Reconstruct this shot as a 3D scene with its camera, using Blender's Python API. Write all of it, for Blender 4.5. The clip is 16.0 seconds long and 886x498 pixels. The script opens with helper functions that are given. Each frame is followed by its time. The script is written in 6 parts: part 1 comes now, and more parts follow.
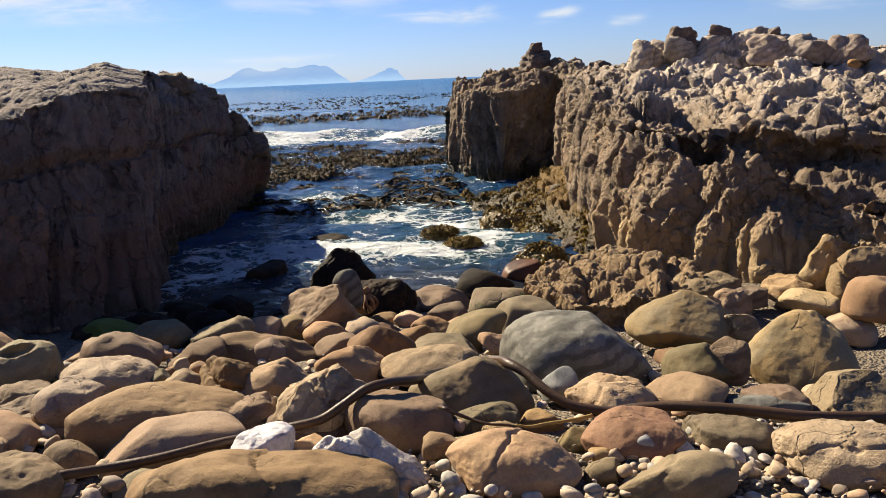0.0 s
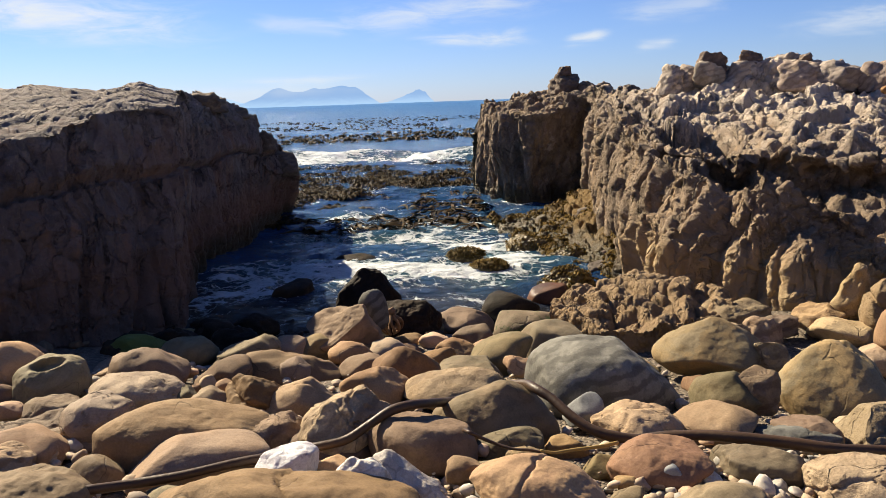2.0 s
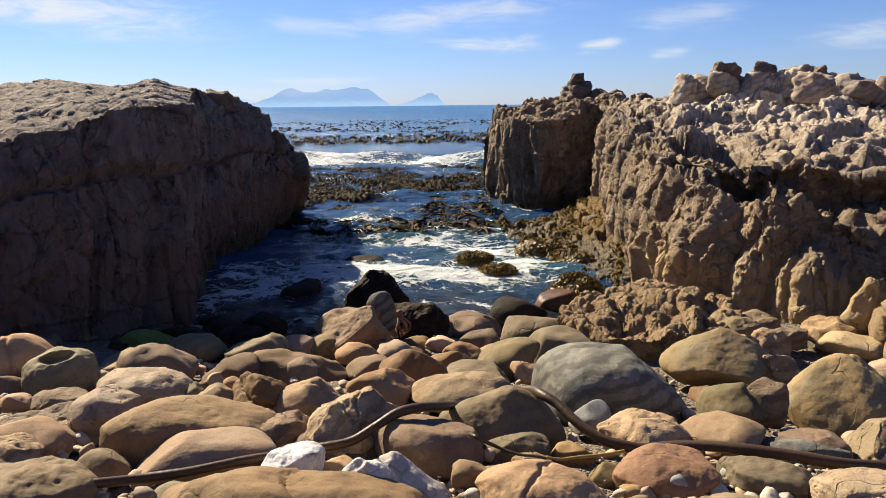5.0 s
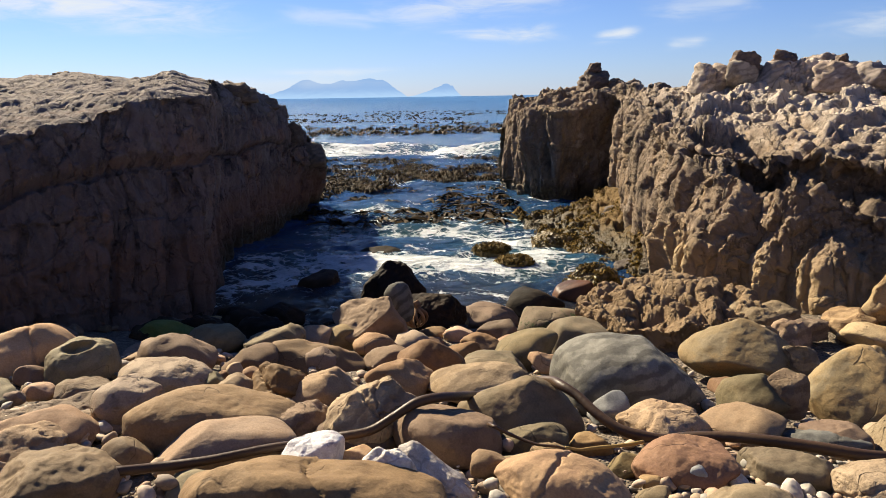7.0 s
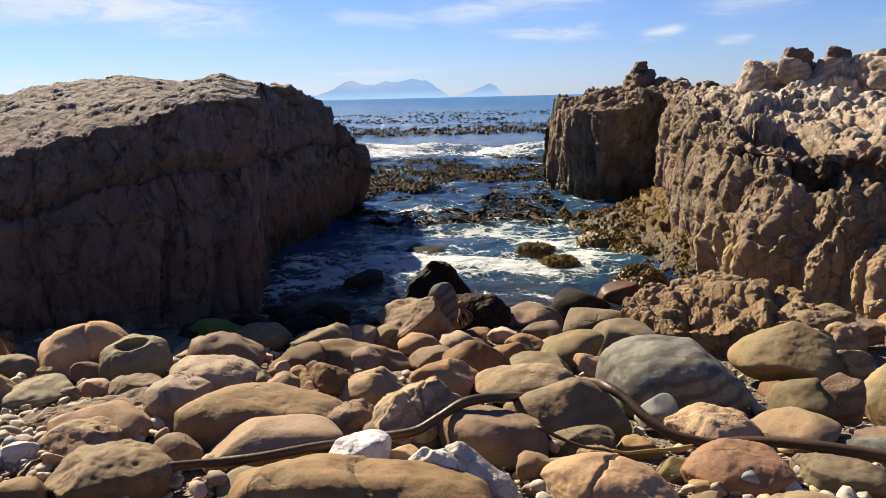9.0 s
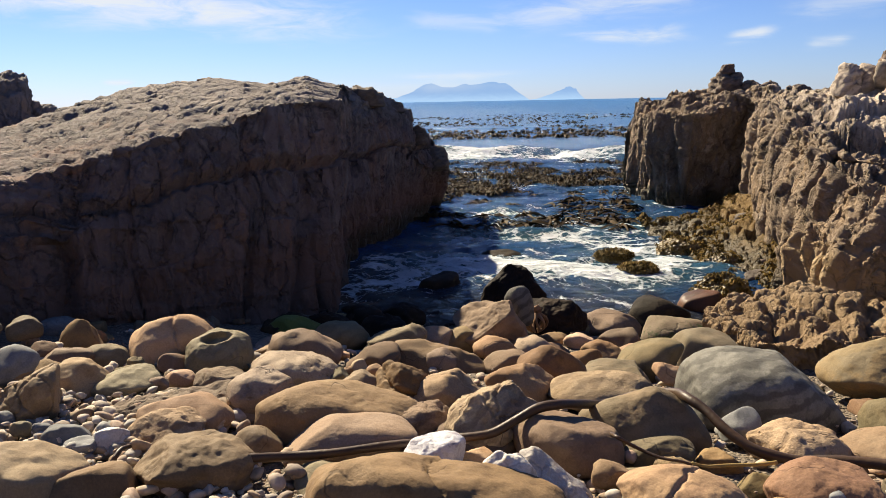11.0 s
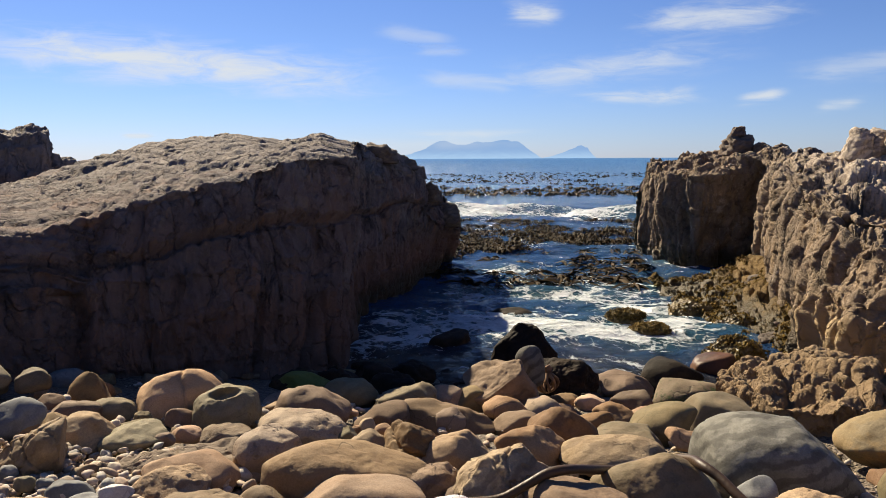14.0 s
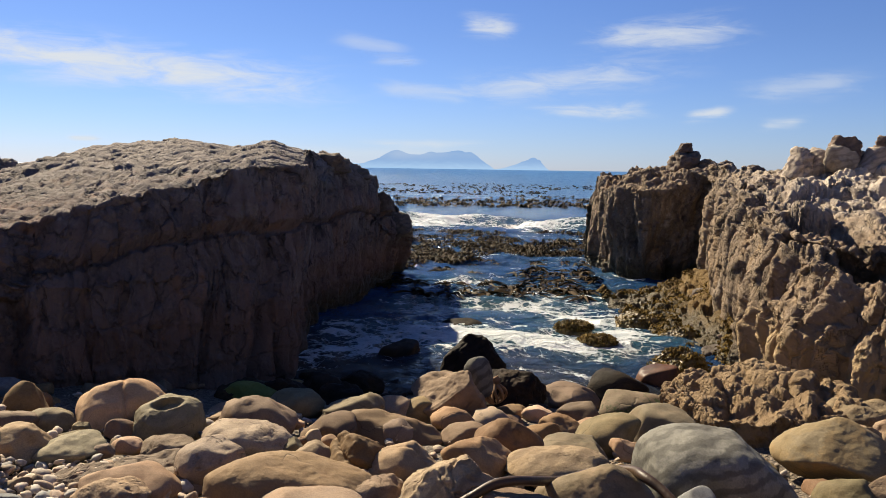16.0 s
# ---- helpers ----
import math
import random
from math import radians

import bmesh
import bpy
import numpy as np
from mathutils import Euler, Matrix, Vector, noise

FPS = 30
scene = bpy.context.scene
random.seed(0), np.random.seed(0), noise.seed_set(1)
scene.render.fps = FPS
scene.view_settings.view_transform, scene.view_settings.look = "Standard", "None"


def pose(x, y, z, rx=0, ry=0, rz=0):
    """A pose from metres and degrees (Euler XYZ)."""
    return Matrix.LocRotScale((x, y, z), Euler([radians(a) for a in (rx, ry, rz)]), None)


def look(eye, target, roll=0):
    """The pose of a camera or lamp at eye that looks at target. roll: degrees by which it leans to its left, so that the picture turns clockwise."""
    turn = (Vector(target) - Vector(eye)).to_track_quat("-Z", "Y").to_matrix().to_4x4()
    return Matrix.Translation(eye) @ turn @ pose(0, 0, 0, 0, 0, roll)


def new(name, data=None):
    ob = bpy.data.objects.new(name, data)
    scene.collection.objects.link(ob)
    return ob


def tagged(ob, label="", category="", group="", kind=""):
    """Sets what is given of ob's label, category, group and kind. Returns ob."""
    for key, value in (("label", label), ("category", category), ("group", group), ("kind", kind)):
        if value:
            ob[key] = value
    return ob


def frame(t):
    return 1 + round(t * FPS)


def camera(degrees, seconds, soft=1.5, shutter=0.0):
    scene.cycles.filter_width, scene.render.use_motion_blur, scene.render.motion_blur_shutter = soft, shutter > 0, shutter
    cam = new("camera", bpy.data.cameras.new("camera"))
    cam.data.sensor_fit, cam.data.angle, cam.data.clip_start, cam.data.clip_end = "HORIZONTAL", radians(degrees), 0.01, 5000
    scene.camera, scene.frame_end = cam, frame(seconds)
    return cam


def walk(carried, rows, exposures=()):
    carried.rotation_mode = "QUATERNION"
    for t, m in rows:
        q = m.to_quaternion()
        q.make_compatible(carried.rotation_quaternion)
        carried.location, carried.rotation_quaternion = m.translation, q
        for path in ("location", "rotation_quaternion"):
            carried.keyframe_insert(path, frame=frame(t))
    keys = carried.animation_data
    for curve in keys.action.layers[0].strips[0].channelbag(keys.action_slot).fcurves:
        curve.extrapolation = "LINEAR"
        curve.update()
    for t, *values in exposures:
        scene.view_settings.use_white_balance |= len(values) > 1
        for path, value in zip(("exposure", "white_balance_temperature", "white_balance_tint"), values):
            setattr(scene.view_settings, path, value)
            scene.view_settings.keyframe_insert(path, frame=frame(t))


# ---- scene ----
cam = camera(58.8, 16.0, soft=0.6)
PATH = [
    (0, (0.378, -0.289, 3.005), (0.166, 1.654, 2.58), -2.6),
    (0.5, (0.371, -0.303, 3.004), (0.144, 1.641, 2.59), -2.3),
    (1, (0.369, -0.291, 3.008), (0.134, 1.658, 2.624), -1.9),
    (1.5, (0.367, -0.298, 3.008), (0.108, 1.652, 2.646), -1.7),
    (2, (0.368, -0.294, 3.015), (0.093, 1.652, 2.645), -2.0),
    (2.5, (0.364, -0.295, 3.013), (0.099, 1.653, 2.646), -1.6),
    (3, (0.363, -0.301, 3.015), (0.1, 1.647, 2.646), -0.9),
    (5.5, (0.349, -0.302, 3.016), (0.048, 1.642, 2.657), -0.8),
    (6, (0.352, -0.287, 3.004), (0.044, 1.646, 2.597), -1.0),
    (6.5, (0.344, -0.287, 3.001), (0.027, 1.646, 2.599), -0.8),
    (7, (0.333, -0.305, 3.011), (-0.001, 1.629, 2.629), -0.9),
    (7.5, (0.323, -0.301, 3.015), (-0.048, 1.633, 2.661), -0.4),
    (8, (0.323, -0.301, 3.012), (-0.069, 1.626, 2.65), -0.5),
    (10.5, (0.294, -0.33, 3.02), (-0.286, 1.543, 2.628), -1.6),
    (11, (0.296, -0.325, 3.019), (-0.329, 1.538, 2.65), -1.1),
    (11.5, (0.278, -0.317, 3.034), (-0.333, 1.554, 2.679), -1.2),
    (12, (0.273, -0.332, 3.041), (-0.449, 1.514, 2.769), -3.1),
    (12.5, (0.277, -0.345, 3.049), (-0.476, 1.492, 2.81), -1.8),
    (13, (0.274, -0.348, 3.05), (-0.453, 1.501, 2.824), -0.7),
    (13.5, (0.28, -0.332, 3.049), (-0.42, 1.528, 2.827), -0.2),
    (14, (0.287, -0.323, 3.043), (-0.369, 1.552, 2.814), -0.3),
    (14.5, (0.296, -0.331, 3.05), (-0.324, 1.557, 2.828), 0.0),
    (15, (0.307, -0.324, 3.051), (-0.29, 1.572, 2.835), 0.3),
    (15.5, (0.311, -0.327, 3.054), (-0.251, 1.581, 2.85), 0.6),
    (16, (0.314, -0.327, 3.056), (-0.228, 1.587, 2.852), 0.9),
]
walk(cam, [(t, look(eye, target, roll)) for t, eye, target, roll in PATH], [(0.0, 1.29), (11.0, 1.29), (11.5, 1.19), (12.2, 1.13), (16.0, 1.12)])

# ---- light ----
SUN_AZ, SUN_EL = radians(-51), radians(37)  # bearing from +y towards +x, height
to_sun = Vector((math.sin(SUN_AZ) * math.cos(SUN_EL), math.cos(SUN_AZ) * math.cos(SUN_EL), math.sin(SUN_EL)))
world = bpy.data.worlds.new("sky")
scene.world = world
world.use_nodes = True
wn = world.node_tree
sky = wn.nodes.new("ShaderNodeTexSky")
sky.sky_type, sky.sun_disc = "NISHITA", False
sky.sun_elevation, sky.sun_rotation = SUN_EL, SUN_AZ % (2 * math.pi)
sky.altitude, sky.air_density, sky.dust_density, sky.ozone_density = 0, 1.0, 0.1, 5.0
tint = wn.nodes.new("ShaderNodeMix")
tint.data_type, tint.blend_type = "RGBA", "MULTIPLY"
tint.inputs[0].default_value = 1.0
up = wn.nodes.new("ShaderNodeSeparateXYZ")
wn.links.new(wn.nodes.new("ShaderNodeTexCoord").outputs["Generated"], up.inputs[0])
band = wn.nodes.new("ShaderNodeMapRange")
band.inputs["From Max"].default_value = 0.16
wn.links.new(up.outputs["Z"], band.inputs["Value"])
air = wn.nodes.new("ShaderNodeMix")  # sea air: a paler, bluer band over the horizon
air.data_type = "RGBA"
air.inputs[6].default_value = (0.86, 1.0, 1.52, 1.0)
air.inputs[7].default_value = (0.83, 0.92, 1.30, 1.0)
wn.links.new(band.outputs["Result"], air.inputs[0])
wn.links.new(air.outputs[2], tint.inputs[7])
wn.links.new(sky.outputs["Color"], tint.inputs[6])
wn.links.new(tint.outputs[2], wn.nodes["Background"].inputs["Color"])
wn.nodes["Background"].inputs["Strength"].default_value = 0.0358
sun = new("sun", bpy.data.lights.new("sun", "SUN"))
sun.data.energy, sun.data.angle, sun.data.color = 5.0, radians(0.53), (1.0, 0.865, 0.63)
sun.matrix_world = look(to_sun * 60, (0, 0, 0))


# ---- numeric noise ----
def lattice(i, j, k, seed):
    """A random number 0 to 1 for each whole-numbered place."""
    h = (i * 374761393 + j * 668265263 + k * 2147483647 + seed * 1274126177) & 0xFFFFFFFF
    h = ((h ^ (h >> 13)) * 1274126177) & 0xFFFFFFFF
    h = ((h ^ (h >> 16)) * 2246822519) & 0xFFFFFFFF
    return ((h ^ (h >> 15)) & 0xFFFFFF) / 16777215.0


def value_noise(p, seed=0):
    q = np.floor(p).astype(np.int64)
    f = p - q
    f = f * f * f * (f * (f * 6 - 15) + 10)
    out = 0
    for a in (0, 1):
        for b in (0, 1):
            for c in (0, 1):
                w = (f[:, 0] if a else 1 - f[:, 0]) * (f[:, 1] if b else 1 - f[:, 1]) * (f[:, 2] if c else 1 - f[:, 2])
                out = out + w * lattice(q[:, 0] + a, q[:, 1] + b, q[:, 2] + c, seed)
    return out * 2 - 1


def fractal(p, octaves=4, seed=0, gain=0.5):
    out, amp = np.zeros(len(p)), 1.0
    for o in range(octaves):
        out += amp * value_noise(p * 2.03 ** o + o * 17.3, seed + o)
        amp *= gain
    return out


def cells(p, seed=0):
    """Distance to the nearest and to the second nearest cell centre, the nearest cell's number, and a slant that is its own in each cell."""
    q = np.floor(p).astype(np.int64)
    d1, d2, num, slant = np.full(len(p), 9.0), np.full(len(p), 9.0), np.zeros(len(p)), np.zeros(len(p))
    for a in (-1, 0, 1):
        for b in (-1, 0, 1):
            for c in (-1, 0, 1):
                i, j, k = q[:, 0] + a, q[:, 1] + b, q[:, 2] + c
                n, n2, n3 = lattice(i, j, k, seed), lattice(i, j, k, seed + 7), lattice(i, j, k, seed + 13)
                dx, dy, dz = i + 0.12 + 0.76 * n - p[:, 0], j + 0.12 + 0.76 * n2 - p[:, 1], k + 0.12 + 0.76 * n3 - p[:, 2]
                d = np.sqrt(dx * dx + dy * dy + dz * dz)
                near = d < d1
                d2 = np.where(near, d1, np.minimum(d2, d))
                num = np.where(near, (n * 7.13 + n2 * 3.7) % 1.0, num)
                slant = np.where(near, dx * (n2 - 0.5) + dy * (n3 - 0.5) + dz * (n - 0.5), slant)
                d1 = np.where(near, d, d1)
    return d1, d2, num, slant


def blocks(p, seed, joint=0.22, round_=0.0):
    """Broken rock, about -0.5 to 0.5: every block stands out by its own amount, with its own slant, and joints run between."""
    d1, d2, num, slant = cells(p, seed)
    edge = np.clip((d2 - d1) / joint, 0, 1)
    swell = 1 - np.clip(d1, 0, 1) ** 2
    return 0.8 * (num - 0.5) + 1.1 * slant - 0.45 * (1 - edge) ** 2 + round_ * (swell - 0.6)


def smooth(x, a, b):
    t = np.clip((x - a) / (b - a), 0, 1)
    return t * t * (3 - 2 * t)


# ---- materials ----
def node(nt, kind, put=None, operation="", data_type="", interpolation_type="", feature="", bands_direction="", attribute_name="", invert=False):
    n = nt.nodes.new("ShaderNode" + kind)
    if operation:
        n.operation = operation
    if data_type:
        n.data_type = data_type
    if interpolation_type:
        n.interpolation_type = interpolation_type
    if feature:
        n.feature = feature
    if bands_direction:
        n.bands_direction = bands_direction
    if attribute_name:
        n.attribute_name = attribute_name
    if invert:
        n.invert = True
    for key, value in (put or {}).items():
        if isinstance(value, bpy.types.NodeSocket):
            nt.links.new(value, n.inputs[key])
        else:
            n.inputs[key].default_value = value
    return n


def rgb(c):
    return (*c, 1.0)


def blank(name):
    m = bpy.data.materials.new(name)
    m.use_nodes = True
    return m, m.node_tree, m.node_tree.nodes["Principled BSDF"]


def mixed(nt, factor, a, b):
    n = node(nt, "Mix", data_type="RGBA")
    for k, v in ((0, factor), (6, a), (7, b)):
        if isinstance(v, bpy.types.NodeSocket):
            nt.links.new(v, n.inputs[k])
        else:
            n.inputs[k].default_value = rgb(v) if k and len(v) == 3 else v
    return n.outputs[2]


def ramp(nt, value, a, b):
    return node(nt, "MapRange", {"Value": value, "From Min": a, "From Max": b}, interpolation_type="SMOOTHSTEP").outputs["Result"]


def math_node(nt, op, a, b=0.0):
    return node(nt, "Math", {0: a, 1: b}, operation=op).outputs[0]


def local_place(nt, scale=(1, 1, 1)):
    """Object coordinates in metres, shifted at random from thing to thing."""
    co = node(nt, "TexCoord").outputs["Object"]
    r = math_node(nt, "MULTIPLY", node(nt, "ObjectInfo").outputs["Random"], 40.0)
    s = node(nt, "VectorMath", {0: co, 1: scale}, operation="MULTIPLY").outputs[0]
    return node(nt, "VectorMath", {0: s, 1: r}, operation="ADD").outputs[0]


def stone(name, main, second, stain, rough=0.82, bands=0.0, pits=0.0, veins=0.0, vein_colour=(0.7, 0.66, 0.6), relief=0.38, gloss=0.3, patch=None):
    """A beach stone: blotches at two scales, bedding bands, fine cracks, pits and grain."""
    m, nt, b = blank(name)
    at = local_place(nt)
    big = node(nt, "TexNoise", {"Vector": at, "Scale": 2.6, "Detail": 5, "Roughness": 0.6, "Distortion": 0.6}).outputs["Fac"]
    mid = node(nt, "TexNoise", {"Vector": at, "Scale": 9.0, "Detail": 6, "Roughness": 0.65}).outputs["Fac"]
    fine = node(nt, "TexNoise", {"Vector": at, "Scale": 75.0, "Detail": 4, "Roughness": 0.7}).outputs["Fac"]
    col = mixed(nt, ramp(nt, big, 0.38, 0.62), main, second)
    col = mixed(nt, math_node(nt, "MULTIPLY", ramp(nt, mid, 0.52, 0.72), 0.6), col, stain)
    height = math_node(nt, "ADD", math_node(nt, "MULTIPLY", mid, 0.7), math_node(nt, "MULTIPLY", fine, 0.22))
    if bands:
        turned = node(nt, "Mapping", {"Vector": at, "Rotation": (0.35, 0.5, 0.2)}).outputs[0]
        w = node(nt, "TexWave", {"Vector": turned, "Scale": 2.6, "Distortion": 6.0, "Detail": 6, "Detail Scale": 1.8}, bands_direction="Z").outputs["Fac"]
        col = mixed(nt, math_node(nt, "MULTIPLY", ramp(nt, w, 0.35, 0.9), bands), col, stain)
        height = math_node(nt, "ADD", height, math_node(nt, "MULTIPLY", w, 0.1 * bands))
    if patch:
        pm = node(nt, "TexNoise", {"Vector": at, "Scale": 3.4, "Detail": 7, "Roughness": 0.7}).outputs["Fac"]
        col = mixed(nt, ramp(nt, pm, 0.5, 0.6), col, patch)
    grain = node(nt, "MapRange", {"Value": fine, "From Min": 0.25, "From Max": 0.75, "To Min": 0.78, "To Max": 1.2}).outputs["Result"]
    col = node(nt, "HueSaturation", {"Color": col, "Value": grain}).outputs["Color"]
    # one or two long cracks
    warp = node(nt, "VectorMath", {0: at, 1: node(nt, "VectorMath", {0: node(nt, "TexNoise", {"Vector": at, "Scale": 4.0, "Detail": 3}).outputs["Color"], "Scale": 0.3}, operation="SCALE").outputs[0]}, operation="ADD").outputs[0]
    line = node(nt, "TexNoise", {"Vector": warp, "Scale": 1.25, "Detail": 2, "Roughness": 0.4}).outputs["Fac"]
    edge = math_node(nt, "ABSOLUTE", math_node(nt, "SUBTRACT", line, 0.53))
    gap = node(nt, "TexNoise", {"Vector": at, "Scale": 1.6, "Detail": 2}).outputs["Fac"]
    crack = math_node(nt, "MULTIPLY", ramp(nt, edge, 0.006, 0.0), ramp(nt, gap, 0.5, 0.58))
    col = mixed(nt, math_node(nt, "MULTIPLY", crack, 0.45), col, tuple(0.28 * c for c in stain))
    height = math_node(nt, "SUBTRACT", height, math_node(nt, "MULTIPLY", crack, 0.5))
    if veins:
        ve = node(nt, "TexVoronoi", {"Vector": warp, "Scale": 4.5}, feature="DISTANCE_TO_EDGE").outputs["Distance"]
        col = mixed(nt, math_node(nt, "MULTIPLY", ramp(nt, ve, 0.05, 0.01), veins), col, vein_colour)
    if pits:
        pv = node(nt, "TexVoronoi", {"Vector": warp, "Scale": 19.0, "Randomness": 1.0}).outputs["Distance"]
        pit = math_node(nt, "MULTIPLY", ramp(nt, pv, 0.42, 0.1), ramp(nt, mid, 0.45, 0.6))
        col = mixed(nt, math_node(nt, "MULTIPLY", pit, pits), col, stain)
        height = math_node(nt, "SUBTRACT", height, math_node(nt, "MULTIPLY", pit, pits * 0.8))
    rnd = node(nt, "ObjectInfo").outputs["Random"]
    col = node(nt, "HueSaturation", {"Color": col, "Hue": node(nt, "MapRange", {"Value": math_node(nt, "FRACT", math_node(nt, "MULTIPLY", rnd, 7.3)), "To Min": 0.486, "To Max": 0.507}).outputs["Result"],
               "Saturation": node(nt, "MapRange", {"Value": math_node(nt, "FRACT", math_node(nt, "MULTIPLY", rnd, 13.7)), "To Min": 0.82, "To Max": 1.12}).outputs["Result"],
               "Value": node(nt, "MapRange", {"Value": rnd, "To Min": 0.62, "To Max": 1.14}).outputs["Result"]}).outputs["Color"]
    nt.links.new(col, b.inputs["Base Color"])
    nt.links.new(node(nt, "MapRange", {"Value": mid, "To Min": rough - 0.12, "To Max": min(1.0, rough + 0.12)}).outputs["Result"], b.inputs["Roughness"])
    b.inputs["Specular IOR Level"].default_value = gloss
    nt.links.new(node(nt, "Bump", {"Height": height, "Strength": relief, "Distance": 0.03}).outputs[0], b.inputs["Normal"])
    return m


TAN = stone("tan_sandstone", (0.290, 0.197, 0.104), (0.236, 0.150, 0.075), (0.172, 0.102, 0.047))
PALE = stone("pale_sandstone", (0.440, 0.312, 0.186), (0.385, 0.256, 0.140), (0.290, 0.182, 0.094), relief=0.35)
BROWN = stone("brown_sandstone", (0.211, 0.134, 0.068), (0.165, 0.102, 0.050), (0.103, 0.061, 0.030))
OLIVE = stone("olive_sandstone", (0.211, 0.156, 0.077), (0.172, 0.134, 0.068), (0.117, 0.091, 0.044), bands=0.35)
GREY = stone("grey_banded_stone", (0.195, 0.186, 0.156), (0.125, 0.119, 0.099), (0.058, 0.054, 0.045), bands=0.7, relief=0.4)
BLUEGREY = stone("blue_grey_stone", (0.235, 0.233, 0.222), (0.183, 0.183, 0.174), (0.131, 0.131, 0.126), bands=0.3, relief=0.3)
RED = stone("red_orange_sandstone", (0.329, 0.178, 0.068), (0.288, 0.149, 0.058), (0.197, 0.095, 0.044), bands=0.25, relief=0.35)
PINK = stone("pinkish_sandstone", (0.284, 0.189, 0.104), (0.236, 0.150, 0.075), (0.157, 0.094, 0.047), bands=0.2)
YELLOW = stone("yellow_grey_stone", (0.265, 0.178, 0.074), (0.205, 0.152, 0.072), (0.128, 0.088, 0.042), patch=(0.195, 0.150, 0.082))
PITTED = stone("pitted_stone", (0.356, 0.264, 0.158), (0.295, 0.212, 0.121), (0.140, 0.092, 0.048), pits=0.45, relief=0.9)
ROUGH = stone("rough_layered_stone", (0.329, 0.240, 0.137), (0.256, 0.177, 0.094), (0.137, 0.089, 0.048), bands=0.6, pits=0.3, relief=1.0)
QUARTZ = stone("white_quartz", (0.614, 0.579, 0.525), (0.515, 0.465, 0.396), (0.396, 0.267, 0.129), veins=0.35, vein_colour=(0.158, 0.129, 0.119), rough=0.6, relief=0.7)
SPECKLED = stone("speckled_white_quartz", (0.634, 0.604, 0.594), (0.544, 0.515, 0.525), (0.198, 0.158, 0.188), pits=0.3, patch=(0.238, 0.194, 0.232), rough=0.6, relief=0.7)
MOSSY = stone("mossy_sandstone", (0.256, 0.182, 0.087), (0.201, 0.144, 0.065), (0.109, 0.102, 0.030), patch=(0.056, 0.084, 0.012))
GREEN = stone("algae_covered_stone", (0.099, 0.126, 0.027), (0.135, 0.153, 0.045), (0.054, 0.063, 0.027))
WET = stone("wet_dark_stone", (0.045, 0.030, 0.017), (0.022, 0.016, 0.011), (0.010, 0.008, 0.007), rough=0.7, gloss=0.08, relief=0.9, bands=0.3)
CRAG = stone("weathered_crag", (0.40, 0.325, 0.255), (0.30, 0.24, 0.182), (0.15, 0.112, 0.08), bands=0.45, pits=0.3, relief=1.0)
CRAG_DARK = stone("dark_weathered_crag", (0.172, 0.125, 0.091), (0.130, 0.095, 0.069), (0.077, 0.057, 0.044), bands=0.4, pits=0.3, relief=1.0)
WET_RUST = stone("wet_rust_stone", (0.121, 0.050, 0.016), (0.074, 0.032, 0.011), (0.035, 0.019, 0.009), rough=0.5, gloss=0.25)


def weed_material():
    m, nt, b = blank("wet_brown_seaweed")
    at = local_place(nt)
    n1 = node(nt, "TexNoise", {"Vector": at, "Scale": 4.0, "Detail": 5}).outputs["Fac"]
    n2 = node(nt, "TexVoronoi", {"Vector": at, "Scale": 16.0}).outputs["Distance"]
    col = mixed(nt, ramp(nt, n1, 0.4, 0.62), (0.13, 0.085, 0.02), (0.07, 0.042, 0.013))
    col = mixed(nt, ramp(nt, n2, 0.25, 0.6), col, (0.12, 0.08, 0.02))
    nt.links.new(col, b.inputs["Base Color"])
    b.inputs["Roughness"].default_value = 0.55
    nt.links.new(node(nt, "Bump", {"Height": n2, "Strength": 1.0, "Distance": 0.05}).outputs[0], b.inputs["Normal"])
    return m


WEED = weed_material()


def kelp_material(name, a, b_col, rough):
    m, nt, b = blank(name)
    at = local_place(nt)
    n1 = node(nt, "TexNoise", {"Vector": at, "Scale": 3.0, "Detail": 4}).outputs["Fac"]
    isl = node(nt, "NewGeometry").outputs["Random Per Island"]
    col = mixed(nt, isl, a, b_col)
    col = node(nt, "HueSaturation", {"Color": col, "Value": node(nt, "MapRange", {"Value": n1, "From Min": 0.3, "From Max": 0.7, "To Min": 0.7, "To Max": 1.3}).outputs["Result"]}).outputs["Color"]
    nt.links.new(col, b.inputs["Base Color"])
    b.inputs["Roughness"].default_value = rough
    b.inputs["Specular IOR Level"].default_value = 0.05 if rough > 0.5 else 0.3
    nt.links.new(node(nt, "Bump", {"Height": node(nt, "TexNoise", {"Vector": at, "Scale": 40.0, "Detail": 3}).outputs["Fac"], "Strength": 0.3, "Distance": 0.01}).outputs[0], b.inputs["Normal"])
    return m


KELP = kelp_material("floating_kelp", (0.012, 0.008, 0.003), (0.06, 0.034, 0.009), 0.6)
FROND = kelp_material("seaweed_fronds", (0.055, 0.035, 0.008), (0.16, 0.10, 0.02), 0.65)
STIPE = kelp_material("brown_kelp_stipe", (0.048, 0.027, 0.014), (0.055, 0.03, 0.015), 0.48)
HOLDFAST = kelp_material("brown_kelp_root", (0.16, 0.09, 0.05), (0.24, 0.15, 0.09), 0.6)
STIPE_THIN = kelp_material("yellow_kelp_stipe", (0.28, 0.19, 0.06), (0.3, 0.2, 0.06), 0.45)


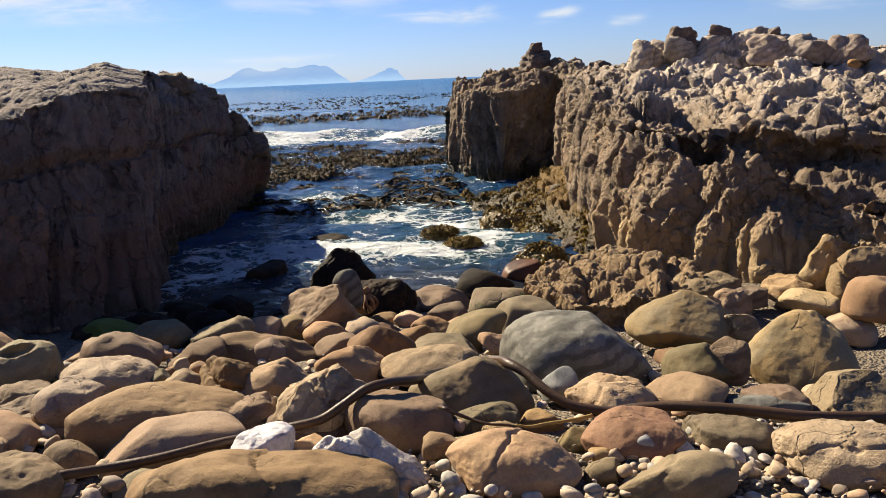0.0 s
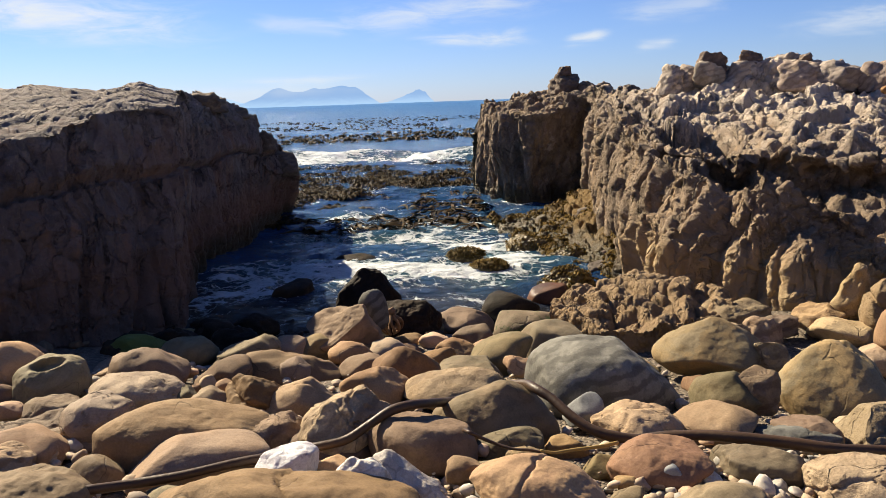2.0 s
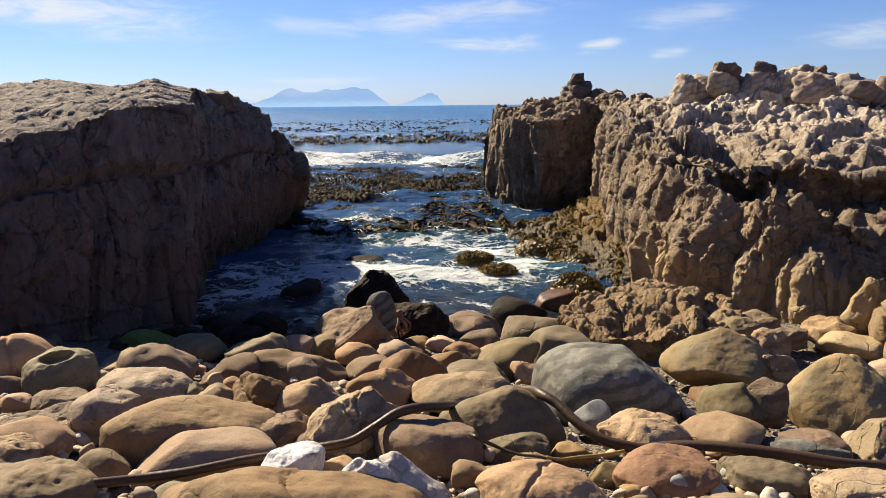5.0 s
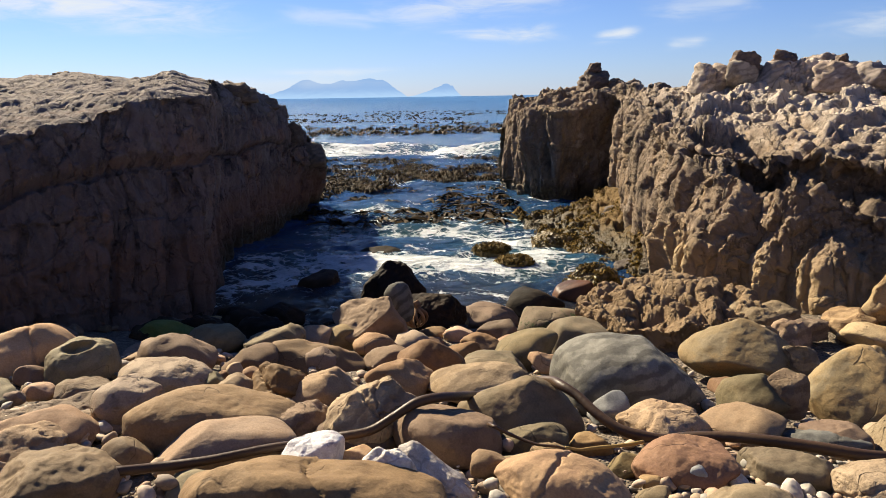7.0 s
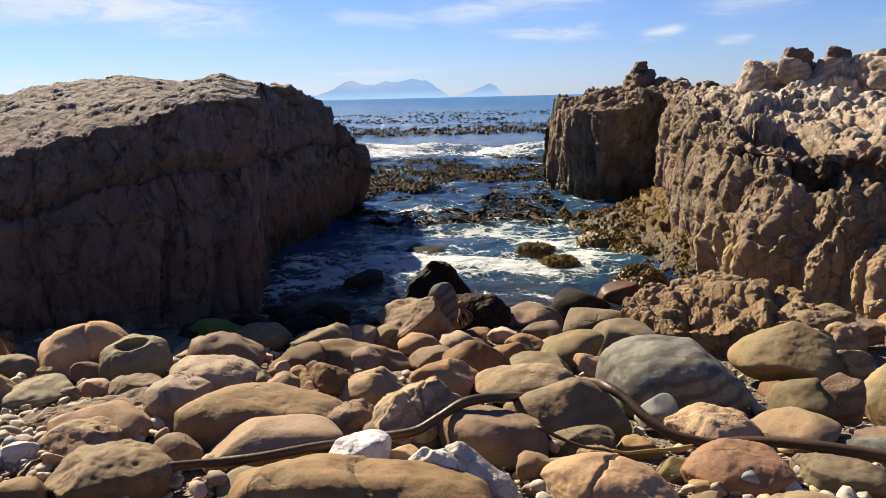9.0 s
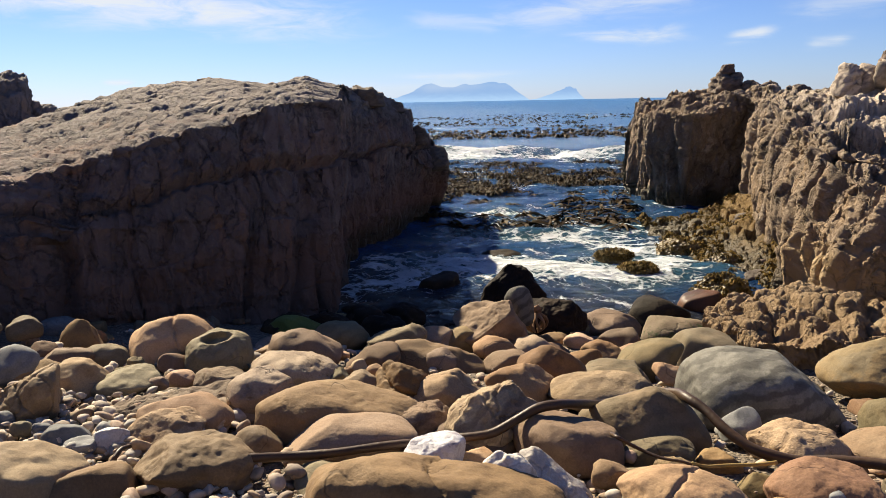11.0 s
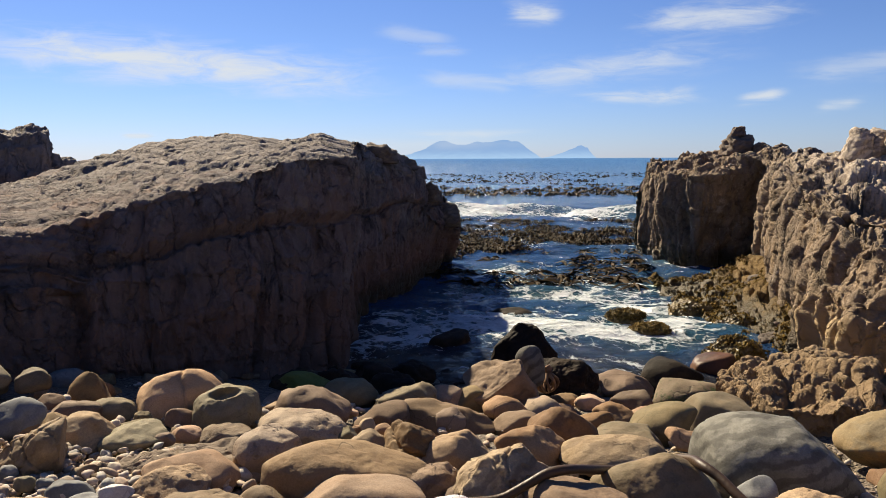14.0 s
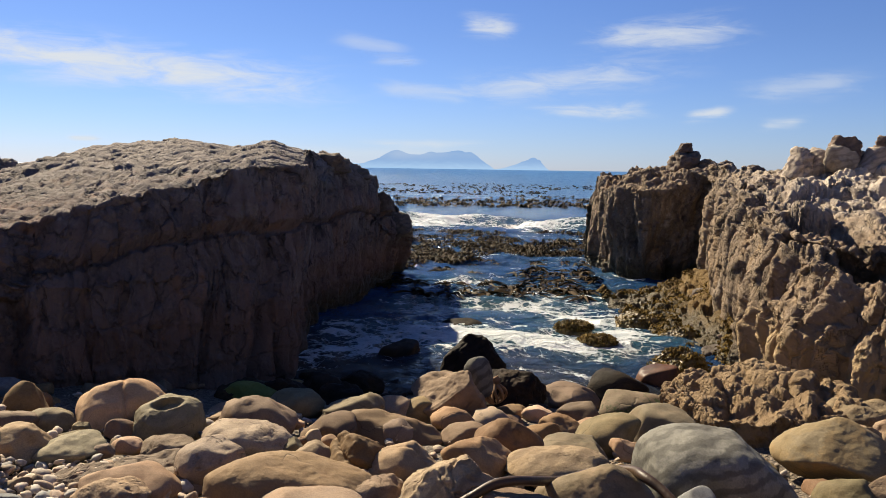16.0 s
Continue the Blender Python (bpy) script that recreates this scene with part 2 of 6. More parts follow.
def cliff_material(name, main, second, ochre, pale_tone, pale_from, pale_to, east_side=False):
    """Weathered sandstone: bedding, vertical stains, paler upper parts, a dark wet foot at the waterline."""
    m, nt, b = blank(name)
    at = node(nt, "TexCoord").outputs["Object"]
    big = node(nt, "TexNoise", {"Vector": at, "Scale": 0.55, "Detail": 6, "Roughness": 0.62, "Distortion": 0.5}).outputs["Fac"]
    mid = node(nt, "TexNoise", {"Vector": at, "Scale": 3.0, "Detail": 7, "Roughness": 0.68}).outputs["Fac"]
    fine = node(nt, "TexNoise", {"Vector": at, "Scale": 22.0, "Detail": 6, "Roughness": 0.72}).outputs["Fac"]
    runs = node(nt, "TexNoise", {"Vector": node(nt, "VectorMath", {0: at, 1: (2.4, 2.4, 0.28)}, operation="MULTIPLY").outputs[0], "Scale": 1.0, "Detail": 6, "Roughness": 0.65, "Distortion": 0.4}).outputs["Fac"]
    col = mixed(nt, ramp(nt, big, 0.36, 0.64), main, second)
    col = mixed(nt, math_node(nt, "MULTIPLY", ramp(nt, runs, 0.5, 0.68), 0.7), col, ochre)
    col = mixed(nt, math_node(nt, "MULTIPLY", ramp(nt, runs, 0.47, 0.3), 0.55), col, tuple(c * 0.5 for c in second))
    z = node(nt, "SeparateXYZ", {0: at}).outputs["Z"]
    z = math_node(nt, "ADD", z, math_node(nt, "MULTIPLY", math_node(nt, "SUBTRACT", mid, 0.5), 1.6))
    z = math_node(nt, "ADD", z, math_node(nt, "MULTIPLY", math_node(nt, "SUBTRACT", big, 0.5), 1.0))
    side = ramp(nt, math_node(nt, "ADD", node(nt, "SeparateXYZ", {0: at}).outputs["X"], math_node(nt, "MULTIPLY", mid, 1.5)), 1.6, 4.2) if east_side else 1.0
    col = mixed(nt, math_node(nt, "MULTIPLY", math_node(nt, "MULTIPLY", ramp(nt, z, pale_from, pale_to), side), 0.85), col, pale_tone)
    col = mixed(nt, math_node(nt, "MULTIPLY", ramp(nt, fine, 0.54, 0.74), 0.55), col, tuple(c * 0.45 for c in second))
    col = mixed(nt, math_node(nt, "MULTIPLY", ramp(nt, fine, 0.44, 0.26), 0.35), col, tuple(min(1, c * 1.35) for c in pale_tone))
    spots = node(nt, "TexNoise", {"Vector": at, "Scale": 1.5, "Detail": 8, "Roughness": 0.72, "Distortion": 0.3}).outputs["Fac"]
    col = mixed(nt, math_node(nt, "MULTIPLY", ramp(nt, spots, 0.54, 0.66), 0.65), col, tuple(c * 0.42 for c in second))
    col = mixed(nt, math_node(nt, "MULTIPLY", ramp(nt, spots, 0.44, 0.32), 0.5), col, pale_tone)
    bent = node(nt, "VectorMath", {0: at, 1: node(nt, "VectorMath", {0: node(nt, "TexNoise", {"Vector": at, "Scale": 1.8, "Detail": 5, "Roughness": 0.6}).outputs["Color"], "Scale": 0.7}, operation="SCALE").outputs[0]}, operation="ADD").outputs[0]
    cr = node(nt, "TexVoronoi", {"Vector": node(nt, "VectorMath", {0: bent, 1: (3.2, 3.2, 1.5)}, operation="MULTIPLY").outputs[0], "Scale": 1.0}, feature="DISTANCE_TO_EDGE").outputs["Distance"]
    # joints: crevice shade painted dark along the grooves of the bump
    seam = math_node(nt, "MULTIPLY", ramp(nt, cr, 0.07, 0.0), ramp(nt, mid, 0.42, 0.58))
    col = mixed(nt, math_node(nt, "MULTIPLY", seam, 0.35), col, tuple(c * 0.3 for c in second))
    foot = ramp(nt, math_node(nt, "ADD", node(nt, "SeparateXYZ", {0: at}).outputs["Z"], math_node(nt, "MULTIPLY", math_node(nt, "SUBTRACT", runs, 0.5), 0.8)), 1.35, 0.85)
    if east_side:
        foot = math_node(nt, "MULTIPLY", foot, ramp(nt, node(nt, "SeparateXYZ", {0: at}).outputs["Y"], 12.5, 11.0))
    col = mixed(nt, math_node(nt, "MULTIPLY", foot, 0.75), col, (0.42, 0.30, 0.165) if east_side else tuple(c * 0.8 for c in ochre))
    wet = ramp(nt, math_node(nt, "ADD", node(nt, "SeparateXYZ", {0: at}).outputs["Z"], math_node(nt, "MULTIPLY", math_node(nt, "SUBTRACT", mid, 0.5), 0.7)), 0.62, 0.22)
    far = ramp(nt, node(nt, "SeparateXYZ", {0: at}).outputs["Y"], 10.5, 13.0)
    wet = math_node(nt, "MULTIPLY", wet, far)
    col = mixed(nt, math_node(nt, "MULTIPLY", wet, 0.85), col, (0.06, 0.045, 0.018))
    nt.links.new(col, b.inputs["Base Color"])
    nt.links.new(node(nt, "MapRange", {"Value": wet, "To Min": 0.88, "To Max": 0.45}).outputs["Result"], b.inputs["Roughness"])
    b.inputs["Specular IOR Level"].default_value = 0.25
    h = math_node(nt, "ADD", math_node(nt, "MULTIPLY", mid, 1.2), math_node(nt, "MULTIPLY", fine, 0.8))
    h = math_node(nt, "SUBTRACT", h, math_node(nt, "MULTIPLY", seam, 0.8))
    nt.links.new(node(nt, "Bump", {"Height": h, "Strength": 1.0, "Distance": 0.06}).outputs[0], b.inputs["Normal"])
    return m


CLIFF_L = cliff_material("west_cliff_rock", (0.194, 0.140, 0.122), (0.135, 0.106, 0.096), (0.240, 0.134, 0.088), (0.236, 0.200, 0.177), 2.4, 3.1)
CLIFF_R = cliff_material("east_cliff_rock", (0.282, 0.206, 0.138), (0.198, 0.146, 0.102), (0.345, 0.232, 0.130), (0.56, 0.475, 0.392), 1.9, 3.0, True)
WEEDY = cliff_material("weedy_slope_rock", (0.16, 0.105, 0.05), (0.10, 0.068, 0.036), (0.22, 0.135, 0.042), (0.22, 0.155, 0.095), 1.6, 2.4)
ROUGH_LEDGE = cliff_material("tan_ledge_rock", (0.28, 0.20, 0.115), (0.21, 0.15, 0.09), (0.33, 0.22, 0.12), (0.42, 0.33, 0.22), 0.6, 1.2)


def gravel_material():
    m, nt, b = blank("shell_grit_and_gravel")
    at = node(nt, "TexCoord").outputs["Object"]
    v = node(nt, "TexVoronoi", {"Vector": at, "Scale": 38.0})
    n1 = node(nt, "TexNoise", {"Vector": at, "Scale": 1.4, "Detail": 5}).outputs["Fac"]
    tone = node(nt, "SeparateColor", {0: v.outputs["Color"]}).outputs[0]
    col = mixed(nt, tone, (0.055, 0.042, 0.03), (0.20, 0.155, 0.11))
    col = mixed(nt, math_node(nt, "MULTIPLY", ramp(nt, n1, 0.45, 0.65), 0.5), col, (0.12, 0.09, 0.06))
    nt.links.new(col, b.inputs["Base Color"])
    b.inputs["Roughness"].default_value = 0.9
    nt.links.new(node(nt, "Bump", {"Height": v.outputs["Distance"], "Strength": 1.0, "Distance": 0.03}, invert=True).outputs[0], b.inputs["Normal"])
    return m


GRAVEL = gravel_material()


def pebble_material():
    m, nt, b = blank("mixed_pebbles")
    isl = node(nt, "NewGeometry").outputs["Random Per Island"]
    r = node(nt, "ValToRGB", {"Fac": isl})
    stops = ((0.0, (0.38, 0.28, 0.18)), (0.2, (0.28, 0.20, 0.13)), (0.4, (0.50, 0.40, 0.29)), (0.55, (0.24, 0.235, 0.215)), (0.7, (0.36, 0.23, 0.14)), (0.85, (0.44, 0.39, 0.33)), (1.0, (0.17, 0.12, 0.08)))
    e = r.color_ramp.elements
    while len(e) < len(stops):
        e.new(0.5)
    for el, (p, c) in zip(e, stops):
        el.position, el.color = p, rgb(c)
    at = node(nt, "TexCoord").outputs["Object"]
    n1 = node(nt, "TexNoise", {"Vector": at, "Scale": 30.0, "Detail": 5}).outputs["Fac"]
    col = node(nt, "HueSaturation", {"Color": r.outputs["Color"], "Value": node(nt, "MapRange", {"Value": n1, "From Min": 0.3, "From Max": 0.7, "To Min": 0.75, "To Max": 1.2}).outputs["Result"]}).outputs["Color"]
    nt.links.new(col, b.inputs["Base Color"])
    b.inputs["Roughness"].default_value = 0.8
    nt.links.new(node(nt, "Bump", {"Height": n1, "Strength": 0.4, "Distance": 0.01}).outputs[0], b.inputs["Normal"])
    return m


PEBBLES = pebble_material()


def water_material():
    """Sea water, and lacy foam where the mesh says that the surf churns."""
    m, nt, b = blank("sea_water")
    at = node(nt, "TexCoord").outputs["Object"]
    foam = node(nt, "Attribute", attribute_name="foam").outputs["Fac"]
    warp = node(nt, "TexNoise", {"Vector": at, "Scale": 0.9, "Detail": 5, "Roughness": 0.6}).outputs["Color"]
    swirl = node(nt, "VectorMath", {0: at, 1: node(nt, "VectorMath", {0: warp, "Scale": 0.8}, operation="SCALE").outputs[0]}, operation="ADD").outputs[0]
    shallow = node(nt, "Attribute", attribute_name="shallow").outputs["Fac"]
    lace = node(nt, "TexVoronoi", {"Vector": node(nt, "VectorMath", {0: swirl, 1: (1.0, 1.5, 1)}, operation="MULTIPLY").outputs[0], "Scale": 1.1}, feature="DISTANCE_TO_EDGE").outputs["Distance"]
    lace2 = node(nt, "TexVoronoi", {"Vector": swirl, "Scale": 4.6}, feature="DISTANCE_TO_EDGE").outputs["Distance"]
    n1 = node(nt, "TexNoise", {"Vector": node(nt, "VectorMath", {0: swirl, 1: (0.8, 1.2, 1)}, operation="MULTIPLY").outputs[0], "Scale": 1.5, "Detail": 10, "Roughness": 0.72}).outputs["Fac"]
    n2 = node(nt, "TexNoise", {"Vector": at, "Scale": 0.42, "Detail": 4}).outputs["Fac"]
    thin = math_node(nt, "ADD", math_node(nt, "MULTIPLY", ramp(nt, lace, 0.2, 0.0), 0.13), math_node(nt, "MULTIPLY", ramp(nt, lace2, 0.16, 0.0), 0.12))
    streak = node(nt, "TexNoise", {"Vector": node(nt, "VectorMath", {0: swirl, 1: (0.55, 1.9, 1)}, operation="MULTIPLY").outputs[0], "Scale": 2.4, "Detail": 9, "Roughness": 0.7}).outputs["Fac"]
    level = math_node(nt, "ADD", math_node(nt, "ADD", n1, thin), math_node(nt, "MULTIPLY", foam, 0.55))
    level = math_node(nt, "ADD", level, math_node(nt, "MULTIPLY", math_node(nt, "SUBTRACT", streak, 0.5), 0.75))
    level = math_node(nt, "ADD", level, math_node(nt, "MULTIPLY", math_node(nt, "SUBTRACT", n2, 0.5), 0.35))
    cover = math_node(nt, "MULTIPLY", ramp(nt, level, 0.92, 1.06), ramp(nt, foam, 0.02, 0.2))
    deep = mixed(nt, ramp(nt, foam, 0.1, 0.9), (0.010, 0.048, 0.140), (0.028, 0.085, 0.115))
    # bluer with distance: sky mirrored by far waves, put into the water's colour
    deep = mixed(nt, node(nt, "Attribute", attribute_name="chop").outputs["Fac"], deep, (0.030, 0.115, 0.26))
    deep = mixed(nt, shallow, deep, (0.028, 0.026, 0.024))
    white = mixed(nt, ramp(nt, n1, 0.35, 0.65), (0.45, 0.51, 0.55), (0.82, 0.84, 0.85))
    col = mixed(nt, cover, deep, white)
    nt.links.new(col, b.inputs["Base Color"])
    nt.links.new(node(nt, "MapRange", {"Value": cover, "To Min": node(nt, "MapRange", {"Value": node(nt, "Attribute", attribute_name="chop").outputs["Fac"], "To Min": 0.13, "To Max": 0.30}).outputs["Result"], "To Max": 0.75}).outputs["Result"], b.inputs["Roughness"])
    b.inputs["IOR"].default_value = 1.333
    nt.links.new(node(nt, "MapRange", {"Value": node(nt, "Attribute", attribute_name="chop").outputs["Fac"], "To Min": 0.4, "To Max": 0.22}).outputs["Result"], b.inputs["Specular IOR Level"])
    r1 = node(nt, "TexNoise", {"Vector": node(nt, "VectorMath", {0: at, 1: (0.7, 1.5, 1)}, operation="MULTIPLY").outputs[0], "Scale": 3.0, "Detail": 8, "Roughness": 0.66, "Distortion": 0.6}).outputs["Fac"]
    r2 = node(nt, "TexNoise", {"Vector": node(nt, "VectorMath", {0: at, 1: (0.35, 1.0, 1)}, operation="MULTIPLY").outputs[0], "Scale": 0.35, "Detail": 4}).outputs["Fac"]
    h = math_node(nt, "ADD", math_node(nt, "MULTIPLY", r1, 0.36), math_node(nt, "MULTIPLY", r2, 1.1))
    h = math_node(nt, "ADD", h, math_node(nt, "MULTIPLY", math_node(nt, "MULTIPLY", cover, n1), 0.16))
    nt.links.new(node(nt, "Bump", {"Height": h, "Strength": 0.9, "Distance": 1.0}).outputs[0], b.inputs["Normal"])
    return m


WATER = water_material()


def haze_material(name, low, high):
    """Far land seen through many kilometres of bright sea air: the haze is painted as a glow, paler at the foot."""
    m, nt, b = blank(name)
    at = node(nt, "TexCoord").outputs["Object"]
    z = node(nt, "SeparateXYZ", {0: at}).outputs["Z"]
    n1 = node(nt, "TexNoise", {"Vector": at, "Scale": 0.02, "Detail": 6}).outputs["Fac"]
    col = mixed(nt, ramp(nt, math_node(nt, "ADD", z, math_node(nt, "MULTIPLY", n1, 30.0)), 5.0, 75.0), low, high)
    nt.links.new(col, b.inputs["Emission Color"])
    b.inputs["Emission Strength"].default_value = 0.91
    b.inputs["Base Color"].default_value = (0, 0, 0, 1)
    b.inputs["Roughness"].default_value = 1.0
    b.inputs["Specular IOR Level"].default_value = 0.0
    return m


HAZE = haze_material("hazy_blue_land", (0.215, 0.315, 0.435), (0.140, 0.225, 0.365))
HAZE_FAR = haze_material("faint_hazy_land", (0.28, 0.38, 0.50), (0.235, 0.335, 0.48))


def cloud_material():
    m, nt, b = blank("thin_cirrus")
    uv = node(nt, "Attribute", attribute_name="across").outputs["Vector"]
    s = node(nt, "SeparateXYZ", {0: uv})
    at = node(nt, "TexCoord").outputs["Object"]
    n1 = node(nt, "TexNoise", {"Vector": node(nt, "VectorMath", {0: at, 1: (0.0032, 0.0032, 0.014)}, operation="MULTIPLY").outputs[0], "Scale": 1.0, "Detail": 8, "Roughness": 0.62, "Distortion": 0.5}).outputs["Fac"]
    edge = math_node(nt, "MULTIPLY", math_node(nt, "MULTIPLY", ramp(nt, s.outputs[0], 0.0, 0.35), ramp(nt, s.outputs[0], 1.0, 0.6)),
                     math_node(nt, "MULTIPLY", ramp(nt, s.outputs[1], 0.0, 0.5), ramp(nt, s.outputs[1], 1.0, 0.5)))
    a = math_node(nt, "MULTIPLY", ramp(nt, math_node(nt, "ADD", n1, math_node(nt, "MULTIPLY", edge, 0.3)), 0.48, 0.95), edge)
    a = math_node(nt, "MULTIPLY", a, s.outputs[2])
    # black base: the sunlit white of the cloud is put in as glow
    b.inputs["Base Color"].default_value = (0, 0, 0, 1)
    b.inputs["Emission Color"].default_value = (0.93, 0.97, 1.0, 1)
    b.inputs["Emission Strength"].default_value = 0.37
    b.inputs["Roughness"].default_value = 1.0
    b.inputs["Specular IOR Level"].default_value = 0.0
    nt.links.new(a, b.inputs["Alpha"])
    return m


CLOUD = cloud_material()


# ---- mesh helpers ----
def grid_mesh(name, points, rows, cols, material, smooth_faces=True):
    """A mesh from a rows x cols sheet of points."""
    i = np.arange(rows * cols).reshape(rows, cols)
    quads = np.stack([i[:-1, :-1], i[:-1, 1:], i[1:, 1:], i[1:, :-1]], -1).reshape(-1, 4)
    return raw_mesh(name, points, quads, material, smooth_faces)


def raw_mesh(name, points, faces, material, smooth_faces=True):
    me = bpy.data.meshes.new(name)
    me.vertices.add(len(points))
    me.vertices.foreach_set("co", np.asarray(points, np.float32).ravel())
    k = faces.shape[1]
    me.loops.add(faces.size)
    me.loops.foreach_set("vertex_index", faces.ravel().astype(np.int32))
    me.polygons.add(len(faces))
    me.polygons.foreach_set("loop_start", np.arange(0, faces.size, k, dtype=np.int32))
    me.polygons.foreach_set("use_smooth", np.full(len(faces), smooth_faces))
    me.materials.append(material)
    me.update(calc_edges=True)
    me.validate()
    return me


def point_normals(p, rows, cols):
    q = p.reshape(rows, cols, 3)
    n = np.cross(np.gradient(q, axis=1), np.gradient(q, axis=0)).reshape(-1, 3)
    return n / (np.linalg.norm(n, axis=1, keepdims=True) + 1e-9)


# ---- ground: beach and sea bed in one sheet ----
def beach_height(x, y):
    """The cobble beach falls from the camera to the water and rises gently to both sides. The bank behind is unseen,
    added to block sky light.
    """
    z = np.interp(y, [-70, -24, -5, 0, 3, 4.5, 6, 7.5, 9, 11, 14, 40], [14.0, 8.5, 1.6, 1.15, 1.0, 0.85, 0.62, 0.38, 0.12, -0.25, -0.7, -3.0])
    z = z + 0.13 * np.clip(x - 0.3, 0, 4) * smooth(y, 5.5, 8.5) * smooth(y, 15.0, 11.0)
    z = z - 0.07 * smooth(y, 1.5, 2.6) * smooth(y, 9.4, 8.2)
    return z + 0.05 * np.clip(-4 - x, 0, 6)


def build_ground():
    ang = np.linspace(0, 2 * np.pi, 241)
    rad = np.concatenate([np.linspace(0.0, 16, 150), np.geomspace(16.5, 4900, 60)])
    r, a = np.meshgrid(rad, ang, indexing="ij")
    x, y = (r * np.sin(a)).ravel(), (2 + r * np.cos(a)).ravel()
    z = beach_height(x, y)
    p = np.stack([x, y, z], 1)
    z = z + 0.05 * fractal(p * 1.3, 4, 3) * (np.hypot(x, y) < 30)
    p[:, 2] = z
    ob = new("ground", grid_mesh("ground", p, len(rad), len(ang), GRAVEL))
    return tagged(ob, "shell grit and gravel beach between wet boulders", "beach", kind="structure")


build_ground()


# ---- sea ----
def build_sea():
    ang = np.radians(np.linspace(-75, 45, 380))
    rad = np.concatenate([np.linspace(7.6, 50, 380), np.geomspace(50.3, 4900, 90)])
    r, a = np.meshgrid(rad, ang, indexing="ij")
    x, y = (0.3 + r * np.sin(a)).ravel(), (-0.3 + r * np.cos(a)).ravel()
    p = np.stack([x, y, np.zeros_like(x)], 1)
    near = smooth(r.ravel(), 130, 30)
    z = near * (0.09 * fractal(p * (0.55, 0.9, 1), 4, 11) + 0.045 * fractal(p * (1.9, 2.8, 1), 3, 21))
    # the swell that breaks outside the gap
    crest = y - (42.0 + 1.6 * value_noise(p * (0.22, 0, 0) + 3, 31) + 0.7 * value_noise(p * (0.8, 0, 0) + 5, 36))
    front = np.where(crest > 0, np.exp(-(crest / 0.7) ** 2), np.exp(-(crest / 1.5) ** 2))
    z = z + front * (0.50 + 0.14 * value_noise(p * (0.5, 0.5, 1), 32))
    # the spent wave that runs up the cove
    wash = y - (13.6 + 0.25 * (x + 2) * 0.3 + 0.5 * value_noise(p * (0.6, 0, 0), 33))
    inside = smooth(x, -5.2, -3.6) * smooth(x, 1.6, 0.6)
    z = z + 0.15 * np.exp(-(wash / 0.5) ** 2) * inside
    p[:, 2] = z
    foam = 0.50 * np.exp(-(((x + 2.6) / 3.3) ** 4 + ((y - 17.6) / 5.0) ** 4)) + 0.38 * smooth(x, -7.0, -5.0) * smooth(x, 0.4, -0.8) * smooth(y, 8.6, 9.6) * smooth(y, 27, 21)
    foam += 0.30 * smooth(x, -7.0, -6.0) * smooth(x, -2.4, -3.6) * smooth(y, 8.8, 9.6) * smooth(y, 15.5, 13.5)
    foam += 0.34 * np.exp(-((wash + 0.2) / 0.7) ** 2) * inside
    foam += 0.16 * smooth(x, -2.9, -2.0) * smooth(x, 1.4, 0.6) * smooth(y, 9.6, 10.6) * smooth(y, 14.5, 13.0)
    foam += 0.2 * np.exp(-(((x + 2.2) / 2.2) ** 2 + ((y - 20.5) / 3.0) ** 2))
    foam = np.maximum(foam, np.where(crest > 0, np.exp(-(crest / 0.35) ** 2), np.exp(-(crest / 3.2) ** 4)) * (0.95 + 0.3 * value_noise(p * (0.3, 0.5, 1), 34)))
    foam = np.maximum(foam, 0.40 * smooth(y, 23, 26) * smooth(y, 44, 36))
    foam = foam * (0.8 + 0.45 * value_noise(p * (0.35, 0.6, 1), 35))
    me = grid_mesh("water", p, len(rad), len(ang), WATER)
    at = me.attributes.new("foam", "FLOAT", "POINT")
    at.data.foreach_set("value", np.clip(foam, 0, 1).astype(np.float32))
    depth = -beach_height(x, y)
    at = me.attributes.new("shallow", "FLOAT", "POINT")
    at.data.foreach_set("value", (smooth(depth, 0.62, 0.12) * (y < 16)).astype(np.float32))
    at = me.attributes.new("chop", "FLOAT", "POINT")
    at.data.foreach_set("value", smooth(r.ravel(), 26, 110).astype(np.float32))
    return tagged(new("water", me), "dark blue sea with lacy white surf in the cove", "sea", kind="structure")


build_sea()


# ---- rock outcrops ----
EYE_X, EYE_Y = 0.31, -0.31  # the middle of the cove's fan of bearings


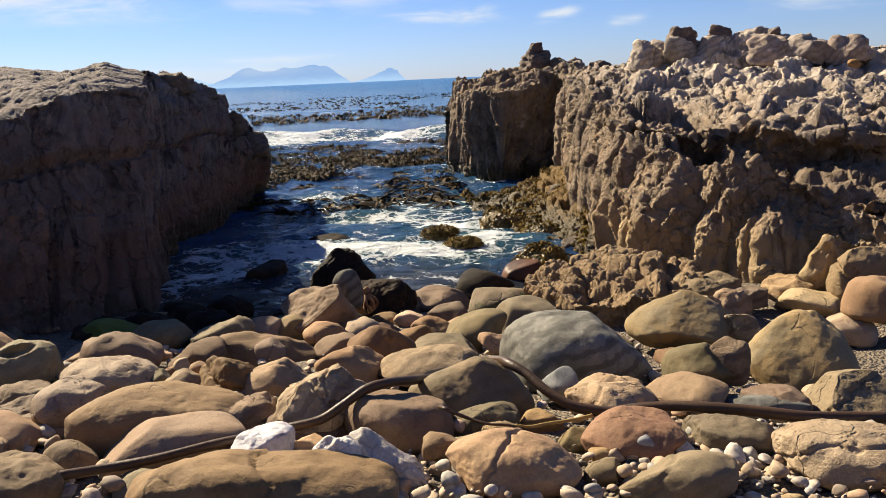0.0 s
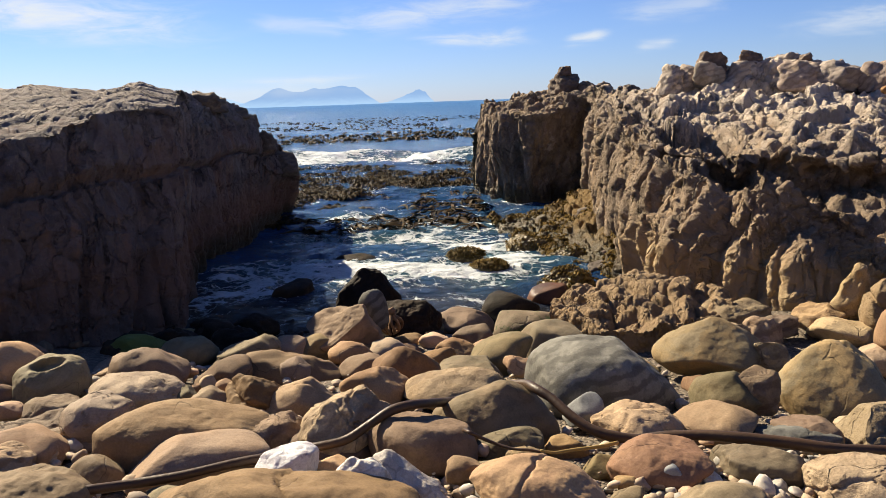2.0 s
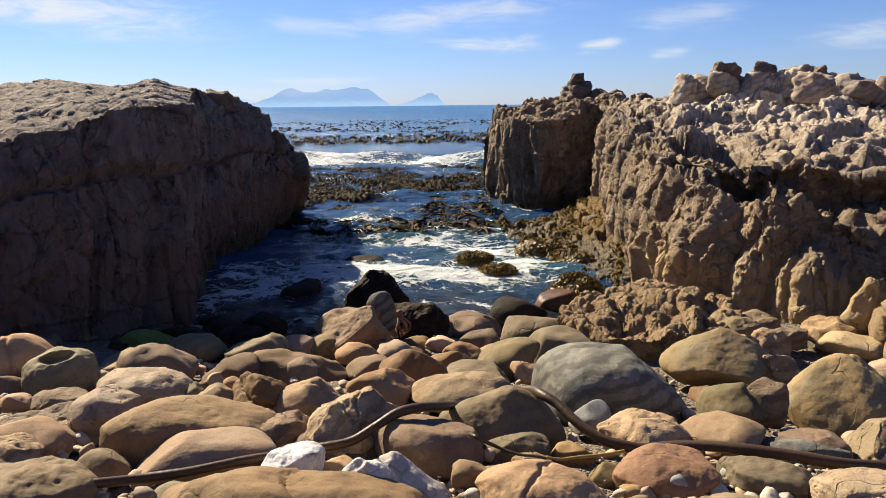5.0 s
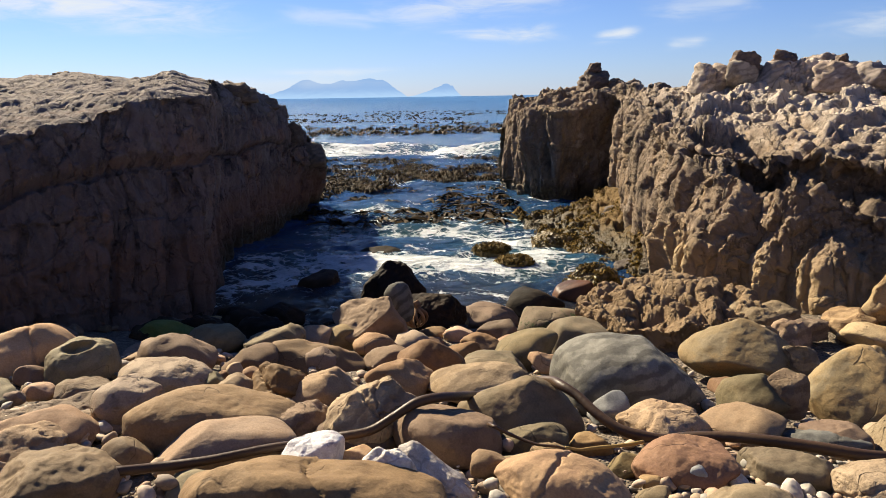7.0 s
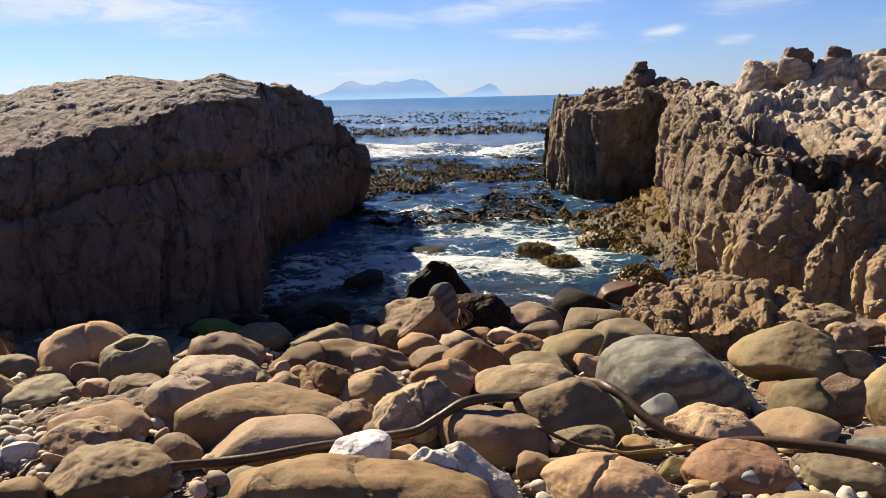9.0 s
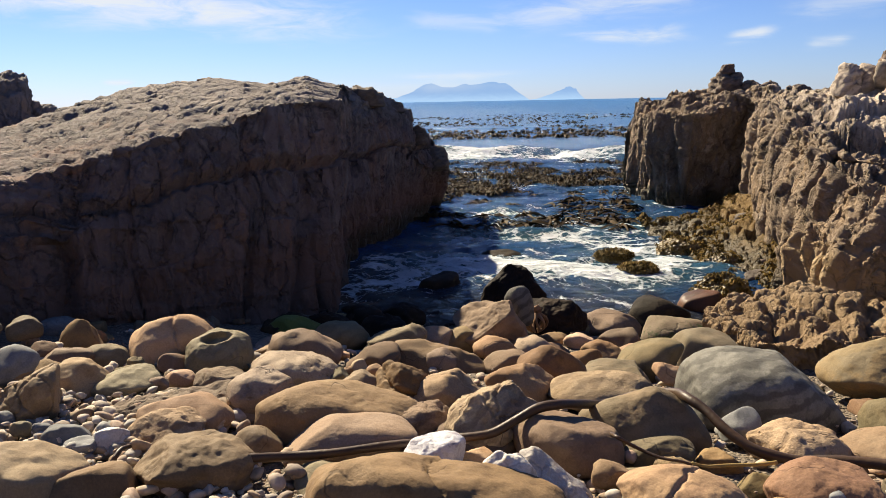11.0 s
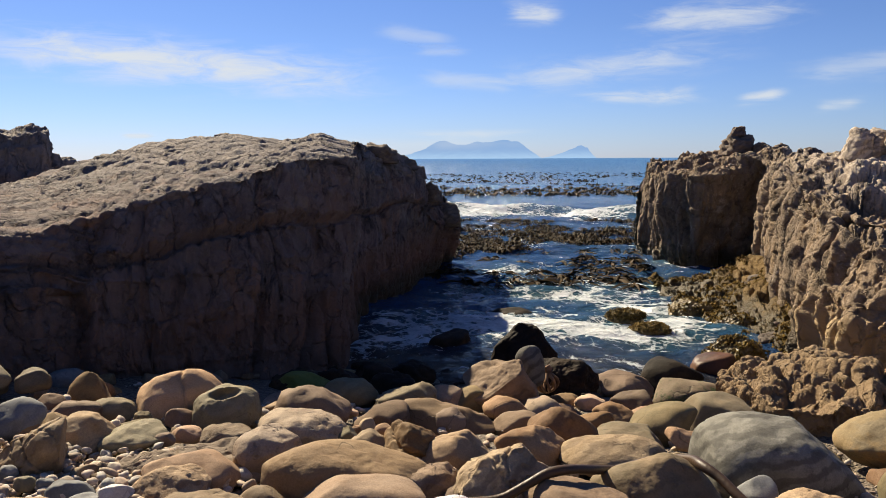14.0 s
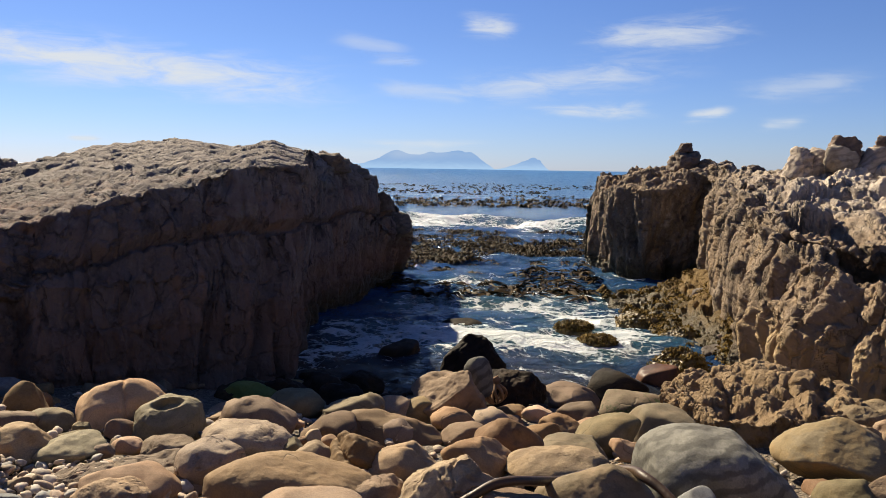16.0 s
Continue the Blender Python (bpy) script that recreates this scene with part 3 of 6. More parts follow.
def outcrop(name, stations, rows, cols, material, seed, lump, flute, label, tilt=0.0, column=(1.5, 1.5, 0.45), block=(0.95, 0.95, 2.0), joint=None, ledge=0.4, chip=0.075, strike=0.0, wear=1, grain=0.0, bedding=0.45, crumble=1.0, drape=0.0, drape_size=1.6, shuffle=0.3, clefts=0.0, dip=0.0):
    """A sea cliff. Each station is a bearing in degrees and the cliff's section there, pairs of distance and height from the foot over the
    top to the back. The sheet between the sections is broken into fluted columns on the walls and bedded blocks on the top."""
    bear = np.array([s[0] for s in stations])
    prof = np.array([s[1:] for s in stations]).reshape(len(stations), -1, 2)
    span = np.hypot(np.diff(bear) * prof[:-1, 2, 0] / 57.3, 0.45 * np.diff(prof[:, 2, 0]))
    run = np.concatenate([[0], np.cumsum(span)])
    where = np.interp(np.linspace(0, run[-1], cols), run, bear)
    sect = np.stack([np.stack([np.interp(where, bear, prof[:, k, c]) for c in (0, 1)], -1) for k in range(prof.shape[1])], 1)
    seg = np.linalg.norm(np.diff(sect, axis=1) * (0.75, 1.25), axis=2)
    mean = np.maximum(seg.mean(0), 0.25)
    mean[-1] *= 0.25
    knots = np.concatenate([[0], np.cumsum(mean)]) / mean.sum()
    v = np.linspace(0, 1, rows)
    k = np.clip(np.searchsorted(knots, v, side="right") - 1, 0, len(knots) - 2)
    f = (v - knots[k]) / (knots[k + 1] - knots[k])
    pts = sect[:, k] * (1 - f)[None, :, None] + sect[:, k + 1] * f[None, :, None]
    a = np.radians(where)[:, None]
    p = np.stack([EYE_X + pts[..., 0] * np.sin(a), EYE_Y + pts[..., 0] * np.cos(a), pts[..., 1]], -1)
    p = p.transpose(1, 0, 2)
    # round the sections' corners a little
    for _ in range(3):
        p[1:-1, 1:-1] = 0.5 * p[1:-1, 1:-1] + 0.125 * (p[:-2, 1:-1] + p[2:, 1:-1] + p[1:-1, :-2] + p[1:-1, 2:])
    p = p.reshape(-1, 3)
    out = point_normals(p, rows, cols)
    n = out if out[:, 2].mean() > 0 else -out
    out = n
    # bedding ledges: flat treads and steep risers
    flatness = smooth(np.abs(n[:, 2]), 0.45, 0.8)
    q = p.copy()
    q[:, 2] += tilt * p[:, 0]
    ca, sa = math.cos(radians(strike)), math.sin(radians(strike))
    lie = np.stack([q[:, 0] * ca + q[:, 1] * sa, q[:, 1] * ca - q[:, 0] * sa, q[:, 2]], 1)
    _, _, shift, _ = cells((q + 0.3 * fractal(q * 0.7, 3, seed + 20)[:, None]) * (0.55, 0.55, 0.6), seed + 21)
    lay = (0.10, 0.9, 0.3) if strike else (0.9, 0.9, 0.9)
    t = (q[:, 2] + shuffle * shift + 0.10 * fractal(lie * lay, 3, seed + 22) + dip * lie[:, 1]) / ledge
    stepped = (np.floor(t) + smooth(t - np.floor(t), 0.62, 0.98)) * ledge
    back = smooth(np.repeat(v, cols), 0.97, 0.9)
    drop = stepped - t * ledge + 0.3 * ledge
    if dip:
        t = t * 2.7 + 0.8 * fractal(lie * (0.15, 1.6, 0.3), 3, seed + 23)
        drop = 0.75 * drop + 0.2 * ledge * (np.floor(t) + smooth(t - np.floor(t), 0.5, 0.98) - t)
    p[:, 2] += flatness * back * 0.85 * drop
    n = point_normals(p, rows, cols)
    if n[:, 2].mean() < 0:
        n = -n
    steep = 0.0 if dip else 0.3
    wall = smooth(np.abs(n[:, 2]), 0.85, 0.35) * (steep + (1 - steep) * smooth(np.abs(out[:, 2]), 0.9, 0.6))
    dipped = p.copy()
    dipped[:, 2] += tilt * p[:, 0]
    bend = np.stack([fractal(p * 0.7 + 5, 3, seed + 1), fractal(p * 0.7 + 9, 3, seed + 2), fractal(p * 0.7 + 13, 3, seed + 3)], 1) * 0.4

    w = dipped + bend * 0.45
    along = np.stack([w[:, 0] * ca + w[:, 1] * sa, w[:, 1] * ca - w[:, 0] * sa, w[:, 2]], 1)
    wide = (column[0] * 2.3, column[1] * 2.3, column[2] * 2.0)
    col = flute * (0.9 * blocks(w * column, seed + 4, 0.3, 0.3) + 0.3 * blocks(w * wide, seed + 5, 0.3, 0.2) + bedding * blocks(w * (0.6, 0.6, 1.6), seed + 14, 0.08))
    grooves = np.exp(-(fractal(w * (2.6, 2.6, 0.4), 3, seed + 17) / 0.055) ** 2) * smooth(fractal(p * 0.9, 2, seed + 18), -0.25, 0.25)
    col = col - 0.07 * grooves
    # rounded columns with sharp clefts between them
    swell = np.abs(fractal(w * (drape_size, drape_size, 0.09 * drape_size), 2, seed + 24, 0.35)) ** 0.75
    ribs = np.abs(fractal(w * (3.1 * drape_size, 3.1 * drape_size, 0.25 * drape_size), 2, seed + 26, 0.4)) ** 0.8
    col = col + (drape * (swell - 0.4) + 0.35 * drape * (ribs - 0.4)) * smooth(np.abs(out[:, 2]), 0.8, 0.45)
    fine = tuple(c * 2.2 for c in block)
    bed = lump * (1.2 * blocks(along * block, seed + 6, 0.16) + 0.5 * blocks(along * fine, seed + 7, 0.2))
    seams = np.exp(-(fractal(along * ((0.14, 1.8, 0.5) if strike else (0.5, 2.6, 5.0)), 3, seed + 15) / 0.06) ** 2)
    if clefts:
        near, next_, _, _ = cells(along * (0.42 * block[0] + 0.33, 0.42 * block[1] + 0.33, 0.9) + 0.25 * bend, seed + 30)
        bed = bed - clefts * np.exp(-((next_ - near) / 0.07) ** 2)
        near, next_, _, _ = cells(along * (1.5, 1.5, 1.9) + 0.25 * bend, seed + 31)
        bed = bed - 0.5 * clefts * np.exp(-((next_ - near) / 0.09) ** 2)
    bed = bed - grain * seams + grain * fractal(along * ((0.16, 1.2, 0.4) if strike else (0.35, 1.3, 3.0)), 4, seed + 16, 0.45)
    small = tuple(c * 4.5 for c in block)
    chips = chip * (wall * (1.2 * blocks(w * (4.0, 4.0, 0.8), seed + 19, 0.16) + 0.6 * blocks(w * (9, 9, 2.6), seed + 28, 0.2)) + (1 - wall) * crumble * blocks(along * small, seed + 8, 0.25))
    rough = 0.03 * fractal(p * 1.6, 5, seed + 9, 0.55) + 0.018 * fractal(p * 7.0, 3, seed + 10, 0.6)
    if dip:
        rough = 0.035 * fractal(along * (0.4, 2.6, 1.6), 5, seed + 9, 0.5) + 0.009 * fractal(p * 7.0, 3, seed + 10, 0.6)
    move = wall * col + (1 - wall) * bed
    if joint:
        low, rise = joint
        gap = p[:, 2] - low - rise * (p[:, 0] + 8) - 0.12 * fractal(p * 0.8, 3, seed + 12)
        move = move - wall * (0.22 * np.exp(-(gap / 0.05) ** 2) + 0.10 * smooth(gap, 0.0, -0.12))
    fade = smooth(np.repeat(v, cols), 1.0, 0.9)
    out = out + (0, 0, 0.35)
    out /= np.linalg.norm(out, axis=1, keepdims=True)
    p = (p + out * (move * fade)[:, None]).reshape(rows, cols, 3)
    # wear the edges, then roughen
    for _ in range(wear):
        p[1:-1, 1:-1] = 0.4 * p[1:-1, 1:-1] + 0.15 * (p[:-2, 1:-1] + p[2:, 1:-1] + p[1:-1, :-2] + p[1:-1, 2:])
    p = p.reshape(-1, 3)
    n = point_normals(p, rows, cols)
    n = n if n[:, 2].mean() > 0 else -n
    p = p + n * ((chips + rough) * fade)[:, None]
    return tagged(new(name, grid_mesh(name, p, rows, cols, material)), label, "rock outcrop", kind="structure")


class Section:
    """The sections of one outcrop, gathered bearing by bearing."""

    def __init__(self):
        self.rows = []

    def at(self, *numbers):
        self.rows.append(numbers)


west = Section()
west.at(-58.53, 9.01, -0.3, 9.14, 1.76, 9.69, 2.21, 11.83, 2.32, 14.45, 2.37, 20, -1)
west.at(-51.77, 9.2, -0.3, 9.34, 1.68, 9.91, 2.23, 12.22, 2.43, 15.04, 2.47, 20, -1)
west.at(-46.81, 9.45, -0.3, 9.59, 1.61, 10.11, 2.26, 12.8, 2.53, 16.06, 2.74, 20, -1)
west.at(-40.05, 9.51, -0.3, 9.65, 1.7, 10.09, 2.57, 12.83, 2.95, 16.17, 3.31, 19.5, -1)
west.at(-36.37, 9.8, -0.3, 9.95, 1.73, 10.4, 2.74, 13.14, 3.12, 16.5, 3.49, 19.5, -1)
west.at(-34.01, 10, -0.3, 10.15, 1.71, 10.6, 2.79, 13.25, 3.19, 16.5, 3.57, 19.5, -1)
west.at(-31.18, 10.3, -0.3, 10.45, 1.77, 10.9, 2.99, 13.2, 3.2, 16, 3.4, 19, -1)
west.at(-29.84, 10.5, -0.3, 10.65, 1.78, 11.1, 3.07, 13.08, 3.25, 15.5, 3.41, 18.5, -1)
west.at(-28.1, 10.8, -0.3, 10.95, 1.73, 11.4, 3.07, 13.25, 3.32, 15.5, 3.54, 18.5, -1)
west.at(-26.64, 11.1, -0.3, 11.25, 1.69, 11.7, 3.07, 13.41, 3.24, 15.5, 3.39, 18.5, -1)
west.at(-25.83, 11.4, -0.3, 11.55, 1.64, 12, 3.05, 13.57, 3.2, 15.5, 3.33, 18.5, -1)
west.at(-25.41, 15.2, -0.4, 15.2, 1.48, 15.6, 2.78, 16.2, 3.12, 17, 3.36, 20, -1)
west.at(-24.1, 16.3, -0.4, 16.2, 1.36, 16.5, 2.76, 17, 3.05, 18, 3.38, 21, -1)
west.at(-23, 17.2, -0.4, 17, 1.33, 17.2, 2.49, 17.6, 2.91, 18.4, 3.26, 21.4, -1)
west.at(-21.58, 18.3, -0.4, 18, 1.28, 18, 2.19, 18.4, 2.7, 19, 3, 22, -1)
west.at(-20.7, 19.4, -0.4, 18.8, 1.33, 18.6, 2.02, 19, 2.47, 19.6, 2.78, 22.6, -1)
west.at(-20.5, 19.6, -0.4, 19, 1.31, 18.8, 1.87, 19.2, 2.26, 19.8, 2.4, 22.8, -1)
west.at(-19.49, 20.6, 0, 20, 0.99, 19.6, 1.53, 20, 1.93, 20.4, 2.24, 23.4, -1)
west.at(-18.09, 21.4, 0.7, 20.6, 1.14, 20.4, 1.28, 20.6, 1.44, 20.8, 1.6, 21.8, 0.9)

west_back = Section()
west_back.at(-59.75, 16.6, 1, 17, 2.9, 17.3, 3.17, 17.6, 3.5, 18.2, 3.63, 21.2, -1)
west_back.at(-55.69, 16.6, 1, 17, 2.84, 17.3, 3.2, 17.6, 3.54, 18.2, 3.68, 21.2, -1)
west_back.at(-51.25, 16.6, 1, 17, 2.78, 17.3, 3.07, 17.6, 3.43, 18.2, 3.57, 21.2, -1)
west_back.at(-49.72, 16.6, 1, 17, 2.75, 17.3, 3.23, 17.6, 3.59, 18.2, 3.75, 21.2, -1)
west_back.at(-48, 16.6, 1, 17, 2.73, 17.3, 3.19, 17.6, 3.56, 18.2, 3.71, 21.2, -1)
west_back.at(-47.19, 16.6, 1, 17, 2.72, 17.3, 3.24, 17.6, 3.61, 18.2, 3.76, 21.2, -1)
west_back.at(-46.09, 16.6, 1, 17, 2.7, 17.3, 3.18, 17.6, 3.56, 18.2, 3.71, 21.2, -1)
west_back.at(-45.81, 17, 1, 17.4, 2.69, 17.6, 2.91, 17.8, 3.08, 18.2, 3.23, 21.2, -1)
west_back.at(-44.22, 17.5, 1, 17.8, 2.65, 17.9, 2.83, 18, 2.95, 18.3, 3.06, 21.3, -1)

east = Section()
east.at(-5.53, 26, 0.2, 25.2, 0.3, 25, 1.13, 25.1, 1.38, 25.2, 1.62, 25.8, 1.99, 26.1, 2.02, 26.4, 2.06, 29.4, -1)
east.at(-4.83, 24.8, -0.4, 24.5, 0.46, 24.5, 1.51, 24.6, 1.98, 24.7, 2.46, 25.2, 2.8, 25.6, 2.84, 26, 2.88, 29, -1)
east.at(-3.85, 23.7, -0.4, 23.5, 0.5, 23.4, 1.71, 23.5, 2.08, 23.6, 2.46, 24.6, 2.88, 25.1, 2.98, 25.6, 3.09, 28.6, -1)
east.at(-1.41, 22.7, -0.4, 22.6, 0.35, 22.3, 1.88, 22.25, 2.21, 22.2, 2.53, 23.8, 3.02, 24.7, 3.1, 25.6, 3.19, 28.6, -1)
east.at(0.81, 23.2, -0.4, 23.1, 0.22, 22.6, 1.97, 22.5, 2.29, 22.4, 2.6, 23, 2.99, 24.2, 3.15, 25.4, 3.3, 28.4, -1)
east.at(2.61, 23.8, -0.4, 23.7, 0.26, 23.1, 2.13, 23, 2.36, 22.9, 2.59, 22.6, 2.97, 23.8, 3.14, 25, 3.31, 28, -1)
east.at(3.25, 20.4, 0.2, 20.6, 0.6, 20.4, 2.12, 20.4, 2.3, 20.4, 2.48, 21.4, 2.89, 22.7, 3.07, 24, 3.24, 27, -1)
east.at(3.94, 15.4, 0.2, 15.5, 1.47, 16, 2.26, 16.2, 2.38, 16.4, 2.5, 18.5, 2.84, 20.25, 3, 22, 3.17, 25, -1)
east.at(5.34, 13, -0.3, 13.1, 1.21, 14, 2.29, 14.3, 2.41, 14.6, 2.52, 17.5, 2.81, 18.75, 2.98, 20, 3.14, 23, -1)
east.at(6.88, 11.4, -0.3, 11.5, 1.09, 12.8, 2.13, 13.1, 2.27, 13.4, 2.41, 16.5, 2.78, 17.75, 2.96, 19, 3.13, 22, -1)
east.at(9.15, 10.5, -0.3, 10.6, 1.03, 11.3, 1.96, 12.29, 2.09, 12.03, 2.17, 15.5, 2.72, 17.5, 2.95, 18, 3.39, 21, -1)
east.at(11.01, 10.2, -0.3, 10.3, 0.98, 10.9, 1.87, 12.08, 1.86, 11.82, 2.07, 15.2, 2.72, 17.5, 3.01, 18, 3.55, 21, -1)
east.at(12.83, 10, -0.3, 10.1, 0.94, 10.6, 1.78, 12.03, 1.69, 11.44, 2.14, 15, 2.71, 17.5, 3.01, 18, 3.56, 21, -1)
east.at(14.61, 9.9, -0.3, 10, 0.94, 10.4, 1.76, 11.79, 1.92, 11.8, 2.22, 14.8, 2.7, 17.5, 3.02, 18, 3.61, 21, -1)
east.at(16.32, 9.8, -0.3, 9.9, 1.02, 10.4, 1.88, 11.87, 1.71, 11.62, 2.18, 14.6, 2.7, 17.5, 3, 18, 3.56, 21, -1)
east.at(18.04, 9.8, -0.3, 9.9, 0.98, 10.3, 1.73, 11.76, 1.82, 11.5, 2.16, 14.5, 2.69, 17.5, 2.97, 18, 3.49, 21, -1)
east.at(19.71, 9.8, -0.3, 9.9, 0.95, 10.2, 1.55, 11.75, 1.66, 11.19, 2.1, 14.3, 2.64, 17.5, 2.93, 18, 3.47, 21, -1)
east.at(21.89, 9.7, -0.3, 9.8, 0.98, 10.2, 1.46, 11.46, 1.9, 11.12, 2.17, 14.2, 2.54, 17.5, 2.85, 18, 3.43, 21, -1)
east.at(25.85, 9.6, -0.3, 9.7, 1.05, 10.2, 1.47, 11.62, 1.63, 11.46, 2.1, 14, 2.5, 17.5, 2.78, 18, 3.31, 21, -1)
east.at(32.49, 9.8, -0.3, 9.9, 1.14, 10.4, 1.52, 11.71, 1.78, 11.64, 2.04, 14, 2.41, 17.5, 2.62, 18, 3.01, 21, -1)

ledge = Section()
ledge.at(0.17, 8.90, 0.27, 8.95, 0.59, 9.04, 0.62, 9.30, 0.60, 10.30, -0.4)
ledge.at(1.75, 8.60, 0.25, 8.65, 0.61, 8.91, 0.66, 9.50, 0.72, 10.50, -0.4)
ledge.at(3.82, 8.10, 0.25, 8.15, 0.62, 8.62, 0.69, 9.60, 0.79, 10.60, -0.4)
ledge.at(5.84, 8.00, 0.25, 8.05, 0.63, 8.63, 0.70, 9.80, 0.80, 10.80, -0.4)
ledge.at(8.00, 8.00, 0.29, 8.05, 0.67, 8.63, 0.75, 9.80, 0.83, 10.80, -0.4)
ledge.at(10.08, 8.20, 0.35, 8.25, 0.72, 8.72, 0.78, 9.70, 0.83, 10.70, -0.4)
ledge.at(11.92, 8.50, 0.38, 8.55, 0.71, 8.85, 0.74, 9.50, 0.76, 10.50, -0.4)
ledge.at(13.01, 8.70, 0.37, 8.75, 0.68, 8.88, 0.69, 9.20, 0.65, 10.20, -0.4)

slope = Section()
slope.at(-4.27, 18.81, -0.50, 19.31, 0.05, 19.00, 0.22, 18.60, 0.29, 20.10, -0.5)
slope.at(-3.33, 16.98, -0.50, 17.48, 0.05, 17.74, 0.18, 18.40, 0.20, 19.90, -0.5)
slope.at(-1.48, 15.34, -0.50, 15.84, 0.05, 16.88, 0.21, 19.00, 0.25, 20.50, -0.5)
slope.at(0.38, 14.08, -0.50, 14.58, 0.05, 16.20, 0.30, 19.40, 0.47, 20.90, -0.5)
slope.at(1.82, 13.22, -0.50, 13.72, 0.05, 15.64, 0.41, 19.40, 0.74, 20.90, -0.5)
slope.at(3.45, 12.62, -0.50, 13.12, 0.05, 14.90, 0.50, 18.40, 0.94, 19.90, -0.5)
slope.at(4.88, 12.41, -0.50, 12.91, 0.05, 13.78, 0.47, 15.60, 0.88, 17.10, -0.5)
slope.at(5.68, 12.26, -0.50, 12.76, 0.05, 12.99, 0.35, 13.60, 0.59, 15.10, -0.5)

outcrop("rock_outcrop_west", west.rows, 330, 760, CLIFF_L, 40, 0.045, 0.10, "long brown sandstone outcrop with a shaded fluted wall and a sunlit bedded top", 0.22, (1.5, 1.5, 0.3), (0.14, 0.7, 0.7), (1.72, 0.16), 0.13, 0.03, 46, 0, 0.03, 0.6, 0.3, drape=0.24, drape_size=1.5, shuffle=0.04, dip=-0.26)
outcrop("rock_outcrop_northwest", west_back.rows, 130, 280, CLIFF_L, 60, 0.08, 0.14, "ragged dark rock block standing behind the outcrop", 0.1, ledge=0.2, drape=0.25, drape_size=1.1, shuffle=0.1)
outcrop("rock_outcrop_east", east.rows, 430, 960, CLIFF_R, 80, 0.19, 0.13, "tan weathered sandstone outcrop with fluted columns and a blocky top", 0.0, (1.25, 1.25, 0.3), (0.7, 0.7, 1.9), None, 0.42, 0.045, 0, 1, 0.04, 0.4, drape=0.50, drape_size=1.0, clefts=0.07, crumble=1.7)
outcrop("weedy_slope", slope.rows, 170, 260, WEEDY, 140, 0.13, 0.11, "dark rubble slope with brown seaweed below the cliff", 0.0, (1.8, 1.8, 1.2), (1.9, 1.9, 2.4), None, 0.16, 0.02, 0, 1, 0.02)
outcrop("rock_ledge", ledge.rows, 170, 340, ROUGH_LEDGE, 120, 0.07, 0.05, "low tan bedrock ledge split into rounded blocks at the foot of the cliff", 0.2, (2.4, 2.4, 1.5), (1.9, 2.3, 2.4), None, 0.2, 0.02, 0, 2, 0.01, 0.5, clefts=0.12)


# ---- far land ----
def far_ridge(name, x0, x1, y, peaks, material, label, seed):
    """A far ridge: its foot on the horizon, its crest through (share of its length, height) pairs, with a sloping front."""
    n, m = 160, 14
    u = np.linspace(0, 1, n)
    top = np.interp(u, [k for k, _ in peaks], [h for _, h in peaks])
    top = np.maximum(top + 3.0 * fractal(np.stack([u * 26, u * 0, u * 0], 1), 4, seed) * smooth(top, 0, 25), 0)
    s = np.linspace(0, 1, m)[:, None]
    x = (x0 + (x1 - x0) * u)[None, :] + 0 * s
    yy = y + 420 * s + 0 * x
    z = 1.1 * top[None, :] * np.sin(s * np.pi / 2) - 1.0
    p = np.stack([x, yy, z], -1).reshape(-1, 3)
    p[:, 1] += 40 * fractal(p * 0.01, 3, seed + 2) * np.tile(1, len(p))
    return tagged(new(name, grid_mesh(name, p, m, n, material)), label, "mountains", kind="structure")


def far_x(bearing, y):
    return EYE_X + (y - EYE_Y) * math.tan(radians(bearing))


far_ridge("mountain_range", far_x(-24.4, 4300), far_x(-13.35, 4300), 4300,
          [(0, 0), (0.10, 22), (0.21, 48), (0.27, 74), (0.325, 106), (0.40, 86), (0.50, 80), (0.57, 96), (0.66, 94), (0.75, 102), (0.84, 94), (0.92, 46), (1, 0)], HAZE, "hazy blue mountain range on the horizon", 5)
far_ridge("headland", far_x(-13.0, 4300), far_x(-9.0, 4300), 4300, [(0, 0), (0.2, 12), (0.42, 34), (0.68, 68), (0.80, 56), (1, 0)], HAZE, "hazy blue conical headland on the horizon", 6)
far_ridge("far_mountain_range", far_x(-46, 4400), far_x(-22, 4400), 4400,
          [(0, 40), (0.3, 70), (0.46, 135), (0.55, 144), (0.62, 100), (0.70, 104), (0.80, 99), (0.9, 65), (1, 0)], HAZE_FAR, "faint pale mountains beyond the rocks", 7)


# ---- clouds: thin sheets high over the sea ----
def cirrus(b0, b1, e0, e1, thick, lean=0.0):
    n, m = 40, 14
    u, v = np.meshgrid(np.linspace(0, 1, n), np.linspace(0, 1, m))
    bear = np.radians(b0 + (b1 - b0) * u)
    el = np.radians(e0 + (e1 - e0) * v + lean * (u - 0.5))
    r = 4000 + 260 * v
    p = np.stack([EYE_X + r * np.sin(bear), EYE_Y + r * np.cos(bear), 3 + r * np.tan(el)], -1).reshape(-1, 3)
    me = grid_mesh("cirrus_cloud", p, m, n, CLOUD)
    at = me.attributes.new("across", "FLOAT_VECTOR", "POINT")
    at.data.foreach_set("vector", np.stack([u.ravel(), v.ravel(), np.full(u.size, thick)], 1).astype(np.float32).ravel())
    return tagged(new("cirrus_cloud", me), "thin white streak of cirrus in the blue sky", "cloud", "cirrus streaks", "structure")


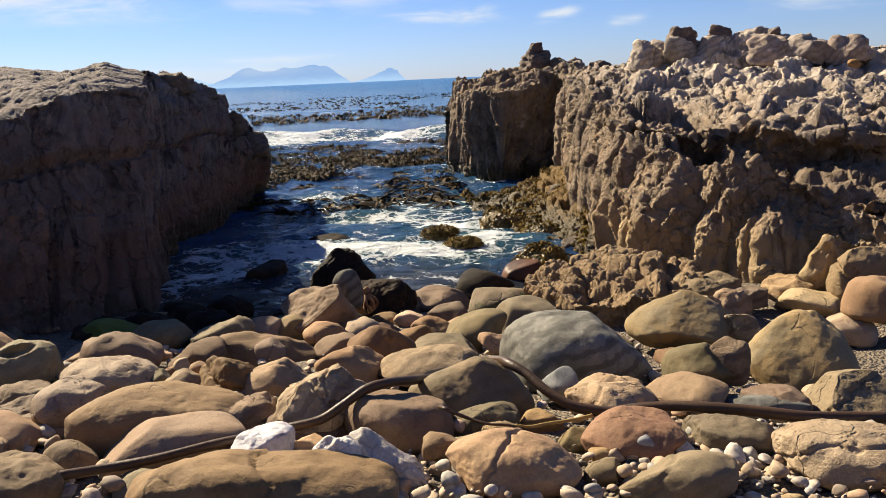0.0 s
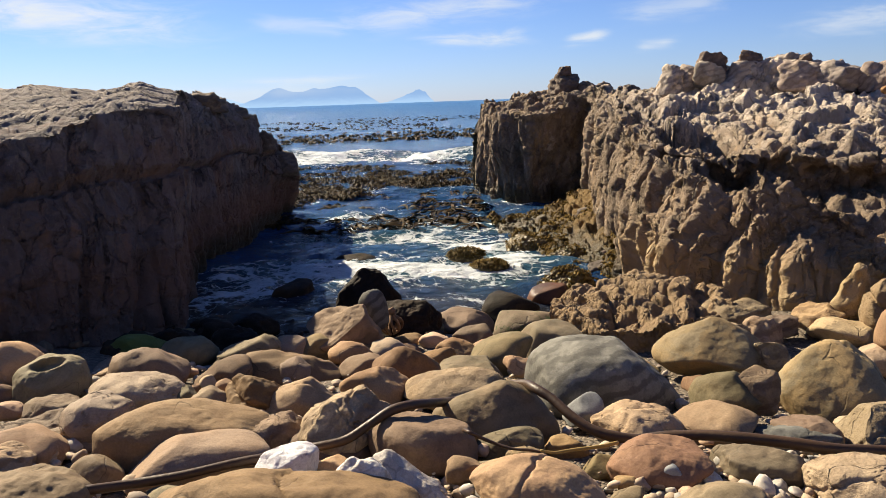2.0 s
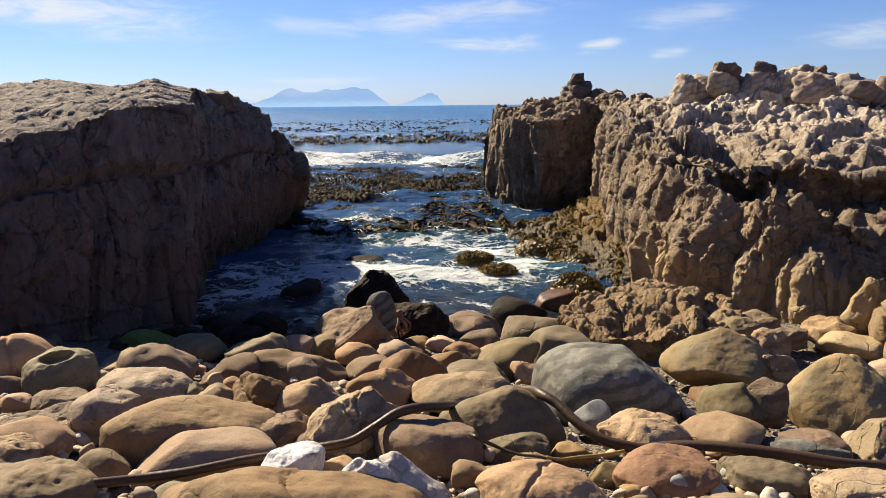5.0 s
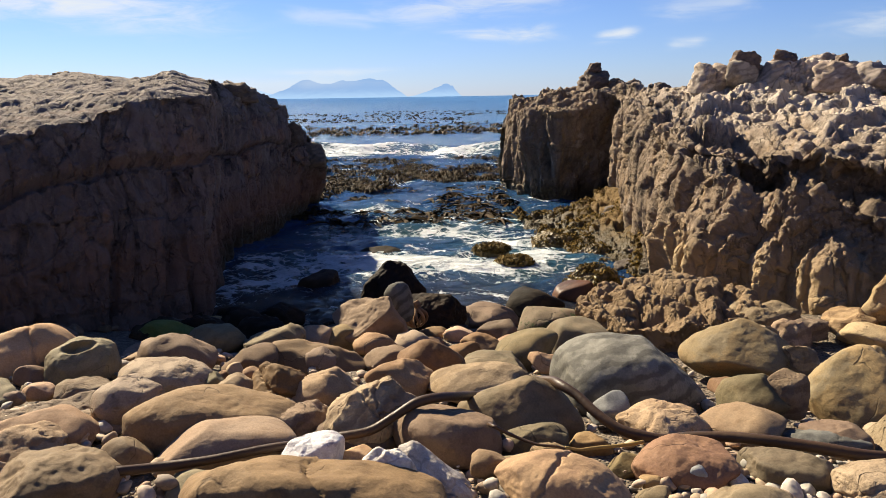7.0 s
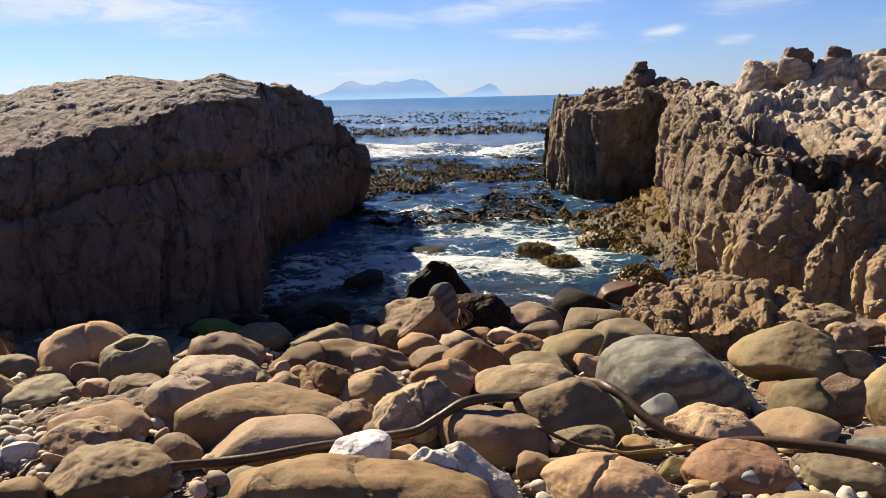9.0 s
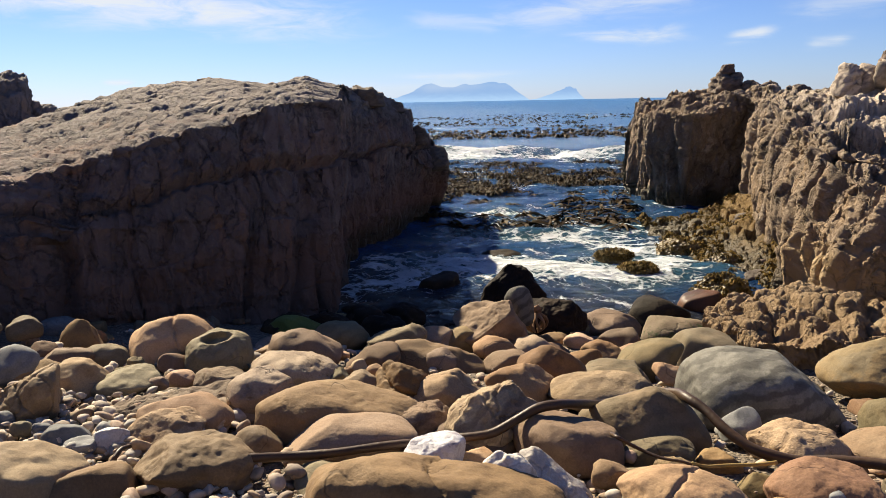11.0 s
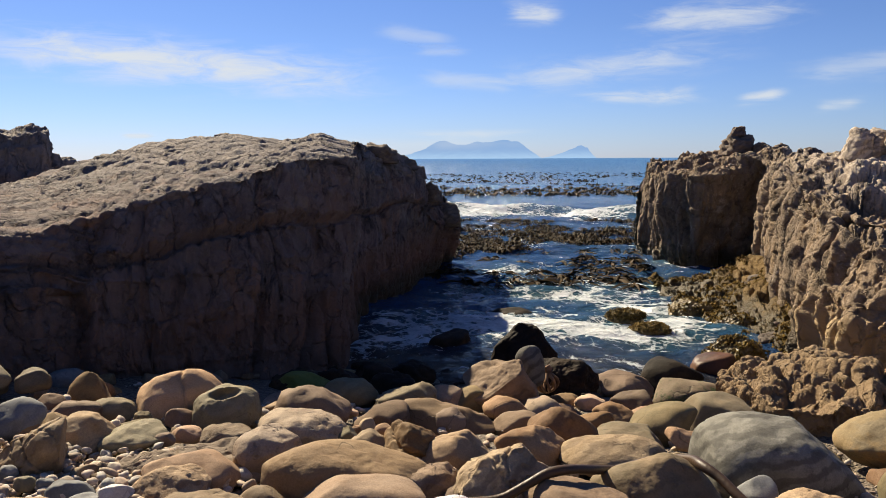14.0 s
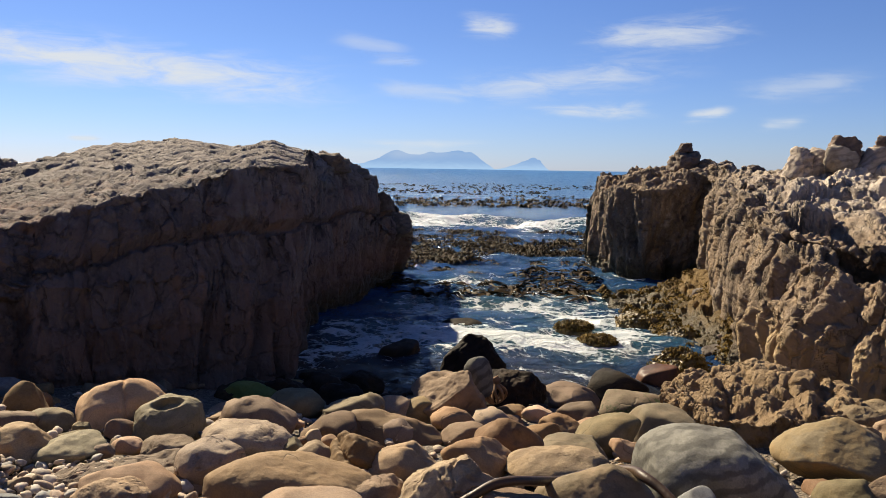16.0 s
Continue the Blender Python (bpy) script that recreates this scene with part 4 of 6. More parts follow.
cirrus(-56, -18, 3.6, 9.2, 0.95, -2.6)
cirrus(-25, -17, 7.6, 9.6, 0.35, -1.0)
cirrus(-23, -12, 4.4, 6.6, 0.4, -0.6)
cirrus(-22, -16.5, 6.9, 8.2, 0.3)
cirrus(-19, 4.5, 4.4, 8.2, 0.62, 2.4)
cirrus(-15.5, -10, 8.6, 11.4, 0.8, -0.6)
cirrus(-8, 7, 7.4, 11.2, 0.75, 0.8)
cirrus(-11.2, 0.8, 3.2, 5.2, 0.85, 0.2)
cirrus(0.2, 4.8, 3.2, 4.8, 0.8, 0.5)
cirrus(5.2, 9.2, 2.6, 4.0, 0.6, 0.3)
cirrus(3, 14, 4.2, 7.2, 0.4, 0.8)
cirrus(13, 30, 2.6, 6.0, 0.6, 1.0)
cirrus(-41.8, -38.6, 1.15, 2.05, 0.95)
cirrus(-24.5, -10.5, 1.1, 2.3, 0.5)
cirrus(-36, -8, 0.2, 1.9, 0.25)


# ---- boulders ----
def ball(level):
    bm = bmesh.new()
    bmesh.ops.create_icosphere(bm, subdivisions=level, radius=1.0)
    bm.verts.ensure_lookup_table()
    v = np.array([w.co[:] for w in bm.verts])
    f = np.array([[w.index for w in q.verts] for q in bm.faces])
    bm.free()
    return v, f


BALLS = {k: ball(k) for k in (3, 4, 5, 6)}
boulder_count = [0]


def boulder(material, label, x, y, z, w, d, h, turn, roll=0.0, square=2.2, rough=0.05, cuts=0, level=5, hollow=None, cracks=0, pitch=0.0, name="boulder", group="beach boulders", crease=0.0, taper=0.16, bite=(0.62, 0.86)):
    """A water-worn stone whose foot stands at (x, y, z): w wide, d deep, h high, in metres; turn, roll and pitch in degrees. square: 2 an
    egg, more a block. cuts: how many flat broken faces. hollow: a scoop, (side, up, size). cracks: open joints across it."""
    boulder_count[0] += 1
    seed = 100 + 31 * boulder_count[0]
    rng = np.random.default_rng(seed)
    v, f = BALLS[level]
    p = v / (np.abs(v) ** square).sum(1, keepdims=True) ** (1.0 / square)
    off = rng.uniform(-30, 30, 3)
    p = p * (1 + 0.2 * fractal(v * 0.8 + off, 2, seed))[:, None]
    if cuts >= 5 and taper == 0.16:
        taper = 0.0
    if taper:
        p[:, :2] *= 1 - taper * np.clip((p[:, 2:] + 0.6) / 1.6, 0, 1) ** 1.5
    for c in range(cuts):
        n = rng.normal(size=3) * (1, 1, 0.8)
        n[2] = abs(n[2]) * (1 if c % 3 else 0.5)
        n /= np.linalg.norm(n)
        reach = rng.uniform(*bite)
        over = p @ n - reach + 0.03 * fractal(v * 3 + off + c, 3, seed + c)
        p = p - (0.5 * (over + np.sqrt(over * over + 0.0012)))[:, None] * n * 0.94
    for c in range(5 if cuts == 0 else 2):
        n = rng.normal(size=3) * (1, 1, 0.7)
        n /= np.linalg.norm(n)
        over = p @ n - rng.uniform(0.6, 0.88)
        p = p - (0.5 * (over + np.sqrt(over * over + 0.003)))[:, None] * n * 0.85
    p = (p - 0.5 * (p.max(0) + p.min(0))) / (0.5 * np.ptp(p, axis=0))
    half = np.array((w, d, h)) / 2
    p = p * half
    size = float(np.cbrt(half.prod()))
    n = v / half
    n /= np.linalg.norm(n, axis=1, keepdims=True)
    amp = rough * size
    q = p / size
    p = p + n * (amp * (fractal(q * 1.7 + off, 5, seed + 3, 0.55)))[:, None]
    if rough > 0.09:
        bed = q @ np.array((0.35, 0.2, 1.0)) * 4.2 + 0.9 * fractal(q * 1.1 + off, 3, seed + 6)
        p = p + n * (0.5 * amp * (smooth(bed - np.floor(bed), 0.0, 0.75) - 0.5 + 0.6 * value_noise(np.floor(bed)[:, None] * (3.7, 1.3, 2.1) + off, seed + 7)))[:, None]
        p = p + n * (amp * (1.2 * blocks(q * (1.1, 1.1, 1.6) + off, seed + 5, 0.2) + 0.55 * blocks(q * (2.6, 2.6, 3.8) + off, seed + 8, 0.25)))[:, None]
    for c in range(cracks):
        m = rng.normal(size=3) * (1, 0.6, 0.5)
        m /= np.linalg.norm(m)
        far = q @ m - rng.uniform(-0.4, 0.4) + 0.16 * fractal(q * 1.6 + off + 7 * c, 4, seed + 9)
        p = p - n * (0.075 * size * np.exp(-(far / 0.035) ** 2))[:, None]
        p = p - n * (0.03 * size * smooth(far, 0.0, 0.02))[:, None]
    if crease:
        far = q[:, 2] * 0.9 + q[:, 0] * 0.25 + 0.2 * fractal(q * 1.4 + off, 3, seed + 11)
        p = p - n * (crease * size * np.exp(-(far / 0.06) ** 2))[:, None]
    if hollow:
        hx, hz, hs = hollow
        axis = np.array((-0.05, -0.72, 0.69))
        side, up = np.array((1.0, 0.0, 0.0)), np.array((0.0, 0.69, 0.72))
        c = np.array((hx * half[0], 0, hz * half[2]))
        far = np.hypot((p - c) @ side / (hs * half[0] * 1.15), (p - c) @ up / (hs * half[0] * 0.62)) + 0.12 * fractal(q * 1.6 + off, 3, seed + 12)
        facing = smooth(n @ axis, 0.1, 0.4)
        p = p - axis * (facing * 0.95 * hs * half[0] * smooth(far, 1.25, 0.45))[:, None]
    p[:, 2] = np.where(p[:, 2] < -0.72 * half[2], -0.72 * half[2] + 0.3 * (p[:, 2] + 0.72 * half[2]), p[:, 2])
    low = p[:, 2].min()
    me = raw_mesh(name, p, f, material)
    ob = new(name, me)
    ob.matrix_world = Matrix.Translation((x, y, z - low - 0.04 * h)) @ Matrix.Rotation(radians(-turn), 4, "Z") @ Matrix.Rotation(radians(roll), 4, "Y") @ Matrix.Rotation(radians(pitch), 4, "X")
    return tagged(ob, label, "boulder", group)


boulder(TAN, "long tan boulder with a dark notch on top", -1.93, 4.11, 0.82, 1.13, 0.68, 0.42, -27, roll=9, level=6, square=2.2, rough=0.03)
boulder(PALE, "long pale orange boulder worn perfectly smooth", -1.71, 3.78, 0.87, 0.83, 0.45, 0.31, -27, roll=1, taper=0.03, level=6, square=2.9, rough=0.015, cuts=0)
boulder(ROUGH, "wedge-shaped layered boulder with slanting beds", -0.93, 4.28, 0.82, 0.71, 0.57, 0.49, -15, roll=-22, cuts=7, rough=0.07, level=6, taper=0.4, bite=(0.55, 0.8), square=3.2, cracks=2)
boulder(PINK, "pinkish boulder split by a crack", -1.56, 5.19, 0.67, 0.61, 0.52, 0.33, -19, roll=-12, cracks=1, square=2.3, rough=0.04, cuts=4, bite=(0.58, 0.84))
boulder(ROUGH, "flat broken slab wedged between boulders", -1.44, 4.30, 0.81, 0.57, 0.40, 0.27, -21, square=4, cuts=3, rough=0.08)
boulder(BROWN, "knobbly brown boulder with deep creases", -1.85, 5.14, 0.68, 0.55, 0.47, 0.40, -22, rough=0.075, crease=0.12, cracks=2, cuts=4, roll=12, square=2.2, bite=(0.58, 0.84))
boulder(TAN, "long low boulder with a stepped back", -2.05, 6.54, 0.43, 0.98, 0.59, 0.34, -19, roll=4, rough=0.07, square=2.3, level=4)
boulder(OLIVE, "boulder with a round hollow worn into its side", -3.80, 5.49, 0.63, 0.62, 0.53, 0.47, -36, hollow=(-0.12, 0.52, 0.36), level=6, square=2.1, rough=0.05, cuts=0, roll=6, bite=(0.58, 0.84), cracks=0)
boulder(PALE, "big pale boulder with a thin crack", -4.43, 5.71, 0.62, 0.88, 0.75, 0.56, -39, cracks=1, square=2.5, rough=0.02, roll=-3, level=6, taper=0.1)
boulder(BROWN, "ridged brown sandstone boulder", -3.32, 6.13, 0.53, 0.76, 0.65, 0.41, -30, rough=0.09, cuts=2, taper=0.3, level=4)
boulder(PITTED, "pale boulder with a layered rough crown", -2.92, 5.30, 0.66, 0.76, 0.65, 0.34, -30, rough=0.07, roll=5)
boulder(PITTED, "pale stone with yellow lichen at its foot", -2.68, 4.35, 0.85, 0.49, 0.41, 0.35, -33, rough=0.06, roll=-10)
boulder(TAN, "long tan boulder half hidden among others", -2.99, 3.92, 0.85, 0.65, 0.56, 0.28, -38, roll=3, square=2.3, rough=0.03, cuts=0, bite=(0.58, 0.84), cracks=0)
boulder(BROWN, "dark brown boulder with a chipped face", -2.35, 3.12, 0.93, 0.66, 0.56, 0.31, -38, cuts=2, rough=0.06, square=2.8, level=6)
boulder(ROUGH, "rough creviced sandstone boulder", -2.89, 3.60, 0.88, 0.54, 0.46, 0.27, -40, rough=0.075, cuts=2)
boulder(TAN, "smooth tan sandstone boulder", -2.24, 3.59, 0.89, 0.31, 0.26, 0.22, -34, rough=0.05, cuts=2, level=4)
boulder(BROWN, "long brown boulder with a flat dark front", -0.90, 3.05, 0.94, 1.29, 0.65, 0.39, -20, level=6, square=2.3, rough=0.035, roll=9, cracks=1)
boulder(SPECKLED, "white quartz block with dark speckles", -1.12, 3.60, 0.89, 0.40, 0.33, 0.33, -20, cuts=3, square=3.6, rough=0.05, roll=8, taper=0.15, level=6, bite=(0.7, 0.9))
boulder(SPECKLED, "white quartz block with dark speckles", -0.92, 3.60, 0.88, 0.19, 0.16, 0.16, -18, cuts=3, square=3.4, rough=0.05, taper=0.1, bite=(0.7, 0.9), level=4)
boulder(QUARTZ, "slab of grey-white quartz leaning over another block", -0.34, 3.50, 0.93, 0.62, 0.20, 0.15, -11, cuts=1, square=7, rough=0.05, roll=40, level=6, taper=0.0, bite=(0.85, 0.95))
boulder(QUARTZ, "broken cream quartz block with a rusty seam", -0.62, 3.36, 0.90, 0.36, 0.25, 0.40, -14, cuts=3, square=4, rough=0.05, taper=0.55, level=6, bite=(0.7, 0.9))
boulder(BROWN, "smooth brown boulder under the kelp stalk", -0.42, 4.13, 0.84, 0.70, 0.59, 0.34, -10, rough=0.03, level=6, square=2.2, cuts=0, roll=12, bite=(0.58, 0.84), cracks=0)
boulder(OLIVE, "tan domed boulder with a broken lower edge", -0.02, 4.68, 0.75, 0.86, 0.65, 0.48, -4, rough=0.03, level=6, roll=6, square=2.0, taper=0.62)
boulder(GREY, "big grey boulder with pale bedding bands", 0.75, 5.65, 0.60, 1.23, 0.86, 0.66, 4, level=6, square=2.5, rough=0.03, roll=4)
boulder(PALE, "pale smooth sandstone boulder", 0.06, 6.39, 0.61, 0.27, 0.23, 0.19, -2, rough=0.06, cuts=4, roll=6, square=2.5, bite=(0.58, 0.84), cracks=0, level=4)
boulder(BLUEGREY, "small blue-grey beach stone", 0.57, 4.94, 0.79, 0.30, 0.25, 0.21, 3, rough=0.02, cuts=4, roll=-14, square=3.0, bite=(0.58, 0.84), cracks=0, level=4)
boulder(PITTED, "pale pitted boulder with a cracked surface", 0.91, 4.69, 0.75, 0.63, 0.54, 0.32, 7, rough=0.08, cracks=2)
boulder(TAN, "smooth orange-tan domed boulder", 1.37, 4.76, 0.74, 0.63, 0.54, 0.32, 12, rough=0.03, roll=-6, taper=0.4, cuts=0, square=2.2, bite=(0.58, 0.84), cracks=0)
boulder(GREY, "flat grey slab of rock", 1.86, 4.57, 0.78, 0.54, 0.32, 0.19, 17, square=3, cuts=2, rough=0.05)
boulder(RED, "orange-brown boulder under the kelp stalk", 0.94, 3.98, 0.85, 0.62, 0.52, 0.29, 8, rough=0.04, roll=-8, level=6, taper=0.45)
boulder(RED, "red-orange boulder with a cracked flat face", 0.28, 3.54, 0.89, 0.74, 0.52, 0.33, -1, rough=0.03, cracks=2, cuts=2, level=6, square=2.2, taper=0.4)
boulder(OLIVE, "round olive boulder with dark lines", 1.58, 5.23, 0.75, 0.51, 0.43, 0.36, 13, rough=0.04, cuts=0, roll=-14, square=2.1, bite=(0.58, 0.84), cracks=0)
boulder(ROUGH, "knobbly brown sandstone boulder", 1.78, 5.20, 0.80, 0.33, 0.28, 0.35, 15, rough=0.075, cuts=4, roll=12, square=2.2, bite=(0.58, 0.84), cracks=0, level=4)
boulder(YELLOW, "large yellow and grey domed boulder", 1.75, 6.77, 0.52, 0.97, 0.83, 0.60, 11, level=6, rough=0.03, taper=0.62, square=2.0)
boulder(YELLOW, "large ochre boulder with a scarred face", 2.37, 5.42, 0.64, 0.84, 0.67, 0.71, 20, level=6, rough=0.03, cracks=1, roll=-4, taper=0.6, square=2.1)
boulder(TAN, "tan boulder with a cracked shoulder", 1.94, 4.60, 0.78, 0.45, 0.38, 0.24, 18, cracks=1, rough=0.04, cuts=3, roll=6, square=2.2, bite=(0.58, 0.84))
boulder(PITTED, "large pale tan boulder with a crack", 2.40, 4.58, 0.77, 0.62, 0.53, 0.36, 23, cracks=1, rough=0.02, level=6, cuts=4, roll=0, square=2.5, bite=(0.58, 0.84))
boulder(PITTED, "broad grey-tan boulder with a scarred top", 1.98, 3.68, 0.88, 0.77, 0.54, 0.31, 23, level=6, rough=0.04, cracks=1, roll=-6, square=2.5, cuts=3, bite=(0.58, 0.84))
boulder(PITTED, "low pale boulder stained pink", 3.15, 7.53, 0.58, 0.62, 0.53, 0.26, 20, roll=3, rough=0.03, square=2.3, cuts=0, bite=(0.58, 0.84), cracks=0, level=4)
boulder(OLIVE, "low grey-olive boulder split in two", 1.10, 3.42, 0.90, 0.62, 0.37, 0.26, 12, cracks=1, rough=0.03, square=2.3, cuts=4, roll=-14, bite=(0.58, 0.84))
boulder(OLIVE, "flat grey rock with rough edges", 1.51, 3.99, 0.84, 0.55, 0.33, 0.24, 15, cuts=3, square=3, rough=0.07)
boulder(BLUEGREY, "small blue-grey beach stone", 0.96, 3.81, 0.90, 0.21, 0.18, 0.15, 9, rough=0.03, cuts=0, roll=-14, square=3.0, bite=(0.58, 0.84), cracks=0, level=4)
boulder(BROWN, "small brown stone among boulders", -0.12, 3.75, 0.93, 0.23, 0.20, 0.17, -6, rough=0.06, cuts=2, roll=-8, square=2.2, bite=(0.58, 0.84), cracks=1, level=4)
boulder(PALE, "small beige stone among boulders", -0.90, 3.78, 0.90, 0.22, 0.18, 0.16, -17, rough=0.04, cuts=4, roll=6, square=2.5, bite=(0.58, 0.84), cracks=0, level=4)
boulder(OLIVE, "small flat olive stone", -0.01, 3.89, 0.86, 0.21, 0.15, 0.15, -5, rough=0.04, cuts=4, roll=-8, square=3.0, bite=(0.58, 0.84), cracks=0, level=4)
boulder(OLIVE, "low flat brown stone", 0.08, 4.30, 0.81, 0.47, 0.28, 0.21, -3, rough=0.04, cuts=3, roll=-14, square=2.5, bite=(0.58, 0.84), cracks=0)
boulder(TAN, "small squared sandstone piece", 0.45, 4.35, 0.80, 0.28, 0.17, 0.15, 1, cuts=4, square=3.5, level=4)
boulder(PITTED, "small knobbly pale stone", 0.21, 4.15, 0.82, 0.25, 0.22, 0.16, -2, rough=0.13, level=4)
boulder(QUARTZ, "small pale stone among pebbles", 1.22, 3.86, 0.85, 0.14, 0.12, 0.14, 12, rough=0.05, level=4, bite=(0.55, 0.8))
boulder(TAN, "small round tan stone", 0.76, 3.74, 0.90, 0.15, 0.13, 0.11, 6, rough=0.03, level=4, cuts=0, roll=6, square=2.2, bite=(0.58, 0.84), cracks=0)
boulder(OLIVE, "small round olive stone", 0.75, 3.59, 0.87, 0.21, 0.18, 0.15, 6, rough=0.02, level=4, cuts=2, roll=-14, square=2.2, bite=(0.58, 0.84), cracks=0)
boulder(BROWN, "brown stone in the shade of the kelp", -0.97, 4.16, 0.83, 0.61, 0.52, 0.21, -16, rough=0.05, cuts=4, roll=6, square=2.2, bite=(0.58, 0.84), cracks=0)
boulder(OLIVE, "small smooth olive stone", 0.66, 4.04, 0.83, 0.24, 0.20, 0.16, 4, rough=0.03, level=4, cuts=4, roll=12, square=2.2, bite=(0.58, 0.84), cracks=0)
boulder(PALE, "pale smooth sandstone boulder", -1.74, 7.44, 0.32, 0.51, 0.44, 0.29, -15, rough=0.04, cuts=4, roll=6, square=2.2, bite=(0.58, 0.84), cracks=1, level=4)
boulder(PALE, "pale smooth sandstone boulder", -1.41, 7.73, 0.27, 0.46, 0.39, 0.27, -12, rough=0.04, cuts=4, roll=-8, square=2.2, bite=(0.58, 0.84), cracks=0, level=4)
boulder(BROWN, "pointed dark boulder with a pale edge", -0.93, 6.24, 0.51, 0.65, 0.55, 0.47, -11, cuts=3, taper=0.4, rough=0.05)
boulder(TAN, "smooth tan sandstone boulder", -1.06, 5.62, 0.61, 0.59, 0.50, 0.37, -13, roll=14, rough=0.03, cuts=4, square=2.2, bite=(0.58, 0.84), cracks=0)
boulder(ROUGH, "low brown layered boulder", -0.41, 5.66, 0.60, 0.86, 0.73, 0.33, -7, square=2.3, rough=0.04)
boulder(OLIVE, "olive-brown banded sandstone boulder", -0.41, 6.49, 0.47, 0.67, 0.57, 0.27, -6, rough=0.04, cuts=2, roll=6, square=3.0, bite=(0.58, 0.84), cracks=0)
boulder(OLIVE, "olive-brown banded sandstone boulder", -0.13, 7.03, 0.39, 0.69, 0.59, 0.42, -4, roll=-14, rough=0.04, cuts=0, square=2.2, bite=(0.58, 0.84), cracks=1, level=4)
boulder(OLIVE, "olive-brown banded sandstone boulder", 0.35, 7.79, 0.27, 0.79, 0.67, 0.49, 0, roll=-10, rough=0.04, cuts=3, square=3.0, bite=(0.58, 0.84), cracks=0, level=4)
boulder(MOSSY, "boulder with a patch of green algae", 0.05, 9.39, 0.05, 0.85, 0.72, 0.36, -2, rough=0.04, level=4)
boulder(BROWN, "dull brown sandstone boulder", -0.81, 9.88, -0.04, 0.80, 0.68, 0.33, -6, rough=0.04, cuts=3, roll=6, square=2.2, bite=(0.58, 0.84), cracks=0, level=4)
boulder(BROWN, "dull brown sandstone boulder", -0.56, 8.50, 0.14, 0.53, 0.45, 0.33, -6, rough=0.04, cuts=0, roll=-8, square=3.0, bite=(0.58, 0.84), cracks=0, level=4)
boulder(TAN, "smooth tan sandstone boulder", -0.68, 7.91, 0.24, 0.45, 0.38, 0.22, -7, rough=0.09, cuts=0, roll=12, square=2.5, bite=(0.58, 0.84), cracks=0, level=4)
boulder(TAN, "smooth tan sandstone boulder", -2.51, 7.69, 0.28, 0.45, 0.38, 0.31, -20, rough=0.07, cuts=4, roll=6, square=2.2, bite=(0.58, 0.84), cracks=1, level=4)
boulder(OLIVE, "olive-brown banded sandstone boulder", -2.27, 7.87, 0.25, 0.53, 0.45, 0.30, -18, cuts=2, rough=0.04, level=4)
boulder(OLIVE, "olive-brown banded sandstone boulder", -2.77, 7.13, 0.37, 0.73, 0.62, 0.35, -23, rough=0.06, crease=0.1, cuts=4, roll=-8, square=2.5, bite=(0.58, 0.84), cracks=0, level=4)
boulder(OLIVE, "olive-brown banded sandstone boulder", -3.42, 7.15, 0.37, 0.64, 0.54, 0.34, -27, rough=0.04, cuts=2, roll=0, square=2.2, bite=(0.58, 0.84), cracks=0, level=4)
boulder(BROWN, "dull brown sandstone boulder", -2.64, 6.21, 0.52, 0.58, 0.49, 0.28, -25, crease=0.08, rough=0.04, cuts=2, roll=-8, square=3.0, bite=(0.58, 0.84), cracks=0, level=4)
boulder(PINK, "pinkish-tan weathered sandstone boulder", -4.16, 7.02, 0.32, 0.61, 0.52, 0.24, -32, rough=0.04, cuts=4, roll=6, square=3.0, bite=(0.58, 0.84), cracks=0, level=4)
boulder(PALE, "pale smooth sandstone boulder", -2.46, 5.57, 0.75, 0.15, 0.13, 0.12, -25, cuts=3, rough=0.04, level=4)
boulder(BROWN, "dull brown sandstone boulder", -2.25, 5.06, 0.71, 0.35, 0.30, 0.24, -26, rough=0.08, cuts=4, roll=-14, square=2.2, bite=(0.58, 0.84), cracks=0, level=4)
boulder(BROWN, "dull brown sandstone boulder", 0.80, 9.64, 0.07, 0.73, 0.62, 0.30, 3, rough=0.04, cuts=0, roll=12, square=2.5, bite=(0.58, 0.84), cracks=0, level=4)
boulder(PALE, "pale smooth sandstone boulder", -1.02, 8.43, 0.17, 0.37, 0.32, 0.23, -9, rough=0.04, cuts=4, roll=0, square=2.5, bite=(0.58, 0.84), cracks=1, level=4)
boulder(TAN, "smooth tan sandstone boulder", -2.21, 5.38, 0.78, 0.19, 0.16, 0.14, -24, rough=0.04, cuts=3, roll=12, square=2.2, bite=(0.58, 0.84), cracks=0, level=4)
boulder(TAN, "smooth tan sandstone boulder", -2.03, 6.44, 0.49, 0.39, 0.34, 0.25, -19, rough=0.04, cuts=2, roll=-8, square=2.5, bite=(0.58, 0.84), cracks=0, level=4)
boulder(BROWN, "dull brown sandstone boulder", -0.77, 7.03, 0.40, 0.42, 0.36, 0.27, -9, rough=0.04, cuts=3, roll=-8, square=2.2, bite=(0.58, 0.84), cracks=0, level=4)
boulder(TAN, "smooth tan sandstone boulder", 1.30, 8.30, 0.32, 0.52, 0.44, 0.21, 6, rough=0.04, cuts=0, roll=0, square=2.5, bite=(0.58, 0.84), cracks=1, level=4)
boulder(BROWN, "dull brown sandstone boulder", -1.47, 6.74, 0.45, 0.47, 0.40, 0.23, -14, rough=0.04, cuts=2, roll=-14, square=2.2, bite=(0.58, 0.84), cracks=0, level=4)
boulder(OLIVE, "olive-brown banded sandstone boulder", -2.53, 5.31, 0.73, 0.21, 0.18, 0.15, -27, rough=0.04, cuts=3, roll=0, square=3.0, bite=(0.58, 0.84), cracks=0, level=4)
